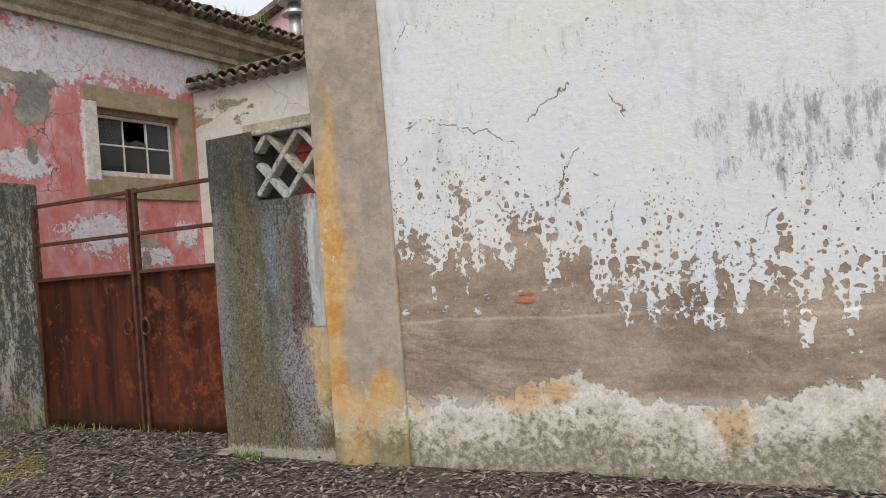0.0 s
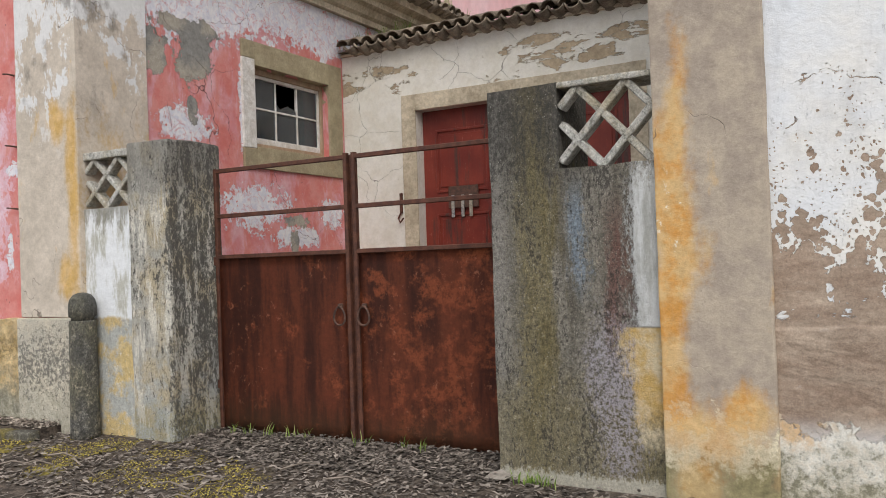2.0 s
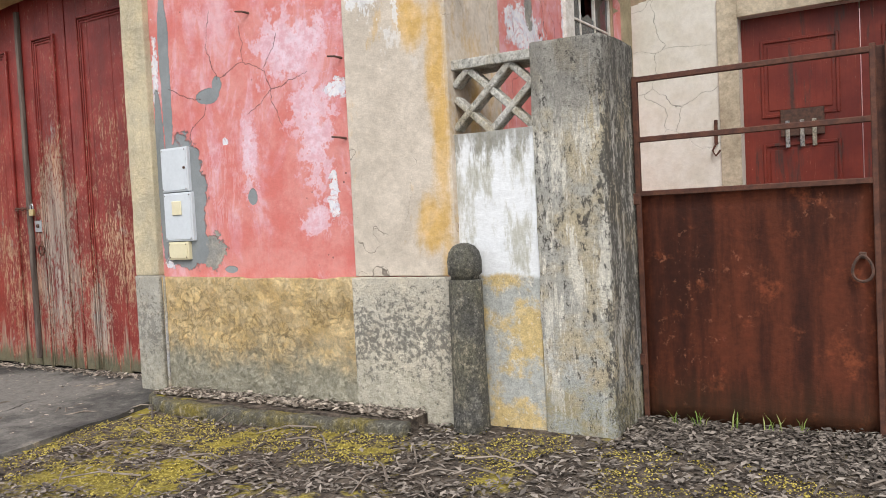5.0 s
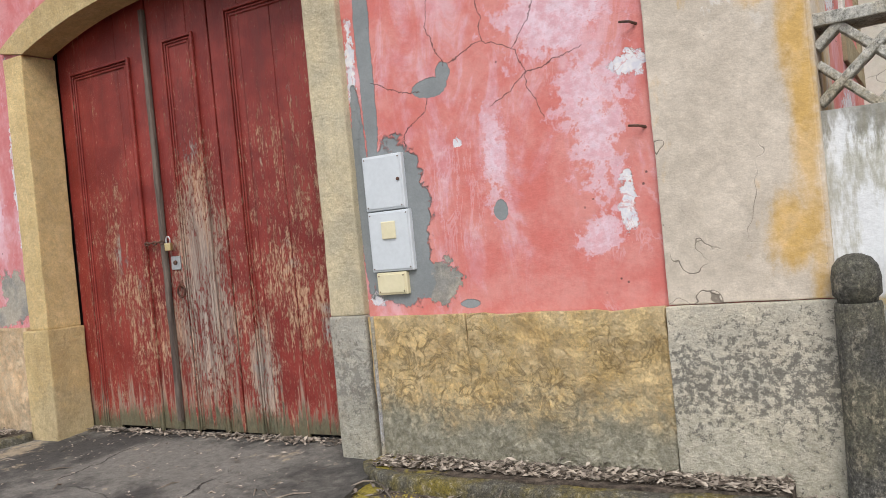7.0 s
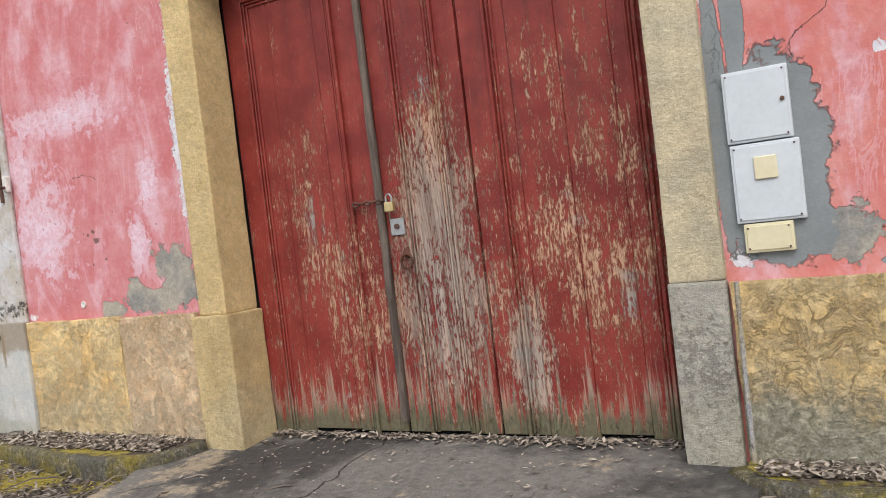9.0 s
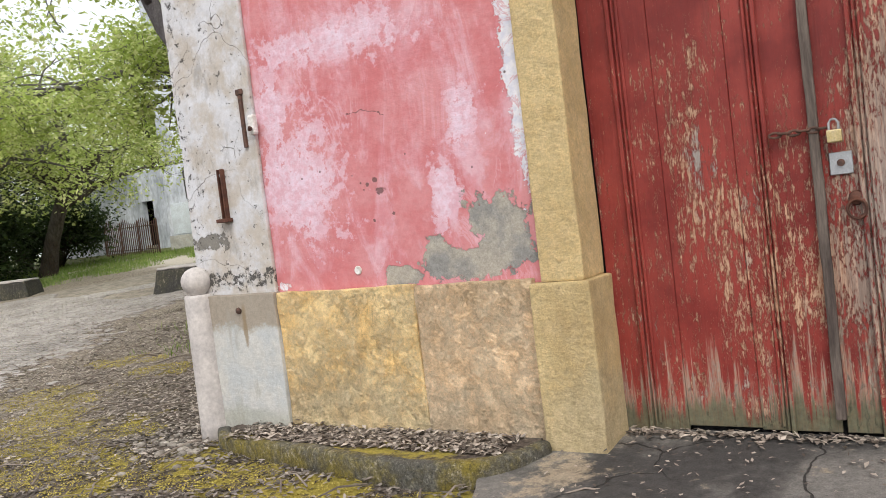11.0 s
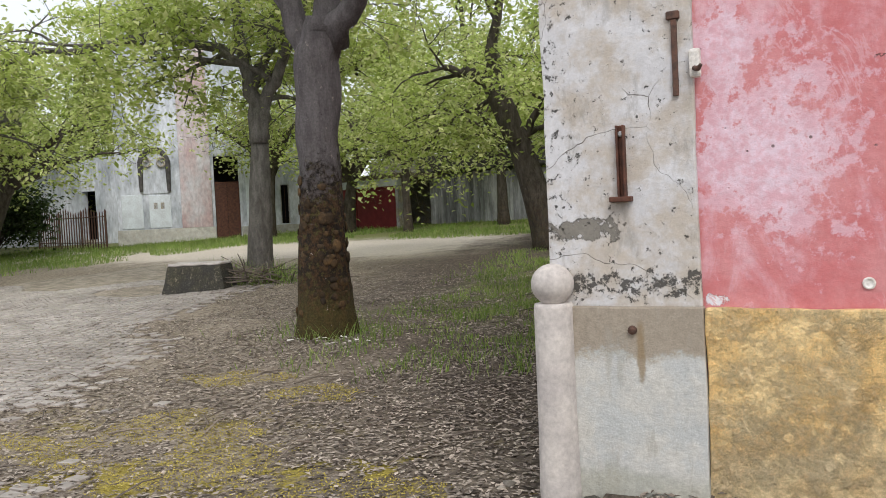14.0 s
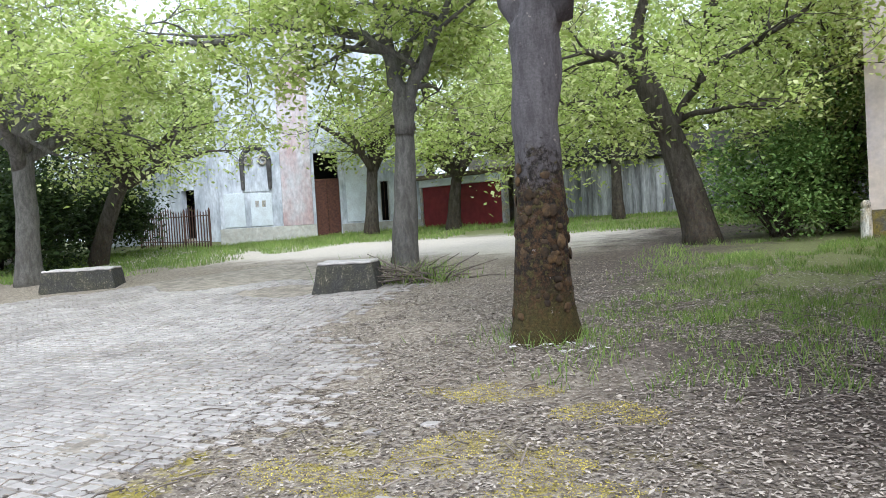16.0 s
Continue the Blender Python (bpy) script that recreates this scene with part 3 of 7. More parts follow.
def make_corner_stone():
    """Pale corner stone: brown above, blue-white lime below, one rusty drip."""
    g = Graph("two_tone_limestone")
    mid, fine, grit = g.noise(4, 9, 0.68), g.noise(26, 8, 0.75), g.noise(100, 4, 0.7)
    run = g.noise(6, 8, 0.7, g.stretch(1.4, 1, 0.35))
    upper = g.ss(g.add(g.z, g.mul(centred(g, mid), 0.35), g.mul(centred(g, fine), 0.10)), 0.99, 1.05)
    col = g.mix(upper, g.mix(g.ss(mid, 0.4, 0.6), (0.47, 0.485, 0.485), (0.54, 0.53, 0.50)), (0.33, 0.285, 0.23))
    col = g.vary(g.vary(col, fine, 0.2), grit, 0.15)
    col = g.mix(g.mul(g.ss(run, 0.55, 0.66), 0.5), col, (0.33, 0.31, 0.27))
    drip = g.patch(g.x, [(-15.985, 1.02, 0.022, 0.13)], g.mul(centred(g, mid), 2.5), 0.3)
    col = g.mix(g.mul(drip, 0.8), col, (0.26, 0.19, 0.11))
    foot = g.ss(g.add(g.z, g.mul(centred(g, mid), 0.4)), 0.52, 0.40)
    col = g.mix(g.mul(foot, 0.6), col, g.vary((0.34, 0.33, 0.26), fine, 0.3))
    return g.out(col, 0.9, g.add(g.mul(mid, 0.5), g.mul(fine, 0.5), g.mul(grit, 0.100)), 0.012, 0.9)


def make_slab():
    """Worn concrete: dark with damp, sandy where dust has settled, cracked."""
    g = Graph("worn_dark_concrete")
    big, mid, fine, grit = g.noise(0.9, 5, 0.6), g.noise(3.4, 8, 0.68), g.noise(22, 8, 0.75), g.noise(110, 4, 0.7)
    col = g.mix(g.ss(g.add(big, g.mul(centred(g, mid), 0.5)), 0.40, 0.60), (0.055, 0.052, 0.049), (0.17, 0.16, 0.145))
    sand = g.ss(g.add(mid, g.mul(centred(g, fine), 0.3), g.mul(g.ss(g.x, -12.9, -13.9), 0.14)), 0.60, 0.72)
    col = g.mix(g.mul(sand, 0.7), col, (0.36, 0.29, 0.20))
    crack = g.cracks(0.9, 0.006, g.ss(g.noise(0.8, 2), 0.42, 0.5), 0.3)
    col = g.mix(g.mul(crack, 0.85), g.vary(g.vary(col, fine, 0.45), grit, 0.35), (0.022, 0.020, 0.018))
    return g.out(col, 0.85, g.add(g.mul(mid, 0.7), g.mul(fine, 0.5), g.mul(grit, 0.120), g.mul(crack, -0.9)), 0.014, 0.9)


def make_moss():
    g = Graph("yellow_green_moss")
    col = g.vary(g.mix(g.island(), (0.275, 0.225, 0.045), (0.47, 0.39, 0.105)), g.noise(3, 3), 0.4)
    return g.out(col, 0.95, None, gloss=0.1)


def make_rust():
    g = Graph("rusted_sheet_iron")
    run = g.noise(3.0, 7, 0.62, g.stretch(2.4, 2.4, 0.35))
    mid, fine, grit = g.noise(5, 8, 0.65), g.noise(32, 6, 0.7), g.noise(170, 2)
    col = g.vary(g.mix(g.ss(run, 0.36, 0.64), (0.075, 0.025, 0.016), (0.20, 0.056, 0.028)), fine, 0.3)
    warm = g.mul(g.ss(g.add(mid, g.mul(g.ss(g.x, -6.2, -4.9), 0.10)), 0.56, 0.68), g.ss(fine, 0.30, 0.55))
    col = g.mix(g.mul(warm, 0.8), col, g.vary((0.36, 0.105, 0.046), fine, 0.4))
    flake = g.mul(g.ss(g.noise(19, 8, 0.78), 0.58, 0.64), g.ss(g.add(g.noise(2.0, 3), g.mul(g.ss(g.x, -5.6, -5.2), 0.10)), 0.52, 0.62))
    col = g.mix(g.mul(flake, 0.75), col, (0.50, 0.20, 0.105))
    damp = g.ss(g.add(g.z, g.mul(centred(g, run), 0.5)), 0.62, 0.35)
    col = g.mix(g.mul(damp, 0.5), col, (0.075, 0.045, 0.022))
    return g.out(col, g.add(0.55, g.mul(fine, 0.3)), g.add(g.mul(fine, 0.6), g.mul(flake, 0.4), g.mul(grit, 0.080), g.mul(mid, 0.5)), 0.005, 0.8, 0.0, 0.35)


def make_red_paint(name, deep, bright, worn=(), grey=(), base_wear=0.0, streaks=0.2):
    """Red oil paint on old boards, flaking to tan and grey wood where worn, green with damp at the foot."""
    g = Graph(name)
    grain = g.noise(9, 9, 0.72, g.stretch(3.0, 3.0, 0.12))
    thread = g.noise(46, 6, 0.72, g.stretch(3.0, 3.0, 0.05))
    mid, fine, grit = g.noise(2.6, 7), g.noise(40, 7, 0.75), g.noise(130, 3, 0.7)
    flake = g.noise(46, 9, 0.84, g.stretch(1.5, 1.5, 0.42))
    red = g.vary(g.vary(g.vary(g.mix(g.ss(g.add(mid, g.mul(g.ss(g.z, 2.9, 1.0), 0.08)), 0.38, 0.68), deep, bright), fine, 0.10), thread, 0.14), grit, 0.06)
    wear = g.add(g.mul(g.ss(g.z, 2.7, 1.0), 0.030), g.mul(centred(g, mid), 0.22), base_wear)
    if worn:
        wear = g.add(wear, g.mul(g.patch(g.x, worn, g.mul(centred(g, g.noise(3, 6, 0.7)), 3.0), 0.9), 0.060))
    silver = g.patch(g.x, grey, g.mul(centred(g, grain), 4.0), 0.7) if grey else 0.0
    wear = g.add(wear, g.mul(silver, 0.10))
    lost = g.ss(g.add(g.mul(grain, 0.30), g.mul(flake, 0.70), wear), 0.592, 0.612)
    split = g.mul(g.ss(thread, 0.64, 0.67), g.ss(g.noise(1.8), 0.44, 0.58), 0.6)
    lost = g.top(lost, split)
    tan = g.mix(g.ss(flake, 0.42, 0.60), (0.36, 0.165, 0.085), (0.56, 0.36, 0.24))
    ash = g.mix(g.ss(grain, 0.40, 0.60), (0.19, 0.165, 0.145), (0.40, 0.37, 0.335))
    wood = g.vary(g.mix(g.top(g.mul(silver, 0.85), g.ss(g.noise(2.2, 4), 0.58, 0.70)), tan, ash), thread, 0.35)
    col = g.mix(g.mul(lost, 0.93), red, wood)
    streak = g.mul(g.ss(g.noise(5.5, 7, 0.68, g.stretch(1.8, 1.8, 0.2)), 0.53, 0.66), streaks)
    col = g.mix(streak, col, g.vary((0.055, 0.034, 0.028), fine, 0.4))
    fade = g.ss(g.add(g.z, g.mul(centred(g, grain), 2.2)), 0.62, 0.44)
    col = g.mix(g.mul(fade, 0.8), col, g.vary(g.mix(g.ss(flake, 0.45, 0.55), (0.40, 0.24, 0.17), (0.36, 0.31, 0.25)), thread, 0.5))
    slime = g.ss(g.add(g.z, g.mul(centred(g, grain), 0.7), g.mul(centred(g, mid), 0.3)), 0.54, 0.42)
    col = g.mix(g.mul(slime, 0.8), col, g.vary((0.085, 0.10, 0.055), fine, 0.6))
    return g.out(col, g.add(0.48, g.mul(lost, 0.38)), g.add(g.mul(thread, 0.5), g.mul(g.inv(lost), 0.6), g.mul(fine, 0.2)), 0.006, 0.95, 0.0, 0.35)


def make_simple(name, a, b, scale=8.0, rough=0.8, depth=0.006, metal=0.0, stretch=(1, 1, 1), by_object=0.0, by_island=0.0, local=False, vary=0.25, gloss=0.4):
    g = Graph(name, local)
    mid, fine = g.noise(scale, 6, 0.62, g.stretch(*stretch)), g.noise(scale * 7, 5, 0.65, g.stretch(*stretch))
    col = g.vary(g.mix(g.ss(mid, 0.34, 0.66), a, b), fine, vary)
    if by_object:
        col = g.vary(col, g.random(), by_object, 1.0)
    if by_island:
        col = g.vary(col, g.island(), by_island, 1.0)
    return g.out(col, rough, g.add(g.mul(mid, 0.6), g.mul(fine, 0.4)), depth, 0.8, metal, gloss)


def make_leaf(name, a, b, c, through_share=0.52):
    g = Graph(name)
    r = g.island()
    col = g.mix(g.ss(r, 0.0, 0.6), a, b)
    col = g.mix(g.ss(r, 0.6, 1.0), col, c)
    col = g.vary(col, g.noise(0.7, 2), 0.35)
    return g.out(col, 0.55, None, leaf=through_share, gloss=0.3)


def make_ground():
    g = Graph("leaf_mould_and_moss")
    big, mid, fine, grit = g.noise(0.35, 4), g.noise(1.7, 7, 0.65), g.noise(17, 7, 0.7), g.noise(75, 4, 0.7)
    soil = g.vary(g.mix(g.ss(fine, 0.36, 0.64), (0.045, 0.036, 0.030), (0.155, 0.125, 0.10)), grit, 0.5)
    sand = g.vary(g.vary(g.mix(mid, (0.50, 0.445, 0.37), (0.62, 0.56, 0.48)), fine, 0.2), grit, 0.2)
    far_yard = g.mul(g.ss(g.add(g.y, g.mul(centred(g, mid), 4.0)), 15.5, 18.5), g.ss(g.add(g.y, g.mul(centred(g, mid), 3.0)), 25.0, 22.0))
    far_yard = g.mul(far_yard, g.ss(g.add(g.x, g.mul(centred(g, mid), 5.0)), -22.0, -25.0))
    col = g.mix(far_yard, soil, sand)
    shore = g.add(g.x, g.mul(g.y, 0.55), g.mul(centred(g, mid), 4.0), g.mul(centred(g, fine), 1.2))
    verge = g.mul(g.ss(shore, -13.6, -17.2), g.ss(g.y, 2.5, 4.5), g.ss(g.y, 19.0, 16.0), 0.75)
    col = g.mix(verge, col, g.vary(g.mix(g.ss(fine, 0.38, 0.62), (0.22, 0.175, 0.130), (0.44, 0.385, 0.31)), grit, 0.35))
    moss_zone = g.top(g.band(g.y, 2.6, 5.0, 0.5), 0.0)
    moss = g.mul(g.ss(g.add(mid, g.mul(centred(g, fine), 0.25), g.mul(g.ss(g.x, -6.4, -8.0), 0.03)), 0.54, 0.63), moss_zone, g.ss(g.x, -5.4, -6.6))
    col = g.mix(g.mul(moss, 0.9), col, g.vary(g.mix(fine, (0.26, 0.205, 0.035), (0.38, 0.32, 0.065)), grit, 0.4))
    lawn = g.mul(g.ss(g.add(g.x, g.mul(centred(g, mid), 5.0), g.mul(g.y, -0.0)), -21.2, -18.6), g.ss(g.add(g.y, g.mul(centred(g, mid), 4.0)), 8.0, 11.0))
    rim = g.ss(g.add(g.y, g.mul(centred(g, mid), 3.0), g.mul(g.x, 0.28)), 13.2, 15.0)
    edge = g.mul(g.ss(g.add(g.y, g.mul(centred(g, mid), 2.0)), 22.6, 24.2), 1.0)
    green = g.top(g.top(lawn, edge), g.mul(rim, g.ss(g.x, -33.5, -36)))
    col = g.mix(g.mul(green, 0.8), col, g.vary(g.mix(fine, (0.115, 0.14, 0.045), (0.25, 0.27, 0.11)), grit, 0.4))
    return g.out(col, 0.95, g.add(g.mul(fine, 0.7), g.mul(grit, 0.160), g.mul(mid, 0.6)), 0.03, 0.9, gloss=0.2)


def make_chips(name, dark, pale):
    """Dry flakes, each its own tone: many dark, few bleached."""
    g = Graph(name)
    r = g.island()
    col = g.mix(g.m("POWER", r, 1.35), dark, pale)
    return g.out(g.vary(col, g.noise(60, 3), 0.2), 0.8, None, gloss=0.4)


def make_bark(name, base, pale, mossy):
    g = Graph(name)
    rib = g.noise(7, 8, 0.7, g.stretch(1.6, 1.6, 0.5))
    fine, mid, lich = g.noise(42, 7, 0.75), g.noise(2.6, 7, 0.65), g.noise(12, 9, 0.78)
    col = g.vary(g.mix(g.ss(rib, 0.35, 0.66), base, pale), fine, 0.4)
    low = g.ss(g.add(g.z, g.mul(centred(g, mid), 2.6), g.mul(centred(g, lich), 3.2)), 2.55, 1.95)
    crust = g.mix(g.ss(lich, 0.45, 0.56), (0.020, 0.016, 0.013), (0.075, 0.042, 0.020))
    crust = g.mix(g.ss(g.noise(13, 6, 0.7), 0.53, 0.60), crust, (0.075, 0.062, 0.022))
    col = g.mix(g.mul(low, mossy), col, g.vary(crust, fine, 0.8))
    lower = g.ss(g.add(g.z, g.mul(centred(g, lich), 1.6)), 1.1, 0.7)
    col = g.mix(g.mul(lower, mossy, 0.6), col, g.vary((0.080, 0.066, 0.018), fine, 0.7))
    spot = g.mul(g.ss(g.noise(11, 6, 0.7), 0.66, 0.68), mossy)
    col = g.mix(g.mul(spot, 0.8), col, (0.42, 0.37, 0.33))
    return g.out(col, 0.9, g.add(g.mul(rib, 0.9), g.mul(fine, 0.6), g.mul(lich, 0.9), g.mul(low, 0.5 * mossy)), 0.035, 0.95, gloss=0.25)


M = dict(
    white=make_white_wall(),
    pil_right=make_stained_pilaster("stained_cement_pilaster", (0.34, 0.285, 0.235), (0.45, 0.38, 0.30), (0.60, 0.28, 0.045),
                                    [(-3.17, 1.75, 0.13, 0.42), (-3.19, 1.1, 0.07, 0.6), (-3.05, 0.62, 0.26, 0.16), (-3.10, 0.38, 0.12, 0.2), (-3.12, 2.15, 0.06, 0.35), (-2.82, 0.72, 0.12, 0.10)]),
    pil_left=make_stained_pilaster("weathered_beige_pilaster", (0.49, 0.43, 0.36), (0.60, 0.53, 0.45), (0.58, 0.36, 0.10),
                                   [(-7.83, 2.1, 0.06, 0.75), (-7.92, 1.50, 0.12, 0.17), (-8.0, 2.75, 0.10, 0.12)], 0.0),
    pil_corner=make_corner_plaster(),
    pink_south=make_pink("faded_pink_limewash", "x", 4.2,
                         [(-10.345, 2.62, 0.035, 0.36), (-13.835, 2.35, 0.060, 0.75), (-10.30, 1.29, 0.06, 0.04), (-8.68, 1.72, 0.04, 0.16), (-8.62, 2.42, 0.08, 0.06), (-9.65, 2.16, 0.022, 0.025), (-15.66, 1.27, 0.05, 0.03)],
                         [(-14.00, 1.50, 0.22, 0.20), (-14.25, 1.33, 0.26, 0.09), (-14.48, 1.37, 0.10, 0.11), (-14.70, 1.28, 0.12, 0.05), (-9.82, 1.38, 0.10, 0.13)],
                         [(-15.40, 1.92, 0.30, 0.34), (-15.58, 2.38, 0.16, 0.22), (-14.36, 1.72, 0.08, 0.18), (-14.2, 2.15, 0.10, 0.22), (-15.0, 2.75, 0.5, 0.12), (-9.42, 2.05, 0.07, 0.25), (-8.82, 2.2, 0.15, 0.40), (-9.0, 2.75, 0.3, 0.2), (-8.85, 1.55, 0.10, 0.09)],
                         [(-10.13, 1.72, 0.27, 0.50), (-10.235, 2.75, 0.055, 0.75), (-10.34, 2.0, 0.05, 0.7), (-9.80, 2.50, 0.12, 0.055), (-9.70, 2.57, 0.05, 0.06), (-9.41, 1.745, 0.045, 0.060), (-9.66, 1.235, 0.07, 0.03)],
                         [[(-9.66, 2.62), (-9.43, 2.70), (-9.22, 2.60), (-9.19, 2.47), (-9.05, 2.50), (-8.85, 2.55)], [(-9.43, 2.70), (-9.45, 2.95)], [(-9.19, 2.48), (-9.28, 2.38), (-9.42, 2.33)], [(-9.19, 2.47), (-9.10, 2.2)],
                          [(-9.86, 2.47), (-10.02, 2.52), (-10.2, 2.60)], [(-9.80, 2.44), (-9.85, 2.36), (-9.97, 2.29), (-10.0, 2.18)], [(-9.70, 2.60), (-9.8, 2.85), (-9.75, 3.1)], [(-9.25, 2.62), (-9.1, 2.85)],
                          [(-14.98, 2.28), (-14.86, 2.30), (-14.72, 2.24)]],
                         [(-14.80, 1.80, 0.030, 0.022), (-14.83, 1.87, 0.018, 0.016), (-14.89, 1.85, 0.010, 0.010), (-14.92, 1.82, 0.008, 0.008), (-14.72, 1.66, 0.010, 0.010), (-14.87, 1.63, 0.010, 0.010)]),
    pink_side=make_pink("peeling_pink_limewash", "y", 3.80,
                        [(6.2, 3.1, 0.035, 0.5), (6.35, 2.15, 0.45, 0.20), (5.5, 3.95, 0.8, 0.30), (7.0, 1.85, 0.30, 0.10), (7.0, 4.25, 1.2, 0.26), (5.45, 2.85, 0.30, 0.16), (7.6, 2.1, 0.2, 0.15)],
                        [(5.62, 3.50, 0.22, 0.26), (7.0, 2.0, 0.20, 0.06), (5.12, 3.45, 0.12, 0.20), (5.5, 3.75, 0.4, 0.07), (6.95, 1.8, 0.06, 0.14), (5.55, 3.0, 0.06, 0.1)]),
    pink_rear=make_simple("pale_pink_limewash", (0.60, 0.33, 0.34), (0.66, 0.46, 0.47), 1.2, 0.9, 0.01, stretch=(1, 1, 0.5), vary=0.15),
    court=make_court(),
    moss=make_moss(),
    corner_stone=make_corner_stone(),
    ochre=make_plinth("ochre_sandstone", (0.78, 0.59, 0.31), (0.70, 0.47, 0.20), 0.35, 1.0),
    ochre_pale=make_plinth("rosy_sandstone", (0.74, 0.56, 0.37), (0.64, 0.44, 0.26), 0.35, 1.0),
    ochre_lichened=make_plinth("lichened_sandstone", (0.74, 0.56, 0.30), (0.62, 0.44, 0.20), 0.95, 1.0, 0.12),
    grey_plinth=make_plinth("pale_limestone", (0.50, 0.50, 0.47), (0.40, 0.385, 0.35), 0.2, 0.3),
    dark_plinth=make_plinth("sooty_limestone", (0.60, 0.55, 0.45), (0.48, 0.45, 0.38), 0.5, 0.3, 0.75),
    jamb=make_plinth("yellow_dressed_stone", (0.56, 0.43, 0.22), (0.50, 0.37, 0.18), 0.25, 0.35),
    jamb_grey=make_plinth("lichened_dressed_stone", (0.57, 0.49, 0.33), (0.45, 0.40, 0.29), 0.8, 0.4),
    jamb_foot=make_plinth("granular_grey_stone", (0.50, 0.48, 0.42), (0.40, 0.38, 0.33), 0.5, 0.5, 0.5),
    window_stone=make_plinth("buff_window_stone", (0.40, 0.34, 0.22), (0.31, 0.26, 0.165), 0.0, 0.4),
    pillar_dark=make_dark_pillar(),
    pillar_pale=make_pale_pillar(),
    lowwall=make_low_wall(),
    lattice=make_concrete("mossy_cast_cement", (0.22, 0.22, 0.19), (0.60, 0.59, 0.55), (0.26, 0.25, 0.18), 0.48, soot_amount=0.5),
    rust=make_rust(),
    rust_bar=make_simple("brown_rusted_bar", (0.060, 0.024, 0.016), (0.12, 0.046, 0.027), 14, 0.7, 0.003),
    red_door=make_red_paint("flaking_red_paint", (0.175, 0.020, 0.016), (0.30, 0.046, 0.035),
                            [(-11.10, 1.75, 0.50, 0.85), (-13.10, 1.85, 0.18, 0.6), (-12.05, 2.3, 0.25, 0.6), (-12.7, 1.2, 0.3, 0.5)], [(-12.08, 1.30, 0.30, 0.85), (-11.55, 0.75, 0.14, 0.4)], base_wear=0.010),
    red_court=make_red_paint("dull_red_paint", (0.145, 0.020, 0.013), (0.215, 0.034, 0.020), streaks=0.85, base_wear=-0.03),
    roof=make_simple("lichened_clay_tile", (0.13, 0.105, 0.080), (0.27, 0.22, 0.165), 9, 0.95, 0.01, by_object=0.3, vary=0.4),
    cornice=make_simple("weathered_cornice_lime", (0.56, 0.49, 0.37), (0.38, 0.32, 0.23), 4, 0.92, 0.012, vary=0.3),
    sash=make_simple("old_white_gloss_paint", (0.74, 0.72, 0.69), (0.56, 0.52, 0.47), 12, 0.6, 0.003),
    sash_wood=make_simple("bare_sash_wood", (0.33, 0.22, 0.14), (0.42, 0.32, 0.22), 12, 0.8, 0.003, stretch=(1, 1, 0.3)),
    steel=make_simple("pale_grey_plastic", (0.56, 0.60, 0.64), (0.60, 0.64, 0.68), 6, 0.45, 0.001, vary=0.05),
    cream=make_simple("cream_plastic", (0.66, 0.60, 0.40), (0.70, 0.64, 0.45), 6, 0.5, 0.001, vary=0.05),
    iron=make_simple("dark_rusted_iron", (0.060, 0.036, 0.028), (0.13, 0.065, 0.045), 30, 0.75, 0.003),
    zinc=make_simple("dull_zinc", (0.40, 0.41, 0.42), (0.50, 0.51, 0.52), 20, 0.45, 0.001, 0.8),
    brass=make_simple("worn_brass", (0.62, 0.48, 0.22), (0.70, 0.58, 0.34), 20, 0.35, 0.001, 0.9),
    # near-black that paints in the darkness of unlit rooms
    dark=make_simple("unlit_room_black", (0.012, 0.012, 0.013), (0.02, 0.02, 0.02), 3, 0.9),
    asphalt=make_slab(),
    strip=make_simple("worn_grey_wood", (0.06, 0.044, 0.038), (0.15, 0.12, 0.10), 9, 0.85, 0.004, stretch=(2, 2, 0.2), vary=0.4),
    pink_wing=make_simple("deep_pink_limewash", (0.46, 0.12, 0.12), (0.56, 0.20, 0.19), 1.4, 0.9, 0.01, stretch=(1, 1, 0.5), vary=0.2),
    kerb=make_concrete("mossy_kerb_stone", (0.085, 0.08, 0.065), (0.27, 0.26, 0.22), (0.17, 0.135, 0.025), 0.68),
    ground=make_ground(),
    cobble=make_simple("worn_limestone_setts", (0.25, 0.222, 0.200), (0.35, 0.318, 0.292), 0.6, 0.45, 0.003, by_object=0.16, by_island=0.16, vary=0.2, gloss=0.5),
    block_stone=make_concrete("dark_mossy_block", (0.045, 0.043, 0.038), (0.17, 0.165, 0.15), (0.06, 0.057, 0.04), 0.70, local=True),
    bollard_dark=make_concrete("blackened_bollard_stone", (0.075, 0.073, 0.066), (0.30, 0.29, 0.26), (0.12, 0.115, 0.085), 0.66),
    bollard_pale=make_simple("grainy_pale_stone", (0.44, 0.405, 0.39), (0.55, 0.51, 0.48), 5, 0.88, 0.008, vary=0.22),
    road_bed=make_simple("sandy_joint", (0.20, 0.17, 0.135), (0.37, 0.32, 0.26), 4, 0.9, 0.006, vary=0.35),
    chip=make_chips("bleached_bark_chips", (0.075, 0.057, 0.044), (0.54, 0.465, 0.39)),
    mulch=make_chips("grey_brown_mulch", (0.045, 0.036, 0.029), (0.36, 0.31, 0.265)),
    twig=make_simple("dry_twigs", (0.14, 0.115, 0.095), (0.24, 0.20, 0.165), 9, 0.9, 0.002, by_island=0.4),
    pebble=make_simple("rounded_pebbles", (0.20, 0.175, 0.145), (0.32, 0.29, 0.25), 14, 0.8, 0.003, by_island=0.35),
    bark_a=make_bark("moss_crusted_grey_bark", (0.105, 0.095, 0.098), (0.17, 0.155, 0.16), 1.0),
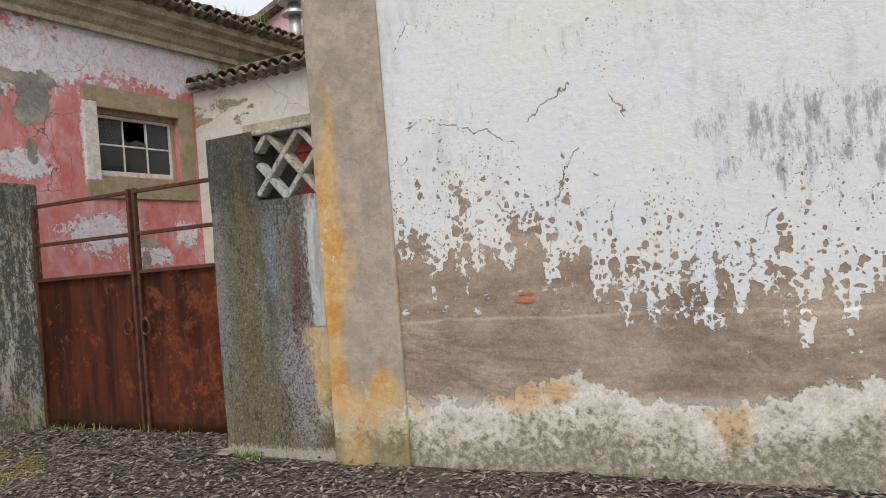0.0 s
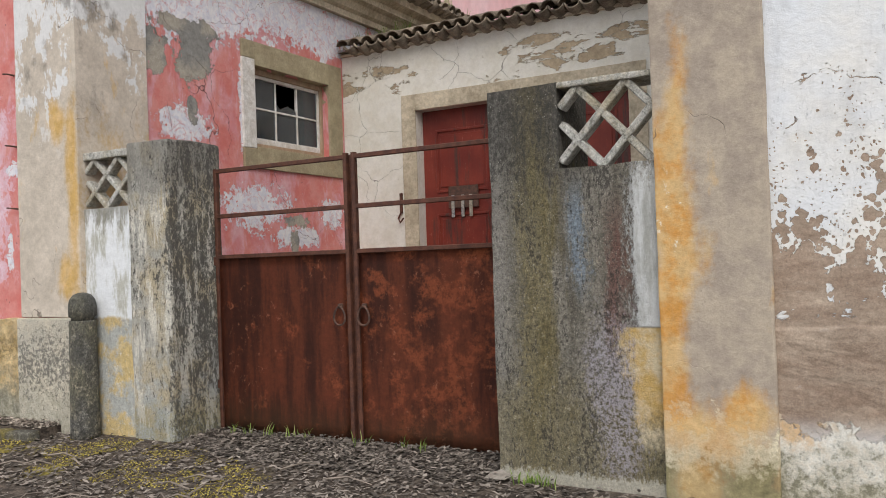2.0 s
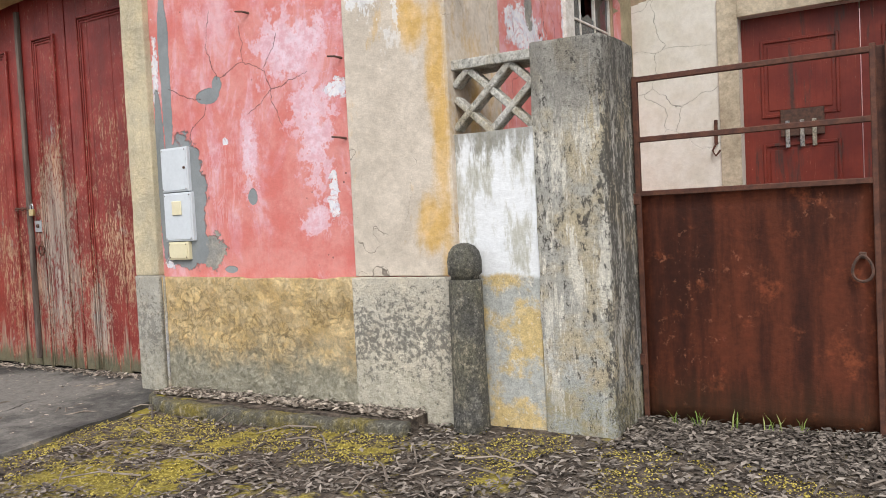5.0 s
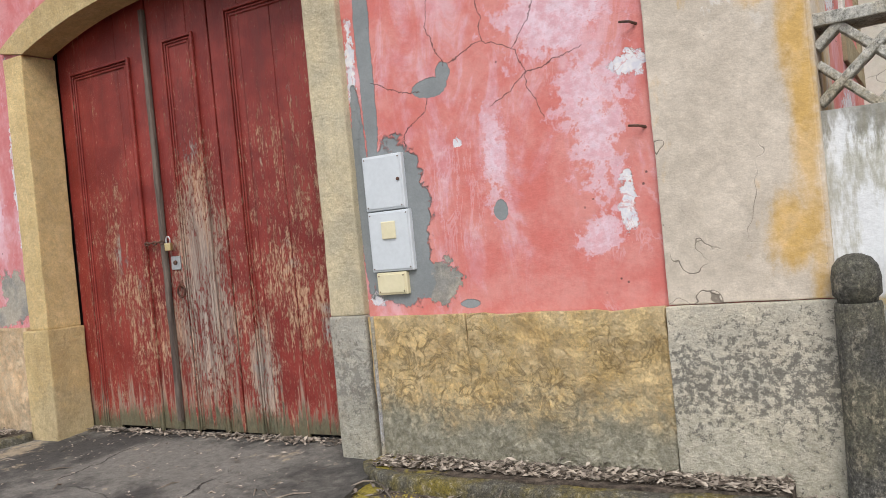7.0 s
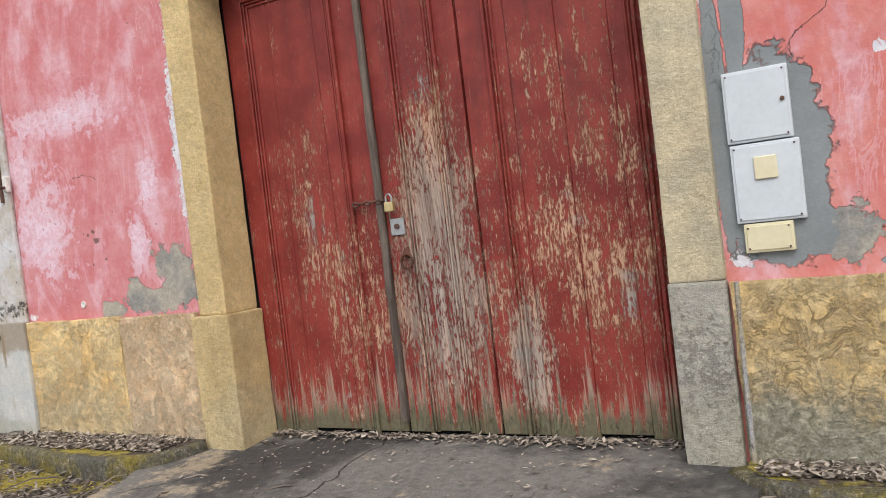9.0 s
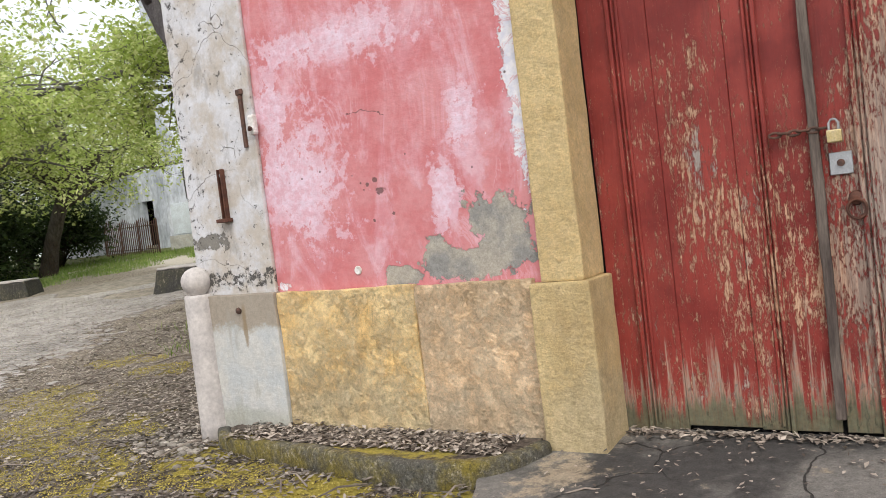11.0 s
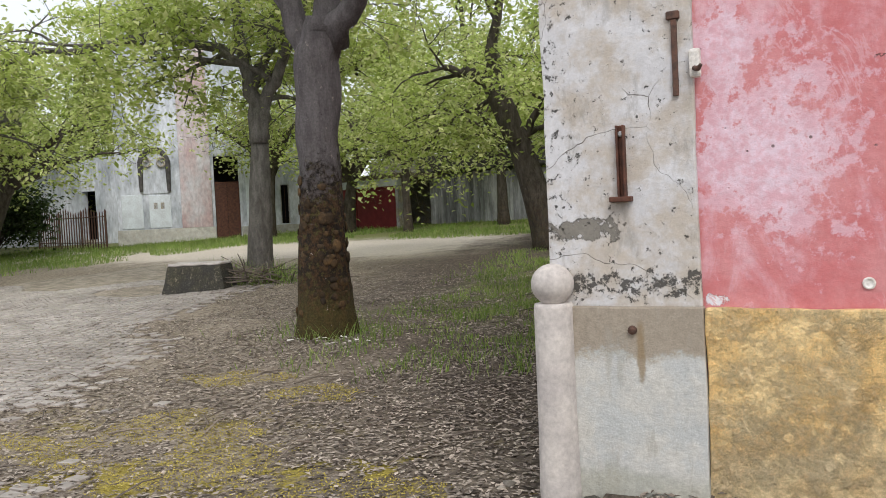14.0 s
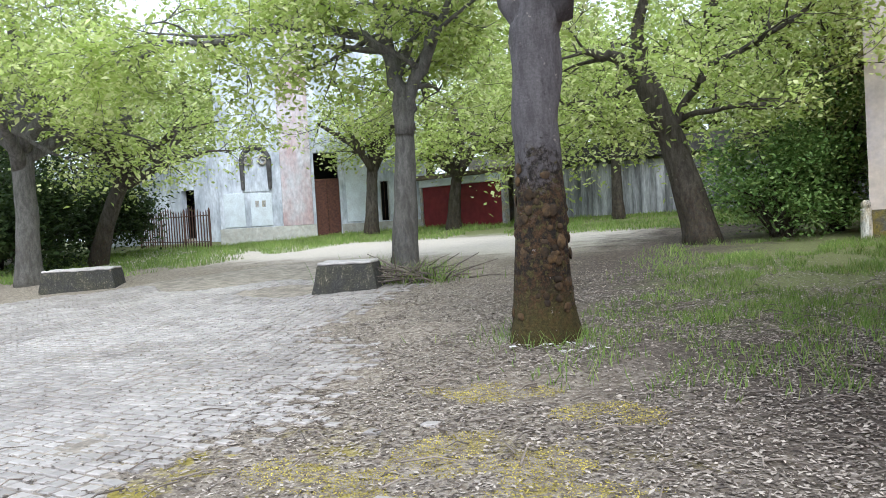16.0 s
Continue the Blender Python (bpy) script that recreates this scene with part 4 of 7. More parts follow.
    bark_b=make_bark("grey_bark", (0.10, 0.095, 0.085), (0.19, 0.18, 0.165), 0.15),
    bark_c=make_bark("dark_bark", (0.045, 0.038, 0.030), (0.105, 0.092, 0.075), 0.35),
    moss_cushion=make_simple("brown_moss_cushion", (0.030, 0.020, 0.012), (0.085, 0.050, 0.020), 6, 0.95, 0.01, by_island=0.5, vary=0.5),
    leaf=make_leaf("spring_leaf", (0.33, 0.42, 0.095), (0.50, 0.585, 0.185), (0.72, 0.745, 0.38)),
    leaf_dark=make_leaf("dark_evergreen_leaf", (0.022, 0.040, 0.012), (0.042, 0.070, 0.020), (0.080, 0.115, 0.035), 0.3),
    leaf_bush=make_leaf("bush_leaf", (0.10, 0.18, 0.045), (0.18, 0.29, 0.08), (0.32, 0.42, 0.14), 0.4),
    grass=make_leaf("grass_blade", (0.14, 0.23, 0.045), (0.23, 0.34, 0.075), (0.38, 0.42, 0.16), 0.4),
    far_wall=make_simple("blue_grey_lime_wall", (0.37, 0.40, 0.45), (0.66, 0.69, 0.75), 1.3, 0.9, 0.01, stretch=(1, 1, 0.4), vary=0.3),
    far_pilaster=make_simple("reddened_lime_wall", (0.46, 0.34, 0.34), (0.56, 0.55, 0.58), 1.4, 0.9, 0.01, stretch=(1, 1, 0.5), vary=0.3),
    far_white=make_simple("blue_white_panel", (0.68, 0.74, 0.79), (0.58, 0.62, 0.66), 3, 0.85, 0.004, vary=0.15),
    far_grey=make_concrete("grey_board_wall", (0.20, 0.20, 0.21), (0.44, 0.44, 0.46), (0.24, 0.25, 0.22), 0.5),
    grey_board=make_simple("weathered_grey_boards", (0.16, 0.165, 0.175), (0.40, 0.41, 0.43), 2.2, 0.9, 0.006, stretch=(2, 2, 0.25), by_object=0.45, vary=0.4),
    dark_roof=make_simple("dark_weathered_roof", (0.045, 0.043, 0.042), (0.10, 0.095, 0.09), 5, 0.9, 0.01, vary=0.3),
    wing_plaster=make_simple("lilac_grey_plaster", (0.44, 0.40, 0.42), (0.54, 0.46, 0.39), 0.8, 0.9, 0.01, vary=0.2),
    far_red=make_simple("dark_red_sheet", (0.13, 0.012, 0.018), (0.18, 0.02, 0.025), 4, 0.6, 0.003, vary=0.15),
    brick=make_simple("orange_brick", (0.42, 0.13, 0.06), (0.50, 0.20, 0.11), 20, 0.9, 0.006),
)
g = Graph("old_window_glass")
glass = g.node("ShaderNodeBsdfPrincipled")
glass.inputs["Base Color"].default_value, glass.inputs["Roughness"].default_value = (0.22, 0.25, 0.28, 1), 0.06
glass.inputs["Transmission Weight"].default_value, glass.inputs["IOR"].default_value = 0.85, 1.45
g.t.links.new(glass.outputs[0], g.node("ShaderNodeOutputMaterial").inputs["Surface"])
M["glass"] = g.mat

# ---- mesh helpers ----
def mesh_of(bm, name, material, smooth=False):
    me = bpy.data.meshes.new(name)
    bmesh.ops.recalc_face_normals(bm, faces=bm.faces)
    bm.to_mesh(me)
    bm.free()
    me.materials.append(material)
    if smooth:
        me.shade_smooth()
    return me


def thing(name, at, label, category, group="", kind=""):
    ob = new(name)
    ob.location = at
    return tagged(ob, label, category, group, kind)


def part(name, bm, material, parent=None, label="", smooth=False):
    """One mesh in world metres, as a part of a thing or alone."""
    me = bm if isinstance(bm, bpy.types.Mesh) else mesh_of(bm, name, material, smooth)
    ob = new(name, me)
    if parent is not None:
        ob.parent = parent
        up = Matrix.Translation(parent.location) if parent.type == "EMPTY" else Matrix()
        ob.matrix_parent_inverse = up.inverted()
    return tagged(ob, label)


def box(bm, x0, x1, y0, y1, z0, z1, bevel=0.0, turn=None, segments=1):
    made = bmesh.ops.create_cube(bm, size=1)["verts"]
    m = Matrix.Translation(((x0 + x1) / 2, (y0 + y1) / 2, (z0 + z1) / 2)) @ Matrix.Diagonal((x1 - x0, y1 - y0, z1 - z0, 1))
    bmesh.ops.transform(bm, matrix=(turn @ m) if turn else m, verts=made)
    if bevel:
        edges = list({e for v in made for e in v.link_edges})
        bmesh.ops.bevel(bm, geom=edges, offset=bevel, segments=segments, affect="EDGES", profile=0.6)
    return bm


def block(*a, **k):
    return box(bmesh.new(), *a, **k)


def slab(bm, outline, depth):
    """A flat outline (3D points) drawn out along depth."""
    face = bm.faces.new([bm.verts.new(p) for p in outline])
    grown = bmesh.ops.extrude_face_region(bm, geom=[face])["geom"]
    bmesh.ops.translate(bm, vec=depth, verts=[v for v in grown if isinstance(v, bmesh.types.BMVert)])
    return bm


def rough_block(x0, x1, y0, y1, z0, z1, step, amount, seed, bevel=0.012):
    """A hewn block: a box cut finely and pushed about, so that edges and faces are uneven."""
    bm = bmesh.new()
    size = (x1 - x0, y1 - y0, z1 - z0)
    box(bm, x0, x1, y0, y1, z0, z1, bevel, segments=2)
    for axis, length in enumerate(size):
        for i in range(1, int(length / step)):
            n = Vector((axis == 0, axis == 1, axis == 2))
            bmesh.ops.bisect_plane(bm, geom=bm.verts[:] + bm.edges[:] + bm.faces[:], plane_co=Vector((x0, y0, z0)) + n * (length * i / int(length / step)), plane_no=n)
    off = Vector((seed * 7.3, seed * 3.1, seed))
    for v in bm.verts:
        d = Vector((noise.noise(v.co * 5 + off), noise.noise(v.co * 5 + off + Vector((9, 0, 0))), noise.noise(v.co * 5 + off + Vector((0, 9, 0)))))
        v.co += d * amount
    return bm


def rough_outline(outline, y0, y1, step, amount, seed):
    """An upright outline (x, z) drawn out from y0 to y1, cut finely and pushed about."""
    bm = slab(bmesh.new(), [(x, y0, z) for x, z in outline], (0, y1 - y0, 0))
    lo, hi = [min(p[k] for p in outline) for k in (0, 1)], [max(p[k] for p in outline) for k in (0, 1)]
    for n, a, b in ((Vector((1, 0, 0)), lo[0], hi[0]), (Vector((0, 0, 1)), lo[1], hi[1]), (Vector((0, 1, 0)), y0, y1)):
        for i in range(1, int((b - a) / step)):
            bmesh.ops.bisect_plane(bm, geom=bm.verts[:] + bm.edges[:] + bm.faces[:], plane_co=n * (a + (b - a) * i / int((b - a) / step)), plane_no=n)
    off = Vector((seed * 7.3, seed * 3.1, seed))
    for v in bm.verts:
        v.co += Vector((noise.noise(v.co * 5 + off), noise.noise(v.co * 5 + off + Vector((9, 0, 0))), noise.noise(v.co * 5 + off + Vector((0, 9, 0))))) * amount
    return bm


def lathe(profile, segments=24, wobble=0.0):
    """A turned body from (radius, height) pairs."""
    bm = bmesh.new()
    rings = []
    for r, z in profile:
        rings.append([bm.verts.new((r * (1 + wobble * noise.noise(Vector((math.cos(a) * 2, math.sin(a) * 2, z * 3)))) * math.cos(a),
                                    r * math.sin(a), z)) for a in (2 * math.pi * i / segments for i in range(segments))])
    for lo, hi in zip(rings, rings[1:]):
        for i in range(segments):
            bm.faces.new((lo[i], lo[(i + 1) % segments], hi[(i + 1) % segments], hi[i]))
    bm.faces.new(rings[0][::-1])
    bm.faces.new(rings[-1])
    return bm


def tube(bm, points, radii, sides=8, knobs=0.0):
    """A round limb along points."""
    points = [Vector(p) for p in points]
    last = None
    for i, p in enumerate(points):
        way = (points[min(i + 1, len(points) - 1)] - points[max(i - 1, 0)]).normalized()
        side = way.cross(Vector((0.31, 0.95, 0.12))).normalized()
        up = side.cross(way)
        ring = []
        for k in range(sides):
            a = 2 * math.pi * k / sides
            r = radii[i]
            if knobs:
                r *= 1 + knobs * noise.noise(Vector((math.cos(a) * 1.3, math.sin(a) * 1.3, 0)) + p * 1.1)
            ring.append(bm.verts.new(p + (side * math.cos(a) + up * math.sin(a)) * r))
        if last:
            for k in range(sides):
                bm.faces.new((last[k], last[(k + 1) % sides], ring[(k + 1) % sides], ring[k]))
        else:
            bm.faces.new(ring[::-1])
        last = ring
    bm.faces.new(last)
    return bm


def flat_mesh(name, verts, faces, material):
    me = bpy.data.meshes.new(name)
    me.from_pydata(verts.tolist(), [], faces.tolist())
    me.materials.append(material)
    return me


def flecks(rng, centres, size, spread, flat=0.5, bend=0.25):
    """Small bent four-cornered flakes (leaves, chips) at the centres; flat 1 lies level, 0 any way."""
    n = len(centres)
    a = rng.uniform(0, 2 * np.pi, n)
    d1 = np.stack([np.cos(a), np.sin(a), rng.normal(0, 1, n) * (1 - flat)], 1)
    d1 /= np.linalg.norm(d1, axis=1)[:, None]
    d2 = np.stack([-np.sin(a), np.cos(a), rng.normal(0, 1, n) * (1 - flat)], 1)
    d2 -= d1 * (d1 * d2).sum(1)[:, None]
    d2 /= np.linalg.norm(d2, axis=1)[:, None]
    nrm = np.cross(d1, d2)
    L = (size[0] * rng.uniform(1 - spread, 1 + spread, n))[:, None]
    W = (size[1] * rng.uniform(1 - spread, 1 + spread, n))[:, None]
    b = (L * bend * rng.uniform(-0.3, 1, n)[:, None])
    v = np.stack([centres - d1 * L / 2, centres - d2 * W / 2 + nrm * b, centres + d1 * L / 2, centres + d2 * W / 2 + nrm * b], 1).reshape(-1, 3)
    f = np.arange(4 * n).reshape(-1, 4)
    f = np.concatenate([f[:, [0, 1, 3]], f[:, [1, 2, 3]]])
    return v, f


def ground_z(x, y):
    """The ground climbs gently away from the road."""
    return 0.045 + 0.05 * min(max(y, -3.0), 34.0)


def ground_zs(p):
    return 0.045 + 0.05 * np.clip(p[:, 1], -3, 34)


FACE = 4.34

# ---- ground ----
def make_sheet():
    def steps(lo, hi, fine_lo, fine_hi, step):
        a = list(np.arange(fine_lo, fine_hi, step))
        out, d = [], step
        v = fine_lo
        while v > lo:
            d *= 1.6
            v -= d
            out.append(v)
        a = out[::-1] + a
        v, d = a[-1], step
        while v < hi:
            d *= 1.6
            v += d
            a.append(v)
        return a
    xs, ys = steps(-900, 900, -45, 4, 0.35), steps(-900, 900, -3, 34, 0.35)
    verts, faces = [], []
    for y in ys:
        for x in xs:
            lump = 0.025 * noise.noise(Vector((x * 0.8, y * 0.8, 0))) + 0.012 * noise.noise(Vector((x * 2.7, y * 2.7, 3)))
            verts.append((x, y, ground_z(x, y) + lump))
    w = len(xs)
    for j in range(len(ys) - 1):
        for i in range(w - 1):
            faces.append((j * w + i, j * w + i + 1, (j + 1) * w + i + 1, (j + 1) * w + i))
    me = bpy.data.meshes.new("ground")
    me.from_pydata(verts, [], faces)
    me.materials.append(M["ground"])
    me.shade_smooth()
    return tagged(new("ground", me), "brown leaf-strewn earth with moss and grass", "ground", kind="structure")


ground = make_sheet()

# ---- the pink house ----
DOOR_L, DOOR_R, SPRING, APEX = -13.53, -10.64, 3.40, 3.66
HOUSE_W, HOUSE_E = -16.39, -7.78


def arch(left, right, spring, apex, count=18):
    half, rise = (right - left) / 2, apex - spring
    r = (half * half + rise * rise) / (2 * rise)
    mid, cz = (left + right) / 2, apex - r
    a0 = math.asin(half / r)
    return [(mid + r * math.sin(-a0 + 2 * a0 * i / count), cz + r * math.cos(-a0 + 2 * a0 * i / count)) for i in range(count + 1)]


pink_house = thing("pink_house", (-12, 6, 0.3), "abandoned house with faded peeling pink walls and stone plinth", "house", kind="structure")
curve = arch(DOOR_L - 0.06, DOOR_R + 0.06, SPRING + 0.07, APEX + 0.06)
outline = [(HOUSE_W, 0.1), (DOOR_L - 0.06, 0.1)] + curve + [(DOOR_R + 0.06, 0.1), (HOUSE_E, 0.1), (HOUSE_E, 4.42), (HOUSE_W, 4.42)]
part("wall", slab(bmesh.new(), [(x, FACE, z) for x, z in outline], (0, 0.26, 0)), M["pink_south"], pink_house, "faded pink limewashed front wall")
WIN = (6.38, 7.60, 2.74, 3.56)
for y0, y1, z0, z1 in ((FACE + 0.26, WIN[0], 0.1, 4.42), (WIN[1], 12.0, 0.1, 4.42), (WIN[0], WIN[1], 0.1, WIN[2]), (WIN[0], WIN[1], WIN[3], 4.42)):
    part("wall", block(HOUSE_E - 0.35, HOUSE_E - 0.002, y0, y1, z0, z1), M["pink_side"], pink_house, "peeling pink side wall with bare patches")
part("wall", block(HOUSE_W + 0.002, HOUSE_W + 0.35, FACE + 0.26, 12, 0.1, 4.42), M["pink_rear"], pink_house)
part("wall", block(HOUSE_W + 0.35, HOUSE_E - 0.35, 11.7, 12, 0.1, 4.42), M["pink_rear"], pink_house)
# added unseen partitions; their near-black colour stands in for indoor shade
part("partition", block(HOUSE_W + 0.35, HOUSE_E - 0.36, 9.0, 9.1, 0.1, 4.6), M["dark"], pink_house)
part("partition", block(-9.6, -9.5, FACE + 0.4, 8.99, 0.1, 4.6), M["dark"], pink_house)

# pilasters and plinth, proud of the wall
part("pilaster", rough_block(-8.52, HOUSE_E + 0.004, FACE - 0.03, FACE - 0.002, 1.18, 4.42, 0.18, 0.004, 1, 0.008), M["pil_left"], pink_house, "beige pilaster with ochre stains")
part("pilaster", rough_block(HOUSE_E - 0.001, HOUSE_E + 0.022, FACE - 0.03, 5.02, 1.18, 4.42, 0.18, 0.004, 2, 0.006), M["pil_left"], pink_house)
part("pilaster", rough_block(HOUSE_W - 0.03, -15.71, FACE - 0.035, FACE - 0.002, 1.24, 4.42, 0.14, 0.008, 3, 0.01), M["pil_corner"], pink_house, "whitewashed corner pilaster with black mould")
part("pilaster", rough_block(HOUSE_W - 0.03, HOUSE_W, FACE - 0.002, 5.0, 1.24, 4.42, 0.2, 0.006, 4, 0.01), M["pil_corner"], pink_house)


def plinth_stone(x0, x1, top, material, seed, proud=0.06, rug=0.012, y1=FACE - 0.002):
    part("plinth_stone", rough_block(x0 + 0.0006, x1 - 0.0006, FACE - proud, y1, 0.1, top, 0.09, rug, seed, 0.007), material, pink_house)


plinth_stone(HOUSE_W - 0.05, -15.70, 1.245, M["corner_stone"], 11, 0.07, 0.006)
plinth_stone(-15.70, -14.62, 1.235, M["ochre"], 12, 0.045)
plinth_stone(-14.62, -13.85, 1.225, M["ochre_pale"], 13, 0.045)
plinth_stone(-10.36, -9.68, 1.185, M["ochre_lichened"], 14, 0.045)
plinth_stone(-9.68, -8.53, 1.175, M["ochre_lichened"], 15, 0.05, 0.028)
plinth_stone(-8.53, HOUSE_E + 0.03, 1.175, M["dark_plinth"], 16, 0.065, 0.006)
part("plinth_stone", rough_block(HOUSE_W - 0.05, HOUSE_W - 0.001, FACE + 0.0, 11.9, 0.1, 1.24, 0.3, 0.006, 17), M["grey_plinth"], pink_house)
part("plinth_stone", rough_block(HOUSE_E + 0.0, HOUSE_E + 0.03, FACE + 0.0, 5.05, 0.1, 1.175, 0.2, 0.006, 18), M["dark_plinth"], pink_house)

# stone frame of the carriage door
for x0, x1, mat_lo, seed in ((-13.85, DOOR_L, M["jamb"], 21), (DOOR_R, -10.38, M["jamb_foot"], 22)):
    up = M["jamb"] if seed == 21 else M["jamb_grey"]
    part("door_jamb", rough_block(x0 + (0.05 if seed == 21 else 0.0), x1 - (0.025 if seed == 21 else 0.0), FACE - 0.055, FACE + 0.255, 1.20, SPRING + 0.03, 0.16, 0.007, seed, 0.012), up, pink_house, "yellowish dressed stone jamb")
    part("jamb_base", rough_block(x0 - 0.012, x1 + (0.012 if seed == 21 else 0.002), FACE - (0.085 if seed == 21 else 0.06), FACE + 0.255, 0.1, 1.20, 0.16, 0.007, seed + 5, 0.014), mat_lo, pink_house)
inner, outer = arch(DOOR_L, DOOR_R, SPRING + 0.03, APEX + 0.0), arch(-13.87, -10.36, SPRING + 0.10, APEX + 0.27)
for k in range(0, 18, 6):
    ring = [(x, FACE - 0.055, z) for x, z in inner[k:k + 7]] + [(x, FACE - 0.055, z) for x, z in outer[k:k + 7]][::-1]
    part("arch_stone", slab(bmesh.new(), ring, (0, 0.25, 0)), M["jamb"], pink_house, "yellowish curved arch stone")

# cornice: stepped mouldings, and the tiled eave
def cornice_profile(length_from, length_to, across, out, base):
    bm = bmesh.new()
    steps = [(0.0, 0.0), (0.06, 0.0), (0.06, 0.07), (0.10, 0.10), (0.14, 0.17), (0.20, 0.20), (0.20, 0.27), (0.30, 0.31), (0.30, 0.40), (0.0, 0.40)]
    pts = [across(length_from, d * out, base + h) for d, h in steps]
    end = Vector(across(length_to, 0, 0)) - Vector(across(length_from, 0, 0))
    return slab(bm, pts, end)


part("cornice", cornice_profile(FACE, 12.0, lambda s, d, z: (HOUSE_E + d, s, z), 1.0, 4.42), M["cornice"], pink_house, "weathered moulded lime cornice")
part("cornice", cornice_profile(HOUSE_W - 0.3, HOUSE_E + 0.3, lambda s, d, z: (s, FACE - d, z), 1.0, 4.42), M["cornice"], pink_house)
roof = bmesh.new()
slab(roof, [(HOUSE_W - 0.3, FACE - 0.3, 4.83), (HOUSE_E + 0.3, FACE - 0.3, 4.83), (HOUSE_E + 0.3, 12.2, 4.83), (HOUSE_W - 0.3, 12.2, 4.83)], (0, 0, 0.03))
slab(roof, [(HOUSE_E + 0.28, FACE - 0.28, 4.87), (-12, FACE - 0.28, 5.35), (HOUSE_W - 0.28, FACE - 0.28, 4.87)], (0, 12.4 - FACE, 0))
part("roof", roof, M["roof"], pink_house, "lichened clay tile roof")


def tile_mesh(length=0.46, r0=0.086, r1=0.070, t=0.014):
    """One barrel tile lying along +y, rising with its crown up."""
    bm = bmesh.new()
    n = 6
    rows = []
    for y, r in ((0, r0), (length, r1)):
        rows.append([bm.verts.new((rr * math.cos(math.pi * i / n), y, rr * math.sin(math.pi * i / n) * 0.85)) for rr in (r, r - t) for i in range(n + 1)])
    a, b = rows
    m = n + 1
    for i in range(n):
        bm.faces.new((a[i], a[i + 1], b[i + 1], b[i]))
        bm.faces.new((a[m + i], b[m + i], b[m + i + 1], a[m + i + 1]))
        bm.faces.new((a[i], a[m + i], a[m + i + 1], a[i + 1]))
    for i in (0, n):
        bm.faces.new((a[i], b[i], b[m + i], a[m + i]))
    return mesh_of(bm, "roof_tile", M["roof"], True)


TILE = tile_mesh()
rng = random.Random(5)


def tiles(parent, origin, along, up_turn, columns, rows, pitch, step=0.40, gap=0.168):
    """Rows of barrel tiles on a slope: covers, with channels upside down between them."""
    for c in range(columns):
        for r in range(rows):
            for under in (0, 1):
                ob = part("roof_tile", TILE, None, parent)
                lift = r * step * math.sin(radians(pitch)) + (0.0 if under else 0.05)
                run = r * step * math.cos(radians(pitch)) - (0.03 if under else 0.0) + rng.uniform(-0.02, 0.02)
                local = Vector(along) * (c * gap + (gap / 2 if under else 0)) + up_turn.to_3x3() @ Vector((0, run, 0)) + Vector((0, 0, lift + (0.06 if under else 0)))
                ob.matrix_basis = Matrix.Translation(Vector(origin) + local) @ up_turn @ pose(0, 0, 0, pitch + rng.uniform(-2, 2), 180 if under else rng.uniform(-5, 5), rng.uniform(-3, 3))


tiles(pink_house, (HOUSE_E + 0.40, 6.2, 4.86), (0, 1, 0), pose(0, 0, 0, 0, 0, 90), 36, 2, 20)

# ---- carriage door ----
door_1 = thing("door_1", (-12.1, 4.6, 0.3), "tall arched red carriage door, paint flaking, padlocked shut", "door", kind="structure")


def leaf_panel(name, x0, x1, panel, boards, label):
    """A leaf: back boards with narrow gaps, stiles and a moulded panel."""
    r = random.Random(int(x0 * 100))
    leaf = part(name, block(x0, x1, 4.642, 4.658, 0.40, 3.9), M["red_door"], door_1, label)
    w = (x1 - x0) / boards
    for i in range(boards):
        foot = 0.325 + r.uniform(0, 0.035)
        part("board", block(x0 + i * w + 0.001, x0 + (i + 1) * w - 0.001, 4.612 + r.uniform(0, 0.005), 4.641, foot, 3.9, 0.003), M["red_door"], leaf)
    px0, px1, pz0, pz1 = panel
    fr = bmesh.new()
    for k, (inset, wide, y) in enumerate(((0.0, 0.022, 4.590), (0.030, 0.012, 4.598), (0.050, 0.016, 4.602))):
        a, b, c, d = px0 + inset, px1 - inset, pz0 + inset, pz1 - inset
        for bx in ((a, a + wide, c, d), (b - wide, b, c, d), (a + wide, b - wide, d - wide, d)):
            box(fr, bx[0], bx[1], y, 4.613, bx[2], bx[3], 0.004)
    part("moulding", fr, M["red_door"], leaf)
    return leaf


leaf_panel("door_leaf", -13.56, -12.455, (-13.40, -12.66, 0.32, 3.28), 3, "left leaf of red boards")
leaf_panel("wicket_leaf", -12.435, -11.80, (-12.28, -11.94, 0.33, 3.33), 3, "narrow wicket leaf worn to grey wood")
leaf_panel("door_leaf", -11.785, -10.60, (-11.62, -10.74, 0.33, 3.42), 4, "right leaf of red boards")
part("cover_strip", rough_block(-12.475, -12.43, 4.575, 4.611, 0.42, 3.6, 0.10, 0.007, 31, 0.008), M["strip"], door_1, "worn grey wooden cover strip")
# added black board behind the leaves, so their gaps read as shade
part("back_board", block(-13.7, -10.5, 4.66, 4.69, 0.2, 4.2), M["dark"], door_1)

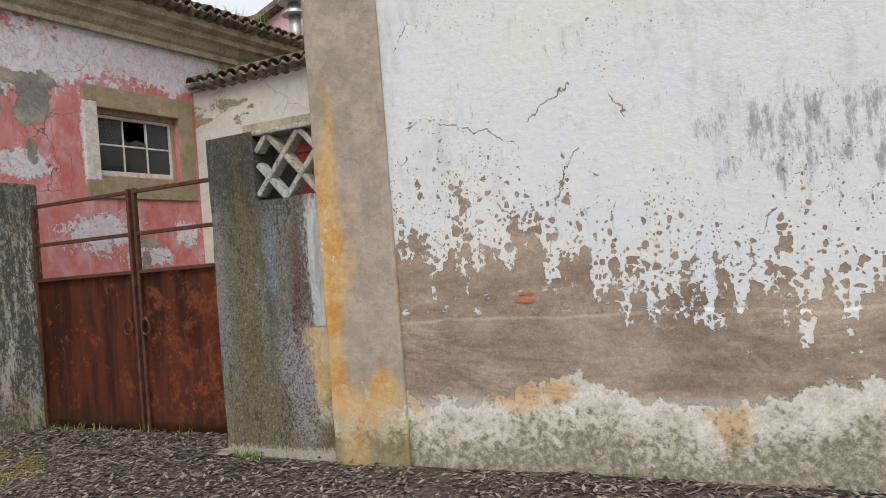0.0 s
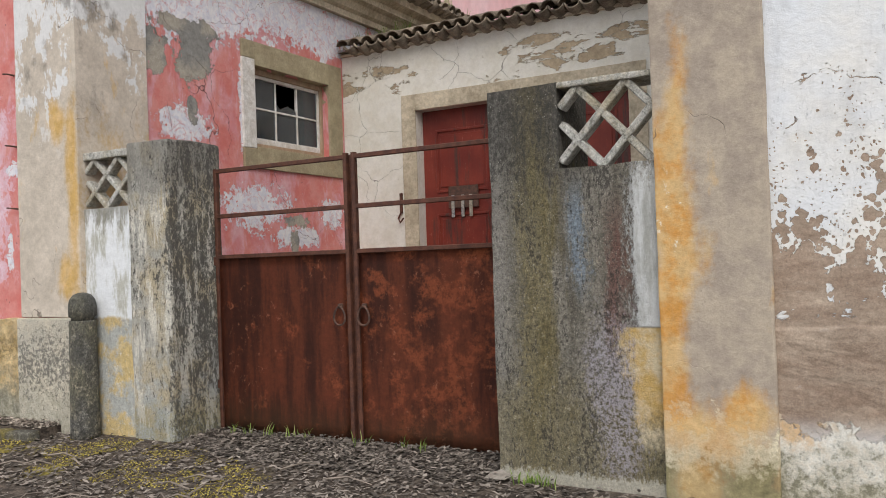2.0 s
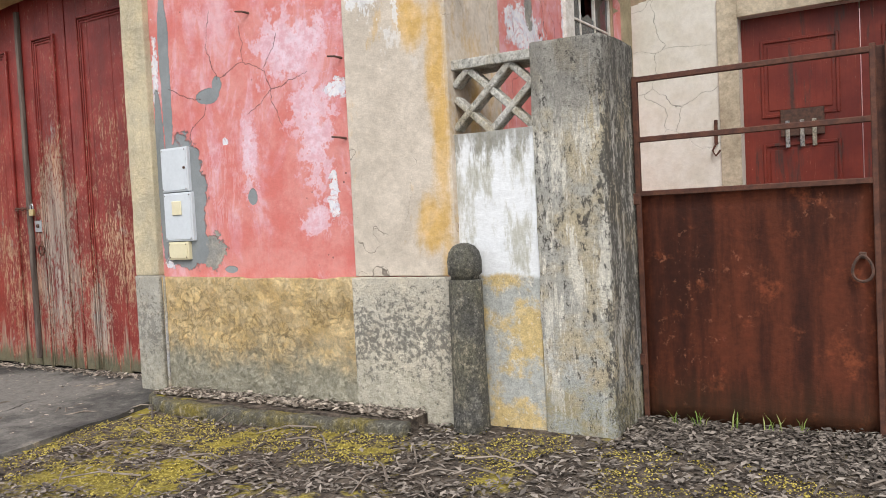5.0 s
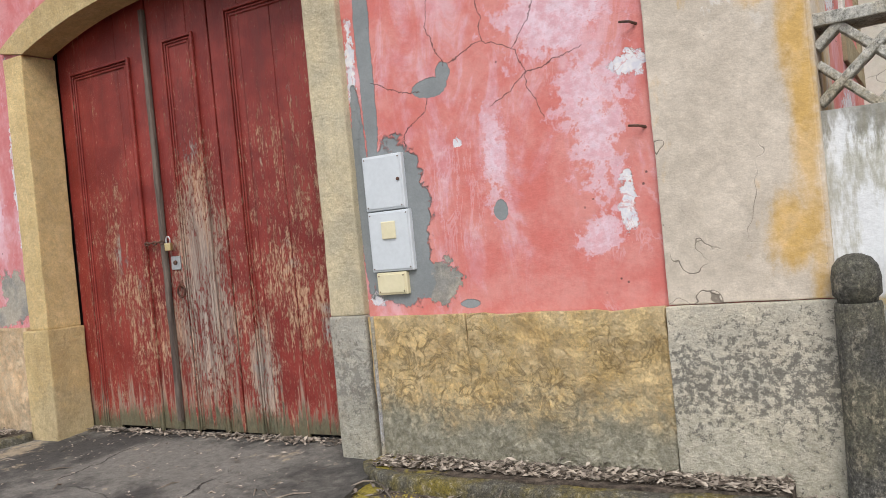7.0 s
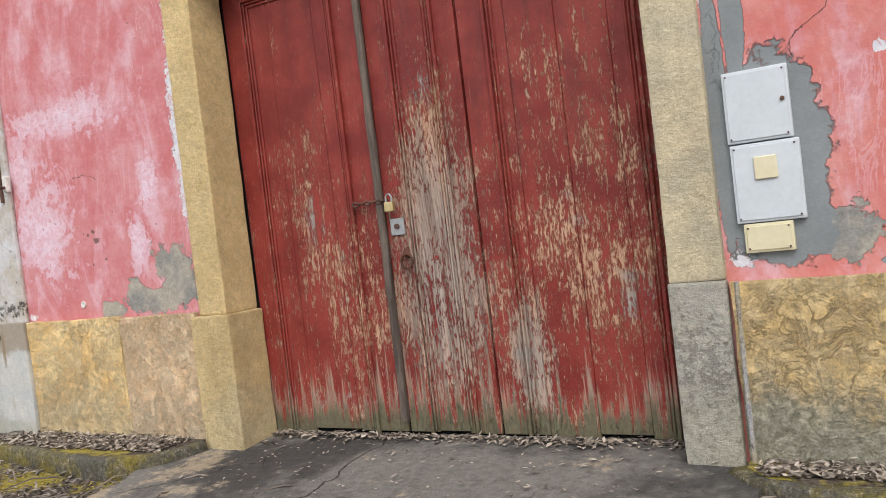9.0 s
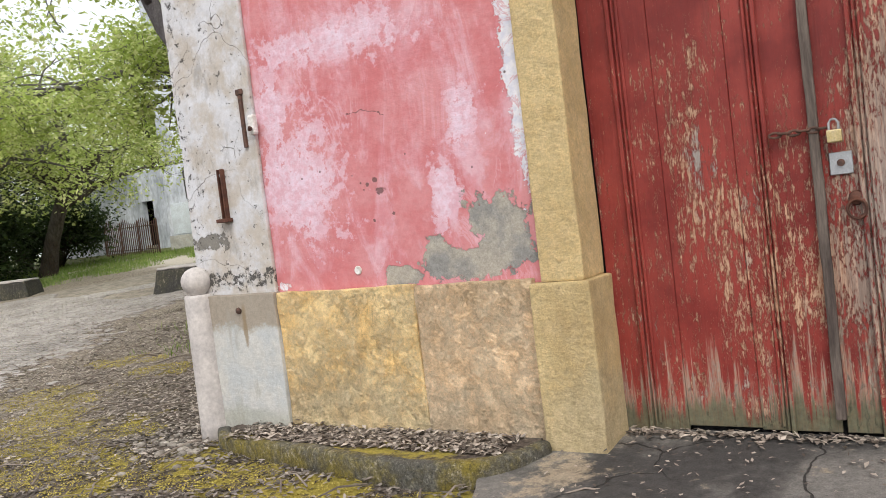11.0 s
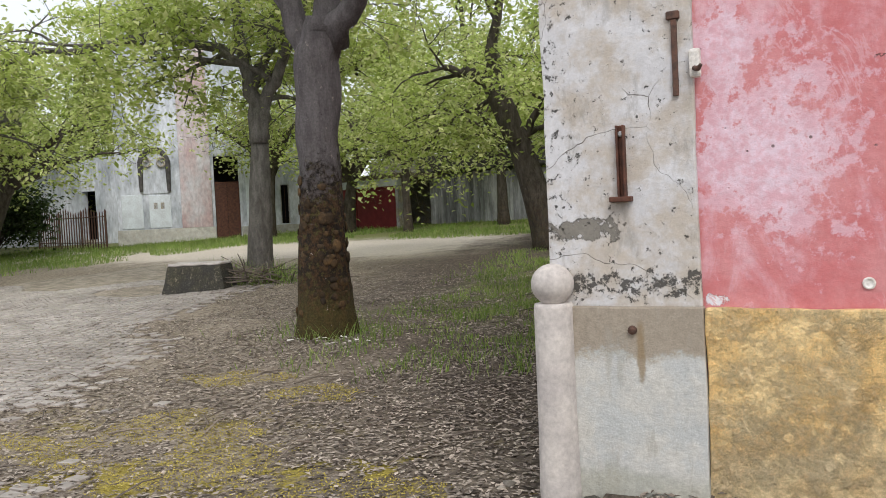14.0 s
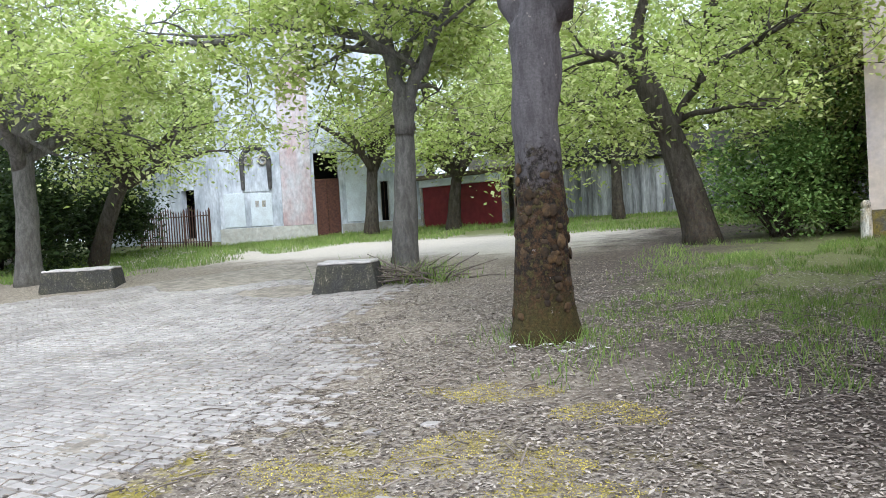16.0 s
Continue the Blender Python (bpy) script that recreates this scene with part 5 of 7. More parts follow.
# ---- white building ----
white_house = thing("white_building", (0, 6, 0.25), "white plastered building with fallen plaster and stained pilaster", "building", kind="structure")
part("wall", block(-2.70, 9.0, FACE, FACE + 0.4, 0.0, 7.0), M["white"], white_house, "white wall, plaster fallen to brown render")
part("wall", block(-3.235, -2.70, FACE + 0.004, 9.0, 0.0, 7.0), M["court"], white_house)
part("wall", block(8.6, 9.0, FACE + 0.4, 12.0, 0.0, 7.0), M["court"], white_house)
part("roof", block(-3.4, 9.2, FACE - 0.2, 12.2, 7.0, 7.15), M["roof"], white_house)
part("pilaster", rough_block(-3.24, -2.685, FACE - 0.035, FACE - 0.001, 0.0, 7.0, 0.16, 0.005, 41, 0.012), M["pil_right"], white_house, "grey cement pilaster with orange rust stains")
part("brick", rough_block(-1.915, -1.805, FACE - 0.003, FACE + 0.06, 1.228, 1.258, 0.02, 0.012, 42, 0.004), M["brick"], white_house, "bared orange brick")
part("brick", rough_block(-1.89, -1.80, FACE - 0.002, FACE + 0.06, 1.266, 1.284, 0.02, 0.010, 43, 0.004), M["brick"], white_house)

# ---- courtyard building ----
yard_house = thing("courtyard_building", (-5, 9, 0.4), "low white rendered building with clay tile eave", "building", kind="structure")
COURT = 7.9
for x0, x1, z0, z1 in ((-7.78, -6.80, 0.2, 3.93), (-4.40, -3.24, 0.2, 3.93), (-6.80, -4.40, 3.20, 3.93)):
    part("wall", block(x0, x1, COURT, COURT + 0.3, z0, z1), M["court"], yard_house, "cracked white render with bare brown patches")
for x0, x1 in ((-6.98, -6.80), (-4.40, -4.22)):
    part("door_surround", rough_block(x0, x1, COURT - 0.02, COURT - 0.001, 0.3, 3.38, 0.2, 0.004, 51, 0.006), M["cornice"], yard_house)
part("door_surround", rough_block(-6.80, -4.40, COURT - 0.02, COURT - 0.001, 3.20, 3.38, 0.2, 0.004, 52, 0.006), M["cornice"], yard_house)
part("soffit", block(-7.77, -2.75, COURT - 0.04, 12.0, 3.93, 3.96), M["cornice"], yard_house)
tiles(yard_house, (-7.66, COURT - 0.13, 3.97), (1, 0, 0), Matrix(), 29, 4, 18)
rs = bmesh.new()
slab(rs, [(-7.77, COURT - 0.1, 3.97), (-7.77, 12.0, 3.97), (-7.77, 12.0, 5.30)], (5.02, 0, 0))
part("roof", rs, M["roof"], yard_house, "grey lichened tile slope")

door_2 = thing("door_2", (-5.6, 8.05, 0.4), "dull red panelled wooden double door, closed", "door", kind="structure")
for x0, x1 in ((-6.80, -5.83), (-5.82, -5.12), (-5.11, -4.40)):
    lf = part("door_leaf", block(x0, x1, COURT + 0.14, COURT + 0.18, 0.3, 3.2, 0.004), M["red_court"], door_2)
    bm = bmesh.new()
    for a, b, c, d in ((x0 + 0.16, x1 - 0.16, 2.28, 2.98), (x0 + 0.16, x1 - 0.16, 0.6, 2.05)):
        for q in ((a, a + 0.03, c, d), (b - 0.03, b, c, d), (a + 0.03, b - 0.03, c, c + 0.03), (a + 0.03, b - 0.03, d - 0.03, d)):
            box(bm, q[0], q[1], COURT + 0.125, COURT + 0.14, q[2], q[3], 0.005)
        box(bm, a + 0.06, b - 0.06, COURT + 0.13, COURT + 0.14, c + 0.06, d - 0.06, 0.006)
    part("panel", bm, M["red_court"], lf)
part("lock_plate", block(-6.48, -6.12, COURT + 0.10, COURT + 0.13, 2.10, 2.34, 0.005), M["iron"], door_2, "rusted iron lock plate")
for x in (-6.42, -6.30, -6.20):
    part("hasp", block(x - 0.018, x + 0.018, COURT + 0.08, COURT + 0.10, 2.00, 2.24, 0.004), M["far_grey"], door_2)

# ---- side window ----
window_1 = thing("window_1", (HOUSE_E, 7.0, 2.5), "six-pane sash window, one pane broken, in buff stone surround", "window", kind="structure")
X = HOUSE_E
part("surround_stone", rough_block(X - 0.16, X + 0.025, 6.20, WIN[0], 2.72, 3.62, 0.2, 0.004, 62, 0.008), M["sash"], window_1, "white-painted side stone")
for y0, y1, z0, z1 in ((6.20, WIN[0], 3.62, 3.80), (6.20, WIN[0], 2.52, 2.72), (WIN[1], 7.84, 2.52, 3.80), (WIN[0], WIN[1], WIN[3], 3.80), (WIN[0], WIN[1], 2.52, WIN[2])):
    part("surround_stone", rough_block(X - 0.16, X + 0.025, y0, y1, z0, z1, 0.2, 0.004, 61, 0.008), M["window_stone"], window_1)
wf = bmesh.new()
a, b, c, d = WIN
for q in ((a, a + 0.05, c, d), (b - 0.05, b, c, d), (a + 0.05, b - 0.05, d - 0.06, d), (a + 0.05, b - 0.05, c, c + 0.05)):
    box(wf, X - 0.14, X - 0.07, q[0], q[1], q[2], q[3], 0.006)
part("frame", wf, M["sash_wood"], window_1, "bare brown wooden frame")
ws = bmesh.new()
a, b, c, d = a + 0.052, b - 0.052, c + 0.052, d - 0.062
for q in ((a, a + 0.035, c, d), (b - 0.035, b, c, d), (a + 0.035, b - 0.035, d - 0.035, d), (a + 0.035, b - 0.035, c, c + 0.06)):
    box(ws, X - 0.125, X - 0.085, q[0], q[1], q[2], q[3], 0.004)
part("sash", ws, M["sash"], window_1, "flaking white sash")
pw, ph = (b - a - 0.07) / 3, (d - c - 0.095) / 2
for i in (1, 2):
    part("glazing_bar", block(X - 0.12, X - 0.09, a + 0.035 + pw * i - 0.01, a + 0.035 + pw * i + 0.01, c + 0.06, d - 0.035, 0.003), M["sash"], window_1)
for i in range(3):
    part("glazing_bar", block(X - 0.12, X - 0.09, a + 0.035 + pw * i + 0.011, a + 0.035 + pw * (i + 1) - 0.011, c + 0.06 + ph - 0.01, c + 0.06 + ph + 0.01, 0.003), M["sash"], window_1)
    for j in range(2):
        y0, y1, z0, z1 = a + 0.036 + pw * i, a + 0.034 + pw * (i + 1), c + 0.061 + ph * j, c + 0.059 + ph * (j + 1)
        if (i, j) == (1, 1):
            bm = bmesh.new()
            slab(bm, [(X - 0.106, y0, z0), (X - 0.106, y1, z0), (X - 0.106, y1, z0 + 0.05), (X - 0.106, y0 + 0.2, z0 + 0.09), (X - 0.106, y0 + 0.08, z0 + 0.04), (X - 0.106, y0, z0 + 0.10)], (0.004, 0, 0))
            part("broken_pane", bm, M["glass"], window_1, "broken pane of glass")
        else:
            part("pane", block(X - 0.106, X - 0.102, y0, y1, z0, z1), M["glass"], window_1)

# ---- rear house over the roofs ----
rear_house = thing("rear_house", (-5, 16, 1), "pale pink gabled house behind the courtyard roofs", "house", kind="structure")
bm = bmesh.new()
slab(bm, [(-12.5, 15.0, 0.5), (4.0, 15.0, 0.5), (4.0, 15.0, 7.3), (-4.2, 15.0, 10.3), (-12.5, 15.0, 7.3)], (0, 6, 0))
part("wall", bm, M["pink_rear"], rear_house)
for sgn in (-1, 1):
    bm = bmesh.new()
    e = -4.2 + sgn * 8.6
    slab(bm, [(-4.2, 14.75, 10.34), (e, 14.75, 7.22), (e, 14.75, 7.36), (-4.2, 14.75, 10.5)], (0, 6.6, 0))
    part("roof", bm, M["roof"], rear_house)

cowl = thing("chimney_cowl", (-8.16, 10.65, 4.9), "round grey metal chimney cowl above the roofs", "chimney")
for nm, prof in (("pipe", [(0.10, 4.95), (0.10, 5.62)]), ("lower_hood", [(0.20, 5.60), (0.21, 5.62), (0.11, 5.72), (0.10, 5.78)]), ("upper_hood", [(0.25, 5.80), (0.26, 5.82), (0.14, 5.93), (0.02, 5.96)])):
    ob = part(nm, lathe(prof, 20), M["zinc"], cowl, "", True)
    ob.matrix_basis = Matrix.Translation((-8.16, 10.65, 0.04))


def tuft(points, height, label, category, seed):
    """A few bent blades on each point."""
    r = random.Random(seed)
    bm = bmesh.new()
    for x, y, z in points:
        for _ in range(9):
            a, h = r.uniform(0, 6.28), height * r.uniform(0.4, 1.1)
            w = Vector((math.cos(a + 1.57), math.sin(a + 1.57), 0)) * 0.004
            b = Vector((x + r.gauss(0, 0.03), y + r.gauss(0, 0.03), z))
            m = b + Vector((math.cos(a) * h * 0.2, math.sin(a) * h * 0.2, h * 0.6))
            e = b + Vector((math.cos(a) * h * 0.6, math.sin(a) * h * 0.6, h))
            v = [bm.verts.new(q) for q in (b - w, b + w, m + w * 0.7, m - w * 0.7, e)]
            bm.faces.new((v[0], v[1], v[2], v[3]))
            bm.faces.new((v[3], v[2], v[4]))
    return tagged(part("grass_tuft", bm, M["grass"], None, label), category=category, kind="stuff")


rt = random.Random(12)
tuft([(-7.7 + rt.uniform(0, 0.9), COURT + rt.uniform(0.1, 0.5), 4.10) for _ in range(14)], 0.22, "dry grass growing on the courtyard roof corner", "grass", 1)
tuft([(-7.45 + rt.uniform(-0.1, 0.1), rt.uniform(6.5, 11.5), 4.96) for _ in range(16)], 0.20, "dry grass growing along the eave tiles", "grass", 2)
tuft([(-3.95 + rt.uniform(-0.1, 0.12), 4.30, 0.27) for _ in range(7)], 0.07, "small green weed at the pillar's foot", "weed", 3)
tuft([(rt.uniform(-6.7, -4.4), 4.74, 0.28) for _ in range(8)], 0.10, "thin weeds along the gate's foot", "weed", 4)

# ---- gate and its walls ----
def pillar(x0, x1, y0, y1, top, material, seed, label):
    ob = part("gate_pillar", rough_block(x0, x1, y0, y1, 0.1, top, 0.10, 0.009, seed, 0.022), material, None, label)
    return tagged(ob, category="pillar", kind="structure")


tagged(part("gate_pillar", rough_outline([(-4.20, 0.1), (-3.245, 0.1), (-3.245, 2.01), (-3.775, 2.01), (-3.775, 2.49), (-4.20, 2.49)], FACE + 0.012, 4.84, 0.10, 0.009, 71), M["pillar_dark"], None, "blackened mossy cement gate pillar with low wall"), category="pillar", kind="structure")
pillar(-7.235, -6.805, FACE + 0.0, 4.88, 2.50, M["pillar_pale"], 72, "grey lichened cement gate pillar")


def lattice_wall(x0, x1, y0, y1, z0, z1, top, wall_mat, label, seed):
    """A short wall with a cast lattice window under its coping."""
    t = thing("lattice_wall", ((x0 + x1) / 2, y0, 0.3), label, "garden wall", kind="structure")
    if wall_mat:
        part("wall", rough_block(x0 + 0.002, x1 - 0.002, y0, y1, 0.1, z0, 0.12, 0.006, seed, 0.004), wall_mat, t)
    part("coping", rough_block(x0 + 0.002, x1 - 0.002, y0 - 0.005, y1, z1, top, 0.12, 0.005, seed + 1, 0.01), M["lattice"], t)
    w, h, cx, cz = x1 - x0, z1 - z0, (x0 + x1) / 2, (z0 + z1) / 2
    bar = 0.020
    for k in range(-2, 4):
        for sgn in (-1, 1):
            # each diagonal is cut at the opening's edges
            pts = []
            for i in range(41):
                x, z = x0 + w * (0.2 + 0.52 * k + sgn * 0.78 * i / 40), z1 - h * i / 40
                if x0 + 0.008 <= x <= x1 - 0.008:
                    pts.append((x, z))
            if len(pts) < 5:
                continue
            (xa, za), (xb, zb) = pts[0], pts[-1]
            length = math.hypot(xb - xa, zb - za) + 0.02
            m = pose((xa + xb) / 2, y0 + 0.06 + 0.003 * sgn, (za + zb) / 2, 0, -math.degrees(math.atan2(zb - za, xb - xa)), 0)
            part("lattice_bar", block(-length / 2, length / 2, -0.045, 0.045, -bar, bar, 0.006, turn=m), M["lattice"], t)
    return t


lattice_wall(-3.775, -3.245, FACE + 0.012, 4.60, 2.01, 2.455, 2.49, None, "white cast lattice window over the mossy wall", 73)
lattice_wall(-7.765, -7.235, FACE + 0.02, 4.60, 2.03, 2.41, 2.47, M["lowwall"], "short flaking white wall with cast lattice window", 75)

gate = thing("iron_gate", (-5.5, 4.8, 0.27), "rusted sheet-iron double gate with open bars above, closed", "gate")
for x0, x1, name in ((-6.795, -5.525, "gate_leaf"), (-5.485, -4.21, "gate_leaf")):
    bm = bmesh.new()
    n = 14
    grid = [[bm.verts.new((x0 + (x1 - x0) * i / n, 4.80 + 0.006 * noise.noise(Vector((x0 + i * 0.2, j * 0.2, 1))), 0.29 + (1.61 - 0.29) * j / n)) for i in range(n + 1)] for j in range(n + 1)]
    for j in range(n):
        for i in range(n):
            bm.faces.new((grid[j][i], grid[j][i + 1], grid[j + 1][i + 1], grid[j + 1][i]))
    bmesh.ops.solidify(bm, geom=bm.faces[:], thickness=0.004)
    leaf = part(name, bm, M["rust"], gate, "rusted iron sheet", True)
    for z in (1.615, 1.93, 2.28):
        part("rail", block(x0, x1, 4.785, 4.815, z - 0.016, z + 0.016, 0.004), M["rust_bar"], leaf)
    outer_x = x0 if x0 < -6 else x1 - 0.03
    inner_x = x1 - 0.03 if x0 < -6 else x0
    part("stile", block(outer_x, outer_x + 0.03, 4.784, 4.822, 0.27, 2.30, 0.004), M["rust_bar"], leaf)
    part("stile", block(inner_x, inner_x + 0.03, 4.782, 4.824, 0.28, 2.31, 0.004), M["rust_bar"], leaf)
    # pear-shaped ring handle
    cx = -5.61 if x0 < -6 else -5.405
    ring = [(cx + 0.058 * math.sin(a) * (0.62 + 0.38 * (1 - math.cos(a)) / 2), 4.765, 1.165 - 0.066 * math.cos(math.pi - a)) for a in (2 * math.pi * i / 24 for i in range(25))]
    part("ring_handle", tube(bmesh.new(), ring, [0.008] * 25, 6), M["iron"], leaf, "dark iron ring handle")
    part("handle_boss", block(cx - 0.018, cx + 0.018, 4.768, 4.796, 1.215, 1.25, 0.005), M["iron"], leaf)
part("cover_bar", block(-5.545, -5.470, 4.826, 4.832, 0.30, 2.30, 0.002), M["rust_bar"], gate)
for z in (0.6, 1.55):
    part("hinge", block(-6.815, -6.77, 4.78, 4.83, z, z + 0.07, 0.006), M["rust_bar"], gate)
    part("hinge", block(-4.235, -4.19, 4.78, 4.83, z, z + 0.07, 0.006), M["rust_bar"], gate)

# ---- bollards against the corners ----
def bollard(x, y, z0, neck, r, ball, material, label, domed=False):
    t = thing("corner_bollard", (x, y, z0), label, "bollard")
    prof = [(r * 1.06, z0 - 0.1), (r * 1.05, z0 + 0.1), (r, z0 + 0.35), (r * 0.97, neck - 0.02), (r * 0.93, neck)]
    shaft = part("shaft", lathe(prof, 28, 0.06), material, t, "", True)
    ballp = [(r * 0.55, neck + 0.001)] + [(ball * math.sin(a), neck + ball * 0.88 - ball * 0.95 * math.cos(a)) for a in (math.pi * (0.2 + 0.75 * i / 9) for i in range(10))]
    if domed:
        ballp = [(r * 0.80, neck + 0.001), (r * 0.82, neck + 0.02), (r * 0.98, neck + 0.035), (r * 1.0, neck + 0.11), (r * 0.90, neck + 0.16), (r * 0.66, neck + 0.195), (r * 0.3, neck + 0.212), (r * 0.05, neck + 0.215)]
    cap = part("head" if domed else "ball", lathe(ballp, 28, 0.04), material, t, "", True)
    for ob in (shaft, cap):
        ob.matrix_basis = Matrix.Translation((x, y, 0))
        ob.matrix_parent_inverse = Matrix.Translation((-x, -y, -z0))
    return t


bollard(-7.67, 4.25, 0.27, 1.165, 0.103, 0.094, M["bollard_dark"], "blackened stone bollard with domed head against the corner", True)
bollard(-16.40, 4.27, 0.28, 1.265, 0.098, 0.105, M["bollard_pale"], "pale stone bollard with ball top against the corner")

# ---- kerbs, bed soil, door slab ----
def kerb_line(points, top, width, label, seed):
    """A cast kerb swept along a bent line, worn and uneven."""
    fine = []
    for a, b in zip(points, points[1:]):
        n = max(2, int(math.hypot(b[0] - a[0], b[1] - a[1]) / 0.06))
        fine += [Vector((a[0] + (b[0] - a[0]) * k / n, a[1] + (b[1] - a[1]) * k / n, 0)) for k in range(n)]
    fine.append(Vector((*points[-1], 0)))
    for _ in range(6):
        fine = [fine[0]] + [(p + q + r) / 3 for p, q, r in zip(fine, fine[1:], fine[2:])] + [fine[-1]]
    h = width / 2
    profile = [(-h, 0.05), (-h, top - 0.03), (-h * 0.85, top - 0.008), (-h * 0.5, top), (h * 0.5, top), (h * 0.85, top - 0.008), (h, top - 0.03), (h, 0.05)]
    bm, last = bmesh.new(), None
    for i, p in enumerate(fine):
        way = (fine[min(i + 1, len(fine) - 1)] - fine[max(i - 1, 0)]).normalized()
        side = Vector((-way.y, way.x, 0))
        ring = []
        for d, z in profile:
            q = p + side * d + Vector((0, 0, z))
            ring.append(bm.verts.new(q + Vector((noise.noise(q * 6 + Vector((seed, 0, 0))), noise.noise(q * 6 + Vector((0, seed, 0))), noise.noise(q * 4 + Vector((0, 0, seed))))) * 0.012))
        if last:
            for k in range(len(ring)):
                bm.faces.new((last[k], last[(k + 1) % len(ring)], ring[(k + 1) % len(ring)], ring[k]))
        else:
            bm.faces.new(ring[::-1])
        last = ring
    bm.faces.new(last)
    return tagged(part("kerb", bm, M["kerb"], None, label, True), category="kerb", kind="structure")


kerb_line([(-16.24, 4.20), (-16.12, 4.05), (-15.34, 3.93), (-14.8, 3.83), (-14.35, 3.78), (-14.08, 3.83), (-13.93, 3.98), (-13.87, 4.24)], 0.365, 0.10, "mossy curved kerb round a leaf-filled bed", 81)
kerb_line([(-10.40, 4.24), (-10.28, 4.05), (-9.7, 4.00), (-9.1, 3.99), (-8.5, 4.02), (-8.0, 4.06)], 0.325, 0.11, "mossy kerb along the plinth", 91)


def bed(points, top):
    bm = bmesh.new()
    slab(bm, [(x, y, 0.1) for x, y in points] + [(points[-1][0], FACE - 0.01, 0.1), (points[0][0], FACE - 0.01, 0.1)], (0, 0, top - 0.1))
    return tagged(part("planting_bed", bm, M["ground"]), "leaf mould in the kerbed bed", "soil", kind="structure")


bed([(-16.18, 4.2), (-16.05, 4.09), (-15.34, 3.97), (-14.8, 3.87), (-14.4, 3.83), (-14.1, 3.88), (-13.97, 4.02), (-13.9, 4.25)], 0.355)
bed([(-10.36, 4.22), (-10.25, 4.08), (-9.7, 4.03), (-9.1, 4.02), (-8.5, 4.05), (-8.0, 4.09)], 0.335)

bm = bmesh.new()
n = 24
rows = []
for j in range(n + 1):
    rows.append([])
    for i in range(n + 1):
        x, y = -14.0 + 3.75 * i / n, 2.2 + 2.42 * j / n
        x += 0.12 * noise.noise(Vector((j * 0.4, i * 0.1, 2))) * (i in (0, n))
        rows[-1].append(bm.verts.new((x, y, ground_z(x, y) + 0.035 + 0.012 * noise.noise(Vector((x * 1.5, y * 1.5, 4))) + 0.02 * (y - 3.4))))
for j in range(n):
    for i in range(n):
        bm.faces.new((rows[j][i], rows[j][i + 1], rows[j + 1][i + 1], rows[j + 1][i]))
edge = bmesh.ops.extrude_face_region(bm, geom=bm.faces[:])["geom"]
bmesh.ops.translate(bm, vec=(0, 0, -0.14), verts=[v for v in edge if isinstance(v, bmesh.types.BMVert)])
tagged(part("door_slab", bm, M["asphalt"], None, "dark worn concrete slab before the carriage door"), category="pavement", kind="structure")

# ---- house fittings ----
meter = thing("meter_box", (-10.15, FACE, 1.3), "pale grey electricity meter boxes set in cement", "meter box")
def rim_box(name, x0, x1, z0, z1, mat_, label=""):
    ob = part(name, block(x0, x1, FACE - 0.03, FACE + 0.02, z0, z1, 0.006, segments=2), mat_, meter, label)
    part("lid", block(x0 + 0.012, x1 - 0.012, FACE - 0.036, FACE - 0.031, z0 + 0.012, z1 - 0.012, 0.002), mat_, ob)
    for sx in (x0 + 0.02, x1 - 0.02):
        for sz in (z0 + 0.02, z1 - 0.02):
            part("screw", block(sx - 0.004, sx + 0.004, FACE - 0.040, FACE - 0.0365, sz - 0.004, sz + 0.004, 0.001), M["iron"], ob)
    return ob
rim_box("upper_box", -10.305, -10.02, 1.825, 2.155, M["steel"])
rim_box("lower_box", -10.300, -10.00, 1.455, 1.818, M["steel"])
part("cream_cover", block(-10.20, -10.10, FACE - 0.048, FACE - 0.037, 1.65, 1.755, 0.004), M["cream"], meter, "cream square cover")
rim_box("cream_box", -10.275, -10.06, 1.315, 1.450, M["cream"], "cream plastic box")
part("lock", lathe([(0.010, 0), (0.010, 0.008), (0.004, 0.009)], 10), M["iron"], meter).matrix_basis = pose(-10.05, FACE - 0.037, 2.0, 90)
conduit = tagged(part("conduit", tube(bmesh.new(), [(-10.335, FACE - 0.05, 0.3), (-10.335, FACE - 0.045, 0.8), (-10.33, FACE - 0.045, 1.19)], [0.012] * 3, 8), M["far_grey"], None, "thin grey cable conduit down the plinth"), category="conduit")

padlock = thing("padlock", (-12.37, 4.57, 1.75), "brass padlock on a rusted chain", "padlock")
part("body", block(-12.395, -12.330, 4.545, 4.572, 1.735, 1.795, 0.006, segments=2), M["brass"], padlock)
part("shackle", tube(bmesh.new(), [(-12.383, 4.558, 1.79), (-12.383, 4.558, 1.825), (-12.372, 4.558, 1.842), (-12.353, 4.558, 1.842), (-12.342, 4.558, 1.825), (-12.342, 4.558, 1.79)], [0.006] * 6, 8), M["zinc"], padlock)
for i in range(6):
    c = Vector((-12.62 + 0.042 * i, 4.575, 1.805 + 0.004 * (i % 2)))
    ring = [c + Vector((0.028 * math.cos(a), 0.012 * math.sin(a) * (i % 2), 0.012 * math.sin(a) * (1 - i % 2))) for a in (2 * math.pi * k / 12 for k in range(13))]
    part("chain_link", tube(bmesh.new(), ring, [0.006] * 13, 6), M["iron"], padlock)
lockp = thing("lock_plate", (-12.35, 4.6, 1.64), "small zinc lock plate on the wicket leaf", "lock")
part("plate", block(-12.40, -12.30, 4.600, 4.611, 1.585, 1.69, 0.003), M["zinc"], lockp)
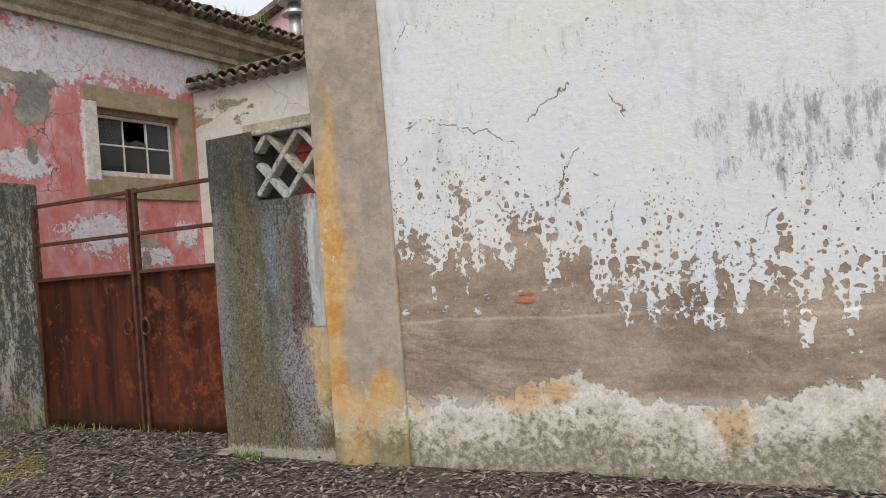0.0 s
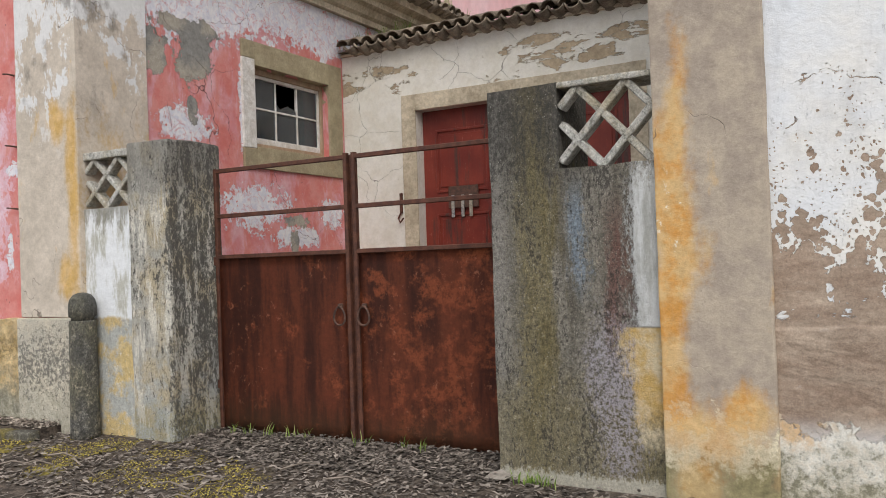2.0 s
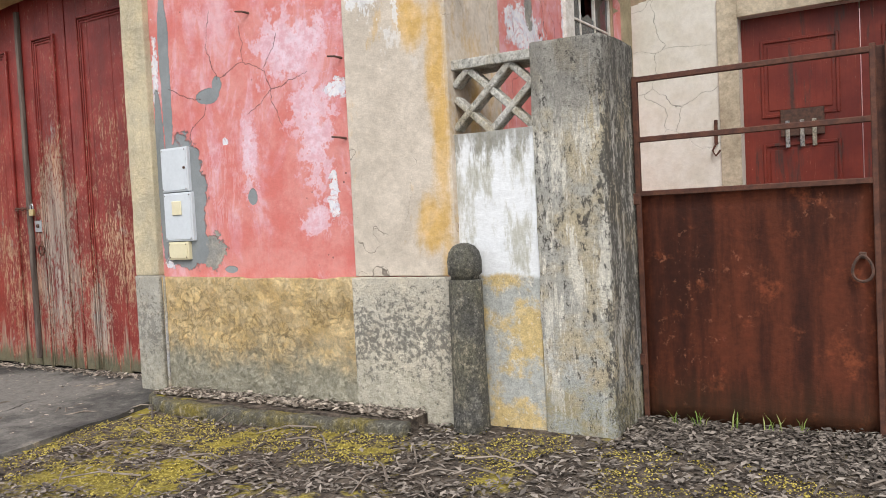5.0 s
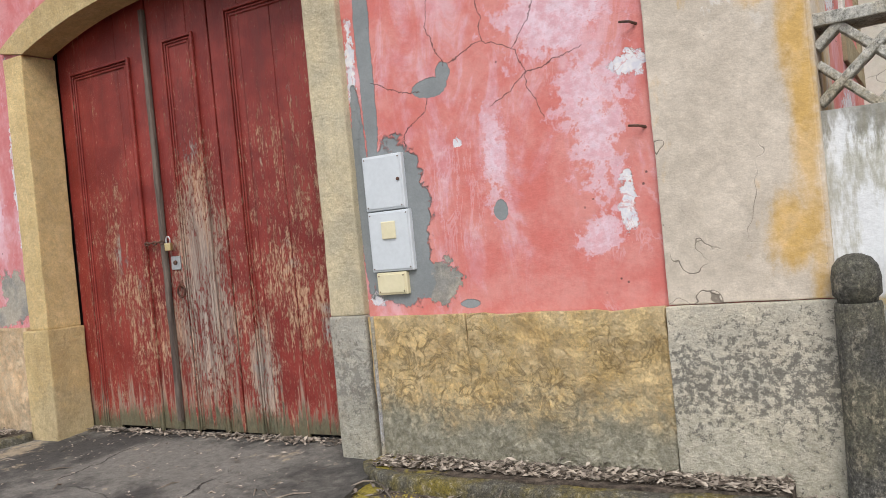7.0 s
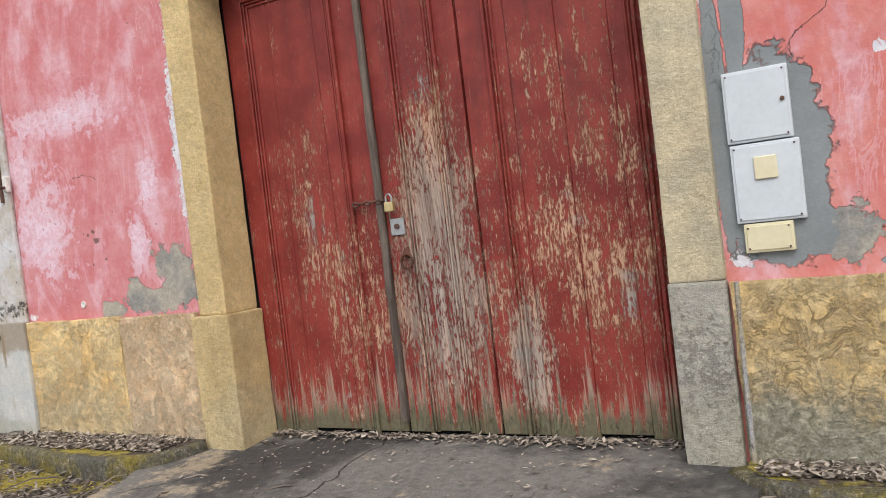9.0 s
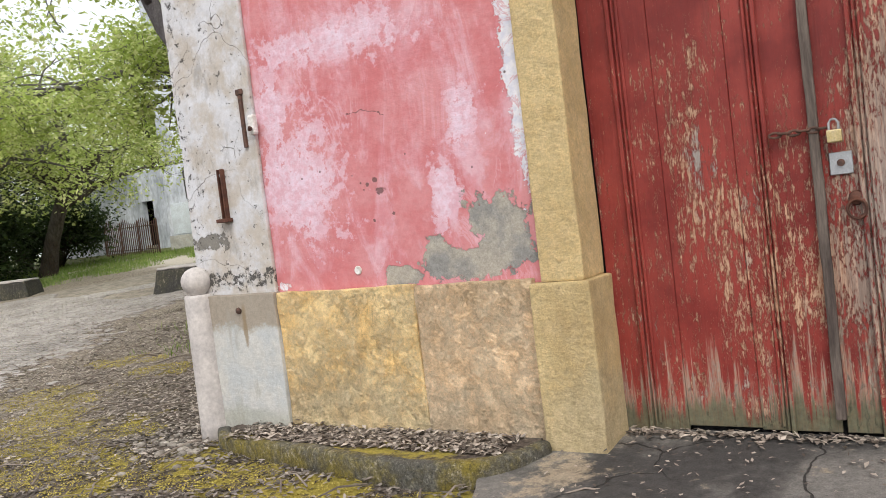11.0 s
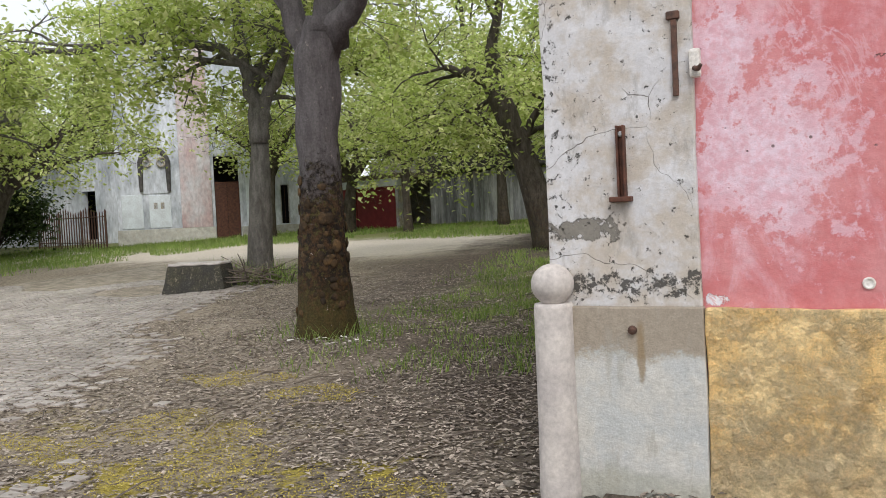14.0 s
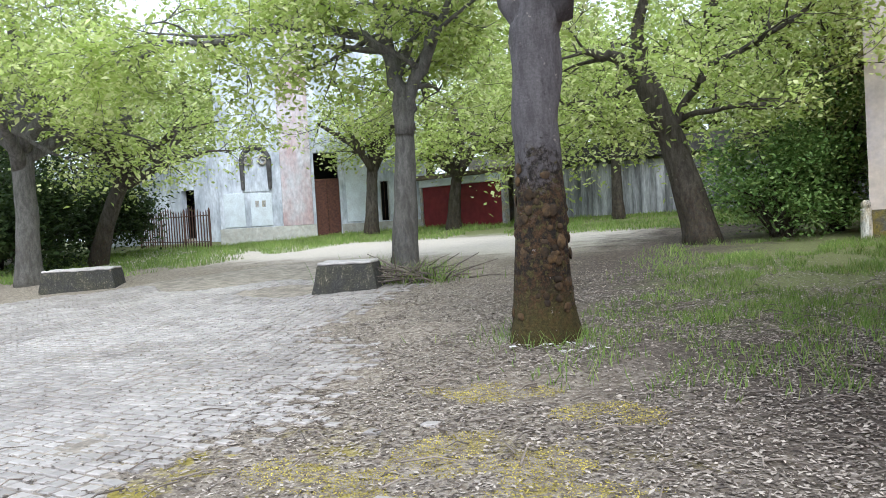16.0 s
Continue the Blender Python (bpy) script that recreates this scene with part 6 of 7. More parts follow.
part("cylinder", lathe([(0.017, 0), (0.017, 0.010), (0.006, 0.011)], 16), M["iron"], lockp).matrix_basis = pose(-12.35, 4.60, 1.64, 90)
pull = thing("ring_pull", (-12.30, 4.6, 1.41), "rusted iron ring pull", "handle")
part("boss", lathe([(0.035, 0), (0.03, 0.014), (0.012, 0.02)], 14), M["rust_bar"], pull).matrix_basis = pose(-12.30, 4.611, 1.47, 90)
part("ring", tube(bmesh.new(), [(-12.30 + 0.04 * math.sin(a), 4.585, 1.42 + 0.045 * math.cos(a)) for a in (2 * math.pi * k / 18 for k in range(19))], [0.008] * 19, 6), M["rust_bar"], pull)

iron_1 = thing("iron_strap", (-15.79, FACE - 0.04, 2.2), "flat rusted iron strap fixed to the corner", "strap")
part("bar", rough_block(-15.80, -15.775, FACE - 0.055, FACE - 0.036, 2.20, 2.54, 0.05, 0.002, 101, 0.003), M["iron"], iron_1)
part("head", block(-15.82, -15.76, FACE - 0.055, FACE - 0.036, 2.54, 2.58, 0.006), M["iron"], iron_1)
iron_2 = thing("iron_bracket", (-16.04, FACE - 0.04, 1.75), "rusted channel bracket fixed to the corner", "bracket")
for x0, x1, y0 in ((-16.065, -16.055, FACE - 0.075), (-16.035, -16.025, FACE - 0.075), (-16.055, -16.035, FACE - 0.05)):
    part("flange", block(x0, x1, y0, FACE - 0.036, 1.76, 2.09, 0.002), M["rust_bar"], iron_2)
part("foot", block(-16.10, -16.00, FACE - 0.10, FACE - 0.036, 1.735, 1.76, 0.004), M["rust_bar"], iron_2)
part("bolt", lathe([(0.014, 0), (0.014, 0.01), (0.008, 0.013)], 8), M["zinc"], iron_2).matrix_basis = pose(-16.045, FACE - 0.05, 2.05, 90)
knob = thing("insulator", (-15.70, FACE - 0.04, 2.3), "white ceramic insulator with a rusted pin", "insulator")
part("body", rough_block(-15.725, -15.675, FACE - 0.075, FACE - 0.03, 2.27, 2.40, 0.03, 0.006, 102, 0.015), M["sash"], knob)
part("pin", tube(bmesh.new(), [(-15.70, FACE - 0.07, 2.31), (-15.68, FACE - 0.11, 2.30), (-15.665, FACE - 0.12, 2.315)], [0.012, 0.012, 0.008], 8), M["iron"], knob)
disc = tagged(part("wall_disc", lathe([(0.026, 0), (0.026, 0.008), (0.020, 0.011), (0.011, 0.008)], 18), M["sash"], None, "small white ring fitting on the pink wall"), category="fitting")
disc.matrix_basis = pose(-15.035, FACE - 0.001, 1.34, 90)
stud = tagged(part("stud", lathe([(0.022, 0), (0.020, 0.012), (0.008, 0.018)], 12), M["iron"], None, "dark iron stud in the plinth"), category="stud")
stud.matrix_basis = pose(-16.02, FACE - 0.078, 1.14, 90)
for i, (x, z) in enumerate(((-9.35, 3.02), (-8.56, 2.60), (-8.57, 3.2), (-8.56, 2.08))):
    nail = tagged(part("nail", tube(bmesh.new(), [(x, FACE, z), (x - 0.02, FACE - 0.05, z + 0.006), (x - 0.07, FACE - 0.06, z + 0.012)], [0.008, 0.007, 0.006], 6), M["iron"], None, "bent rusted nail in the wall"), category="nail", group="wall nails")

# hanging rusted wire and hook on the courtyard wall
hook = thing("iron_hook", (-7.0, COURT, 2.0), "rusted iron hook strap on the courtyard wall", "hook")
part("strap", rough_block(-7.035, -7.005, COURT - 0.03, COURT - 0.002, 2.08, 2.30, 0.05, 0.003, 103, 0.004), M["rust_bar"], hook)
part("hook", tube(bmesh.new(), [(-7.02, COURT - 0.03, 2.08), (-7.05, COURT - 0.04, 2.02), (-7.02, COURT - 0.05, 1.97), (-6.98, COURT - 0.04, 2.02)], [0.01] * 4, 6), M["rust_bar"], hook)

# ---- trees ----
def grow(bm, rng, start, way, length, radius, depth, twigs, droop=0.0):
    """A limb that wanders, tapers and forks; twig points are kept for leaves."""
    n = 4
    p, d = Vector(start), Vector(way).normalized()
    pts, rad = [p.copy()], [radius]
    for i in range(n):
        d = (d + Vector((rng.gauss(0, 0.22), rng.gauss(0, 0.22), rng.gauss(0.03 - droop, 0.16)))).normalized()
        p = p + d * (length / n)
        pts.append(p.copy())
        rad.append(max(0.006, radius * (1 - 0.62 * (i + 1) / n)))
    tube(bm, pts, rad, 7 if radius > 0.05 else 4)
    if depth <= 1:
        twigs.extend(pts[1:])
    if depth == 0:
        return
    for k in range(3 if depth > 1 else 4):
        i = rng.choice((2, 3, 4)) if k else 4
        side = Vector((rng.gauss(0, 1), rng.gauss(0, 1), rng.gauss(0.12 - droop, 0.5))).normalized()
        grow(bm, rng, pts[i], d * 0.7 + side * 0.8, length * rng.uniform(0.55, 0.8), rad[i] * 0.72, depth - 1, twigs, droop)


def leaves_on(seed, twigs, count, spread, size, material, name="crown"):
    r = np.random.default_rng(seed)
    tw = np.array([tuple(t) for t in twigs])
    clump = r.gamma(0.7, 1.0, len(tw))
    pick = tw[r.choice(len(tw), count, p=clump / clump.sum())]
    c = pick + r.normal(0, spread, (count, 3)) * np.array([1, 1, 0.75])
    v, f = flecks(r, c, size, 0.45, 0.35, 0.2)
    return flat_mesh(name, v, f, material)


def tree(seed, trunk, radii, limbs, leaf_count, bark, label, leaf_mat="leaf", reach=1.7, depth=2, droop=0.03, flare=1.35, leaf_size=(0.12, 0.07), spread=0.22, bare_limb=2, cushions=0):
    """trunk: points; limbs: (points, first radius) of the main limbs, each of which forks on."""
    rng = random.Random(seed)
    t = thing("tree", trunk[0], label, "tree")
    bm, twigs = bmesh.new(), []
    # finer points along the trunk, wider at the root
    pts, rad = [], []
    for (a, b), (ra, rb) in zip(zip(trunk, trunk[1:]), zip(radii, radii[1:])):
        for k in range(8):
            f = k / 8
            pts.append(Vector(a).lerp(Vector(b), f) + Vector((noise.noise(Vector((seed, len(pts) * 0.3, 0))), noise.noise(Vector((0, seed, len(pts) * 0.3))), 0)) * 0.03)
            rad.append(ra + (rb - ra) * f)
    pts.append(Vector(trunk[-1]))
    rad.append(radii[-1])
    foot = pts[0].z
    rad = [r * (1 + (flare - 1) * math.exp(-(p.z - foot) / 0.28)) for r, p in zip(rad, pts)]
    pts[0] = pts[0] - Vector((0, 0, 0.15))
    tube(bm, pts, rad, 20, 0.16)
    part("trunk", bm, bark, t, "", True)
    for line, r0 in limbs:
        lb = bmesh.new()
        q = [Vector(p) for p in line]
        fine = []
        for a, b in zip(q, q[1:]):
            for k in range(3):
                fine.append(a.lerp(b, k / 3) + Vector((rng.gauss(0, 0.03), rng.gauss(0, 0.03), rng.gauss(0, 0.03))))
        fine.append(q[-1])
        m = len(fine) - 1
        rr = [r0 * (1 - 0.6 * i / m) for i in range(m + 1)]
        tube(lb, fine, rr, 10, 0.12)
        for i in range(min(bare_limb, m), m + 1):
            way = (fine[i] - fine[i - 1]).normalized()
            for _ in range(2 if i == m else 1):
                s = Vector((rng.gauss(0, 1), rng.gauss(0, 1), rng.gauss(0.15, 0.5))).normalized()
                grow(lb, rng, fine[i], way * 0.5 + s, reach * rng.uniform(0.6, 1.1), rr[i] * 0.55, depth, twigs, droop)
        part("limb", lb, bark, t, "", True)
    if cushions:
        cm = bmesh.new()
        for _ in range(cushions):
            i = rng.randrange(3, 15)
            a, size = rng.uniform(0, 2 * math.pi), rng.uniform(0.022, 0.060)
            c = pts[i] + Vector((math.cos(a) * rad[i], math.sin(a) * rad[i], rng.uniform(-0.06, 0.06)))
            bmesh.ops.create_icosphere(cm, subdivisions=2, radius=1, matrix=Matrix.Translation(c) @ Matrix.Rotation(a, 4, "Z") @ Matrix.Diagonal((size * 0.28, size, size * rng.uniform(0.6, 1.3), 1)))
        for v in cm.verts:
            v.co += Vector((noise.noise(v.co * 30), noise.noise(v.co * 30 + Vector((7, 0, 0))), noise.noise(v.co * 30 + Vector((0, 7, 0))))) * 0.014
        tagged(part("moss_crust", cm, M["moss_cushion"], t, "brown moss cushions on the bark", True), kind="stuff")
    if leaf_count:
        part("crown", leaves_on(seed, twigs, leaf_count, spread, leaf_size, M[leaf_mat]), None, t, "bright yellow-green spring leaves" if leaf_mat == "leaf" else "dark evergreen leaves")
    return t


def plain_tree(seed, x, y, height, r, leaf_count, bark, label, crown=3.0, leaf_mat="leaf", lean=(0, 0), size=(0.16, 0.10), spread=0.34):
    """A tree of which only the general habit shows."""
    rng = random.Random(seed)
    z = ground_z(x, y)
    topp = (x + lean[0], y + lean[1], z + height)
    limbs = []
    for k in range(5):
        a = 2 * math.pi * (k + rng.uniform(-0.3, 0.3)) / 5
        base = Vector(topp) - Vector((0, 0, rng.uniform(0, 0.5)))
        o = Vector((math.cos(a), math.sin(a), 0))
        up = rng.uniform(0.5, 1.3)
        limbs.append(([base, base + o * crown * 0.3 + Vector((0, 0, up * 0.8)), base + o * crown * 0.75 + Vector((0, 0, up * 1.5))], r * 0.6))
    limbs.append(([Vector(topp), Vector(topp) + Vector((0.2, 0.1, crown * 0.45)), Vector(topp) + Vector((0.1, -0.1, crown * 0.95))], r * 0.7))
    return tree(seed, [(x, y, z), (x + lean[0] * 0.4, y + lean[1] * 0.4, z + height * 0.5), topp], [r, r * 0.82, r * 0.78], limbs, leaf_count, bark, label, leaf_mat, crown * 0.42, 2, 0.02, 1.3, size, spread)


# the mossy tree nearest to the house corner
tree(201, [(-20.42, 8.32, 0.42), (-20.38, 8.3, 1.4), (-20.38, 8.3, 2.4), (-20.34, 8.3, 3.5), (-20.2, 8.3, 4.0)], [0.30, 0.27, 0.24, 0.25, 0.21],
     [([(-20.3, 8.3, 3.5), (-20.62, 8.25, 4.2), (-21.1, 8.1, 5.2), (-21.9, 8.0, 6.2)], 0.17),
      ([(-20.2, 8.3, 3.7), (-20.15, 8.4, 4.6), (-20.1, 8.6, 6.2)], 0.19),
      ([(-20.15, 8.3, 3.75), (-19.75, 8.2, 4.1), (-19.2, 8.0, 4.8), (-18.4, 7.8, 5.6)], 0.16)],
     13000, M["bark_a"], "tall grey tree, its lower trunk crusted with brown moss", reach=1.9, bare_limb=5, leaf_size=(0.095, 0.055), cushions=110)
# the forked tree beside the tapered block
tree(202, [(-25.30, 13.42, 0.70), (-25.15, 13.4, 2.4), (-25.05, 13.4, 4.0)], [0.25, 0.205, 0.15],
     [([(-25.08, 13.4, 3.35), (-25.12, 13.4, 4.1), (-25.31, 13.4, 4.9), (-25.65, 13.6, 5.82), (-25.8, 13.7, 7.2)], 0.19),
      ([(-25.3, 13.4, 4.9), (-26.03, 13.2, 5.27), (-27.28, 12.8, 5.58), (-28.6, 12.6, 5.45), (-29.7, 12.4, 5.53), (-31.0, 12.0, 5.3)], 0.11),
      ([(-25.06, 13.4, 3.45), (-24.98, 13.4, 3.95), (-24.67, 13.4, 4.5), (-24.3, 13.4, 5.1), (-23.97, 13.4, 5.6), (-23.6, 13.2, 6.6)], 0.14)],
     26000, M["bark_b"], "grey forked tree with a long level limb", reach=1.7, droop=0.06, bare_limb=4, leaf_size=(0.14, 0.075), spread=0.24)
# the leaning tree
tree(203, [(-20.93, 18.3, 0.95), (-21.43, 18.1, 3.12), (-21.8, 17.9, 4.21), (-22.1, 17.85, 4.9)], [0.36, 0.27, 0.25, 0.22],
     [([(-22.1, 17.85, 4.8), (-22.55, 17.7, 5.02), (-23.05, 17.6, 5.15)], 0.17),
      ([(-22.05, 17.85, 4.85), (-21.94, 17.8, 5.63), (-21.6, 17.7, 6.8)], 0.17),
      ([(-21.4, 18.1, 3.3), (-21.2, 18.0, 3.85), (-20.63, 17.9, 4.46), (-19.75, 17.9, 4.89), (-18.7, 17.6, 5.3)], 0.10),
      ([(-21.4, 18.1, 3.5), (-20.9, 18.0, 3.62), (-20.01, 17.9, 3.7), (-19.07, 17.9, 3.64)], 0.075),
      ([(-21.9, 17.9, 4.4), (-22.69, 17.8, 4.13), (-23.2, 17.8, 3.9), (-23.48, 17.8, 3.6)], 0.06)],
     11500, M["bark_c"], "leaning dark tree with a sawn-off limb", reach=1.5, droop=0.04, bare_limb=4, leaf_size=(0.14, 0.075), spread=0.24)

plain_tree(204, -36.5, 13.5, 3.4, 0.33, 9000, M["bark_b"], "grey pollarded tree at the road edge", 3.6)
plain_tree(205, -39.9, 18.1, 2.9, 0.30, 9000, M["bark_c"], "leaning tree before the iron fence", 3.4, lean=(1.4, 0.2))
plain_tree(206, -35.0, 26.6, 2.7, 0.26, 5000, M["bark_c"], "dark tree before the old lime wall", 2.6, lean=(0.2, 0))
plain_tree(207, -31.9, 27.4, 2.2, 0.26, 5000, M["bark_c"], "small dark tree before the red gate", 2.4, lean=(0.3, 0))
plain_tree(208, -25.8, 28.0, 3.2, 0.2, 6000, M["bark_c"], "slender tree before the board wall", 3.0)
plain_tree(209, -28.6, 26.0, 2.6, 0.16, 3500, M["bark_c"], "slender tree at the yard edge", 2.2)
plain_tree(210, -18.6, 21.5, 3.2, 0.2, 7000, M["bark_c"], "leafy tree behind the bush", 2.6, size=(0.14, 0.09))
for i, (x, y, h, c) in enumerate(((-31, 37, 5.5, 5.0), (-24, 36, 6, 5.2), (-17, 34, 6, 5.0), (-39, 38, 8, 5.5), (-49, 34, 6, 5.5), (-53, 24, 5, 5.5), (-47, 14, 4.5, 4.5), (-12, 30, 6, 5))):
    tagged(plain_tree(220 + i, x, y, h, 0.35, 9000, M["bark_c"], "tall leafy tree behind the walls", c, size=(0.26, 0.17), spread=0.55), group="trees behind the walls")


for i, (x, y, h, c) in enumerate(((-27.5, 33.5, 2.2, 4.2), (-22, 33.2, 2.0, 4.0), (-17.5, 31.5, 2.0, 3.8), (-33.5, 34.5, 3.0, 4.0), (-47.5, 29.5, 3.0, 4.2), (-52, 17, 2.5, 4.4))):
    tagged(plain_tree(240 + i, x, y, h, 0.2, 9000, M["bark_c"], "leafy undergrowth tree behind the walls", c, size=(0.22, 0.14), spread=0.5), group="undergrowth behind the walls")


def bush(seed, x, y, rx, ry, h, count, material, label, size, name="bush"):
    """Stems from one root and leaves in uneven clumps."""
    rng, r = random.Random(seed), np.random.default_rng(seed)
    z = ground_z(x, y)
    t = thing(name, (x, y, z), label, "bush")
    bm, tips = bmesh.new(), []
    for k in range(46):
        a, s = rng.uniform(0, 2 * math.pi), math.sqrt(rng.uniform(0.02, 1))
        e = Vector((x + rx * s * math.cos(a), y + ry * s * math.sin(a), z + h * (rng.uniform(0.25, 1.0) * math.sqrt(max(0.05, 1 - 0.75 * s * s)))))
        m = Vector((x, y, z)).lerp(e, 0.5) + Vector((0, 0, 0.15 * h))
        tube(bm, [Vector((x + rng.gauss(0, 0.1), y + rng.gauss(0, 0.1), z - 0.05)), m, e], [0.03, 0.02, 0.008], 4)
        tips += [e, e, m.lerp(e, 0.6)]
    part("branchwork", bm, M["bark_c"], t)
    part("foliage", leaves_on(seed, tips, count, 0.16 * (rx + h) / 2, size, material, "foliage"), None, t)
    return t


bush(301, -19.5, 18.9, 1.45, 1.2, 2.3, 15000, M["leaf_bush"], "rounded dense green bush by the lawn", (0.10, 0.06))
bush(302, -18.5, 19.8, 1.0, 1.0, 3.6, 7000, M["leaf_bush"], "tall dark shrub against the pink wing", (0.12, 0.07))
for i, (x, y, rx, h) in enumerate(((-43.5, 17.0, 2.2, 4.5), (-43.0, 20.6, 1.8, 3.4), (-47.5, 22.0, 2.6, 5.5), (-46.5, 18.0, 2.6, 5.5), (-45.5, 13.0, 2.6, 5.0), (-48.0, 9.5, 2.8, 5.0), (-40.8, 16.2, 1.5, 3.0), (-52, 13, 3.2, 6.5), (-54, 8, 3.2, 6.0), (-52, 20, 3.0, 6.5))):
    tagged(bush(310 + i, x, y, rx, rx, h, 9000, M["leaf_dark"], "dark overgrown evergreen hedge", (0.17, 0.10), "hedge"), group="evergreen hedge")

# ---- tapered blocks by the road ----
def tapered_block(x, y, r0, r1, h, turn, label):
    """A hewn block, narrower above, with a thin paler top layer."""
    t = thing("tapered_stone", (x, y, ground_z(x, y)), label, "stone block")
    for nm, z0, z1, mat_ in (("body", -0.1, h - 0.045, M["block_stone"]), ("top_crust", h - 0.045, h, M["bollard_pale"])):
        bm = rough_block(-r0, r0, -r0 * 0.8, r0 * 0.8, z0, z1, 0.11, 0.022, turn, 0.03)
        for v in bm.verts:
            k = 1 - (1 - r1 / r0) * max(0, v.co.z) / h
            v.co.x, v.co.y = v.co.x * k, v.co.y * k
        ob = part(nm, bm, mat_, t)
        ob.matrix_parent_inverse = Matrix()
        ob.matrix_basis = pose(0, 0, 0, 0, 0, turn)
    return t


tapered_block(-25.55, 12.05, 0.56, 0.46, 0.50, 24, "dark mossy tapered stone block beside the tree")
tapered_block(-33.4, 12.7, 0.80, 0.72, 0.46, 40, "low grey mossy stone block at the road edge")

# ---- far buildings ----
FAR = pose(-40.6, 24.4, 0, 0, 0, 42)
lime_house = thing("lime_house", (-37.5, 27, 1.3), "tall old house with blue-grey limewashed stained front", "house", kind="structure")


def far(name, x0, x1, y0, y1, z0, z1, mat_, label="", bevel=0.0, parent=None):
    return part(name, block(x0, x1, y0, y1, z0, z1, bevel, turn=FAR), mat_, parent or lime_house, label)


for x0, x1, z0, z1 in ((0, 3.72, 1.0, 12.4), (4.70, 6.34, 1.0, 12.4), (6.70, 8.3, 1.0, 12.4), (3.72, 4.70, 4.76, 12.4), (6.34, 6.70, 3.5, 12.4), (6.34, 6.70, 1.0, 1.9)):
    far("wall", x0, x1, 0, 0.45, z0, z1, M["far_wall"], "blue-grey limewash with damp stains")
far("wall", 0, 8.3, 6.0, 6.4, 1.0, 12.4, M["far_wall"])
far("wall", 0, 0.4, 0.45, 6.0, 1.0, 12.4, M["far_wall"])
# near-black sheet painting the shade inside the fanlight and narrow window
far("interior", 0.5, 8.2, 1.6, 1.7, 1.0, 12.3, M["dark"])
far("roof", -0.3, 8.6, -0.3, 6.7, 12.4, 12.7, M["roof"])
far("plinth", -0.04, 3.70, -0.05, -0.002, 1.0, 1.9, M["grey_plinth"], "", 0.01)
far("plinth", 4.72, 8.3, -0.05, -0.002, 1.0, 1.85, M["grey_plinth"], "", 0.01)
far("pilaster", 2.40, 3.60, -0.06, -0.002, 1.9, 12.3, M["far_pilaster"], "", 0.01)
for a, b, c, d in ((0.15, 0.95, 1.95, 3.28), (1.18, 2.00, 1.95, 3.24), (4.95, 6.10, 1.92, 4.85)):
    far("wall_panel", a, b, -0.035, -0.002, c, d, M["far_white"], "pale blue-white panel", 0.008)
far("letter_slot", 1.36, 1.50, -0.045, -0.036, 2.70, 2.95, M["far_grey"])
far("letter_slot", 1.62, 1.76, -0.045, -0.036, 2.70, 2.95, M["far_grey"])
# arched niche with a dark moulded head ending in scrolls
hood = [(1.45 + 0.52 * math.cos(a), 4.45 + 0.62 * math.sin(a)) for a in (math.pi * k / 14 for k in range(15))]
niche = [(0.97, 3.32), (1.93, 3.32)] + [(1.45 + 0.48 * math.cos(a), 4.45 + 0.56 * math.sin(a)) for a in (math.pi * k / 10 for k in range(11))]
part("niche", slab(bmesh.new(), [FAR @ Vector((x, -0.03, z)) for x, z in niche], FAR.to_3x3() @ Vector((0, 0.028, 0))), M["far_wall"], lime_house, "blue-grey arched niche")
line = [(1.97, 3.4), (1.97, 3.9)] + hood + [(0.93, 3.9), (0.93, 3.4)]
part("niche_hood", tube(bmesh.new(), [FAR @ Vector((x, -0.05, z)) for x, z in line], [0.07, 0.09] + [0.11] * 15 + [0.09, 0.07], 8), M["dark_roof"], lime_house, "dark moulded arch of the niche")
for s_ in (-1, 1):
    pts = [FAR @ Vector((1.45 + s_ * (0.30 + 0.24 * math.cos(a) * (1 - a / 11)), -0.09, 4.52 + 0.24 * math.sin(a) * (1 - a / 11))) for a in (i * 0.5 for i in range(18))]
    part("scroll", tube(bmesh.new(), pts, [0.05] * 18, 8), M["far_grey"], lime_house, "carved scroll on the niche")
d3 = thing("door_3", (-37.5, 27.2, 1.4), "rusty red half door under a dark open fanlight", "door", kind="structure")
for x0, x1 in ((3.73, 4.20), (4.21, 4.69)):
    far("door_leaf", x0, x1, 0.10, 0.15, 1.2, 3.62, M["rust_bar"], "", 0.005, d3)
far("transom", 3.73, 4.69, 0.08, 0.16, 3.62, 3.70, M["rust_bar"], "", 0.005, d3)
w2 = thing("window_2", (-35.8, 28.8, 2), "narrow dark barred window", "window", kind="structure")
far("frame", 6.34, 6.38, 0.05, 0.12, 1.9, 3.5, M["far_grey"], "", 0.0, w2)
far("frame", 6.66, 6.70, 0.05, 0.12, 1.9, 3.5, M["far_grey"], "", 0.0, w2)
far("bar", 6.51, 6.53, 0.07, 0.09, 1.9, 3.5, M["iron"], "", 0.0, w2)

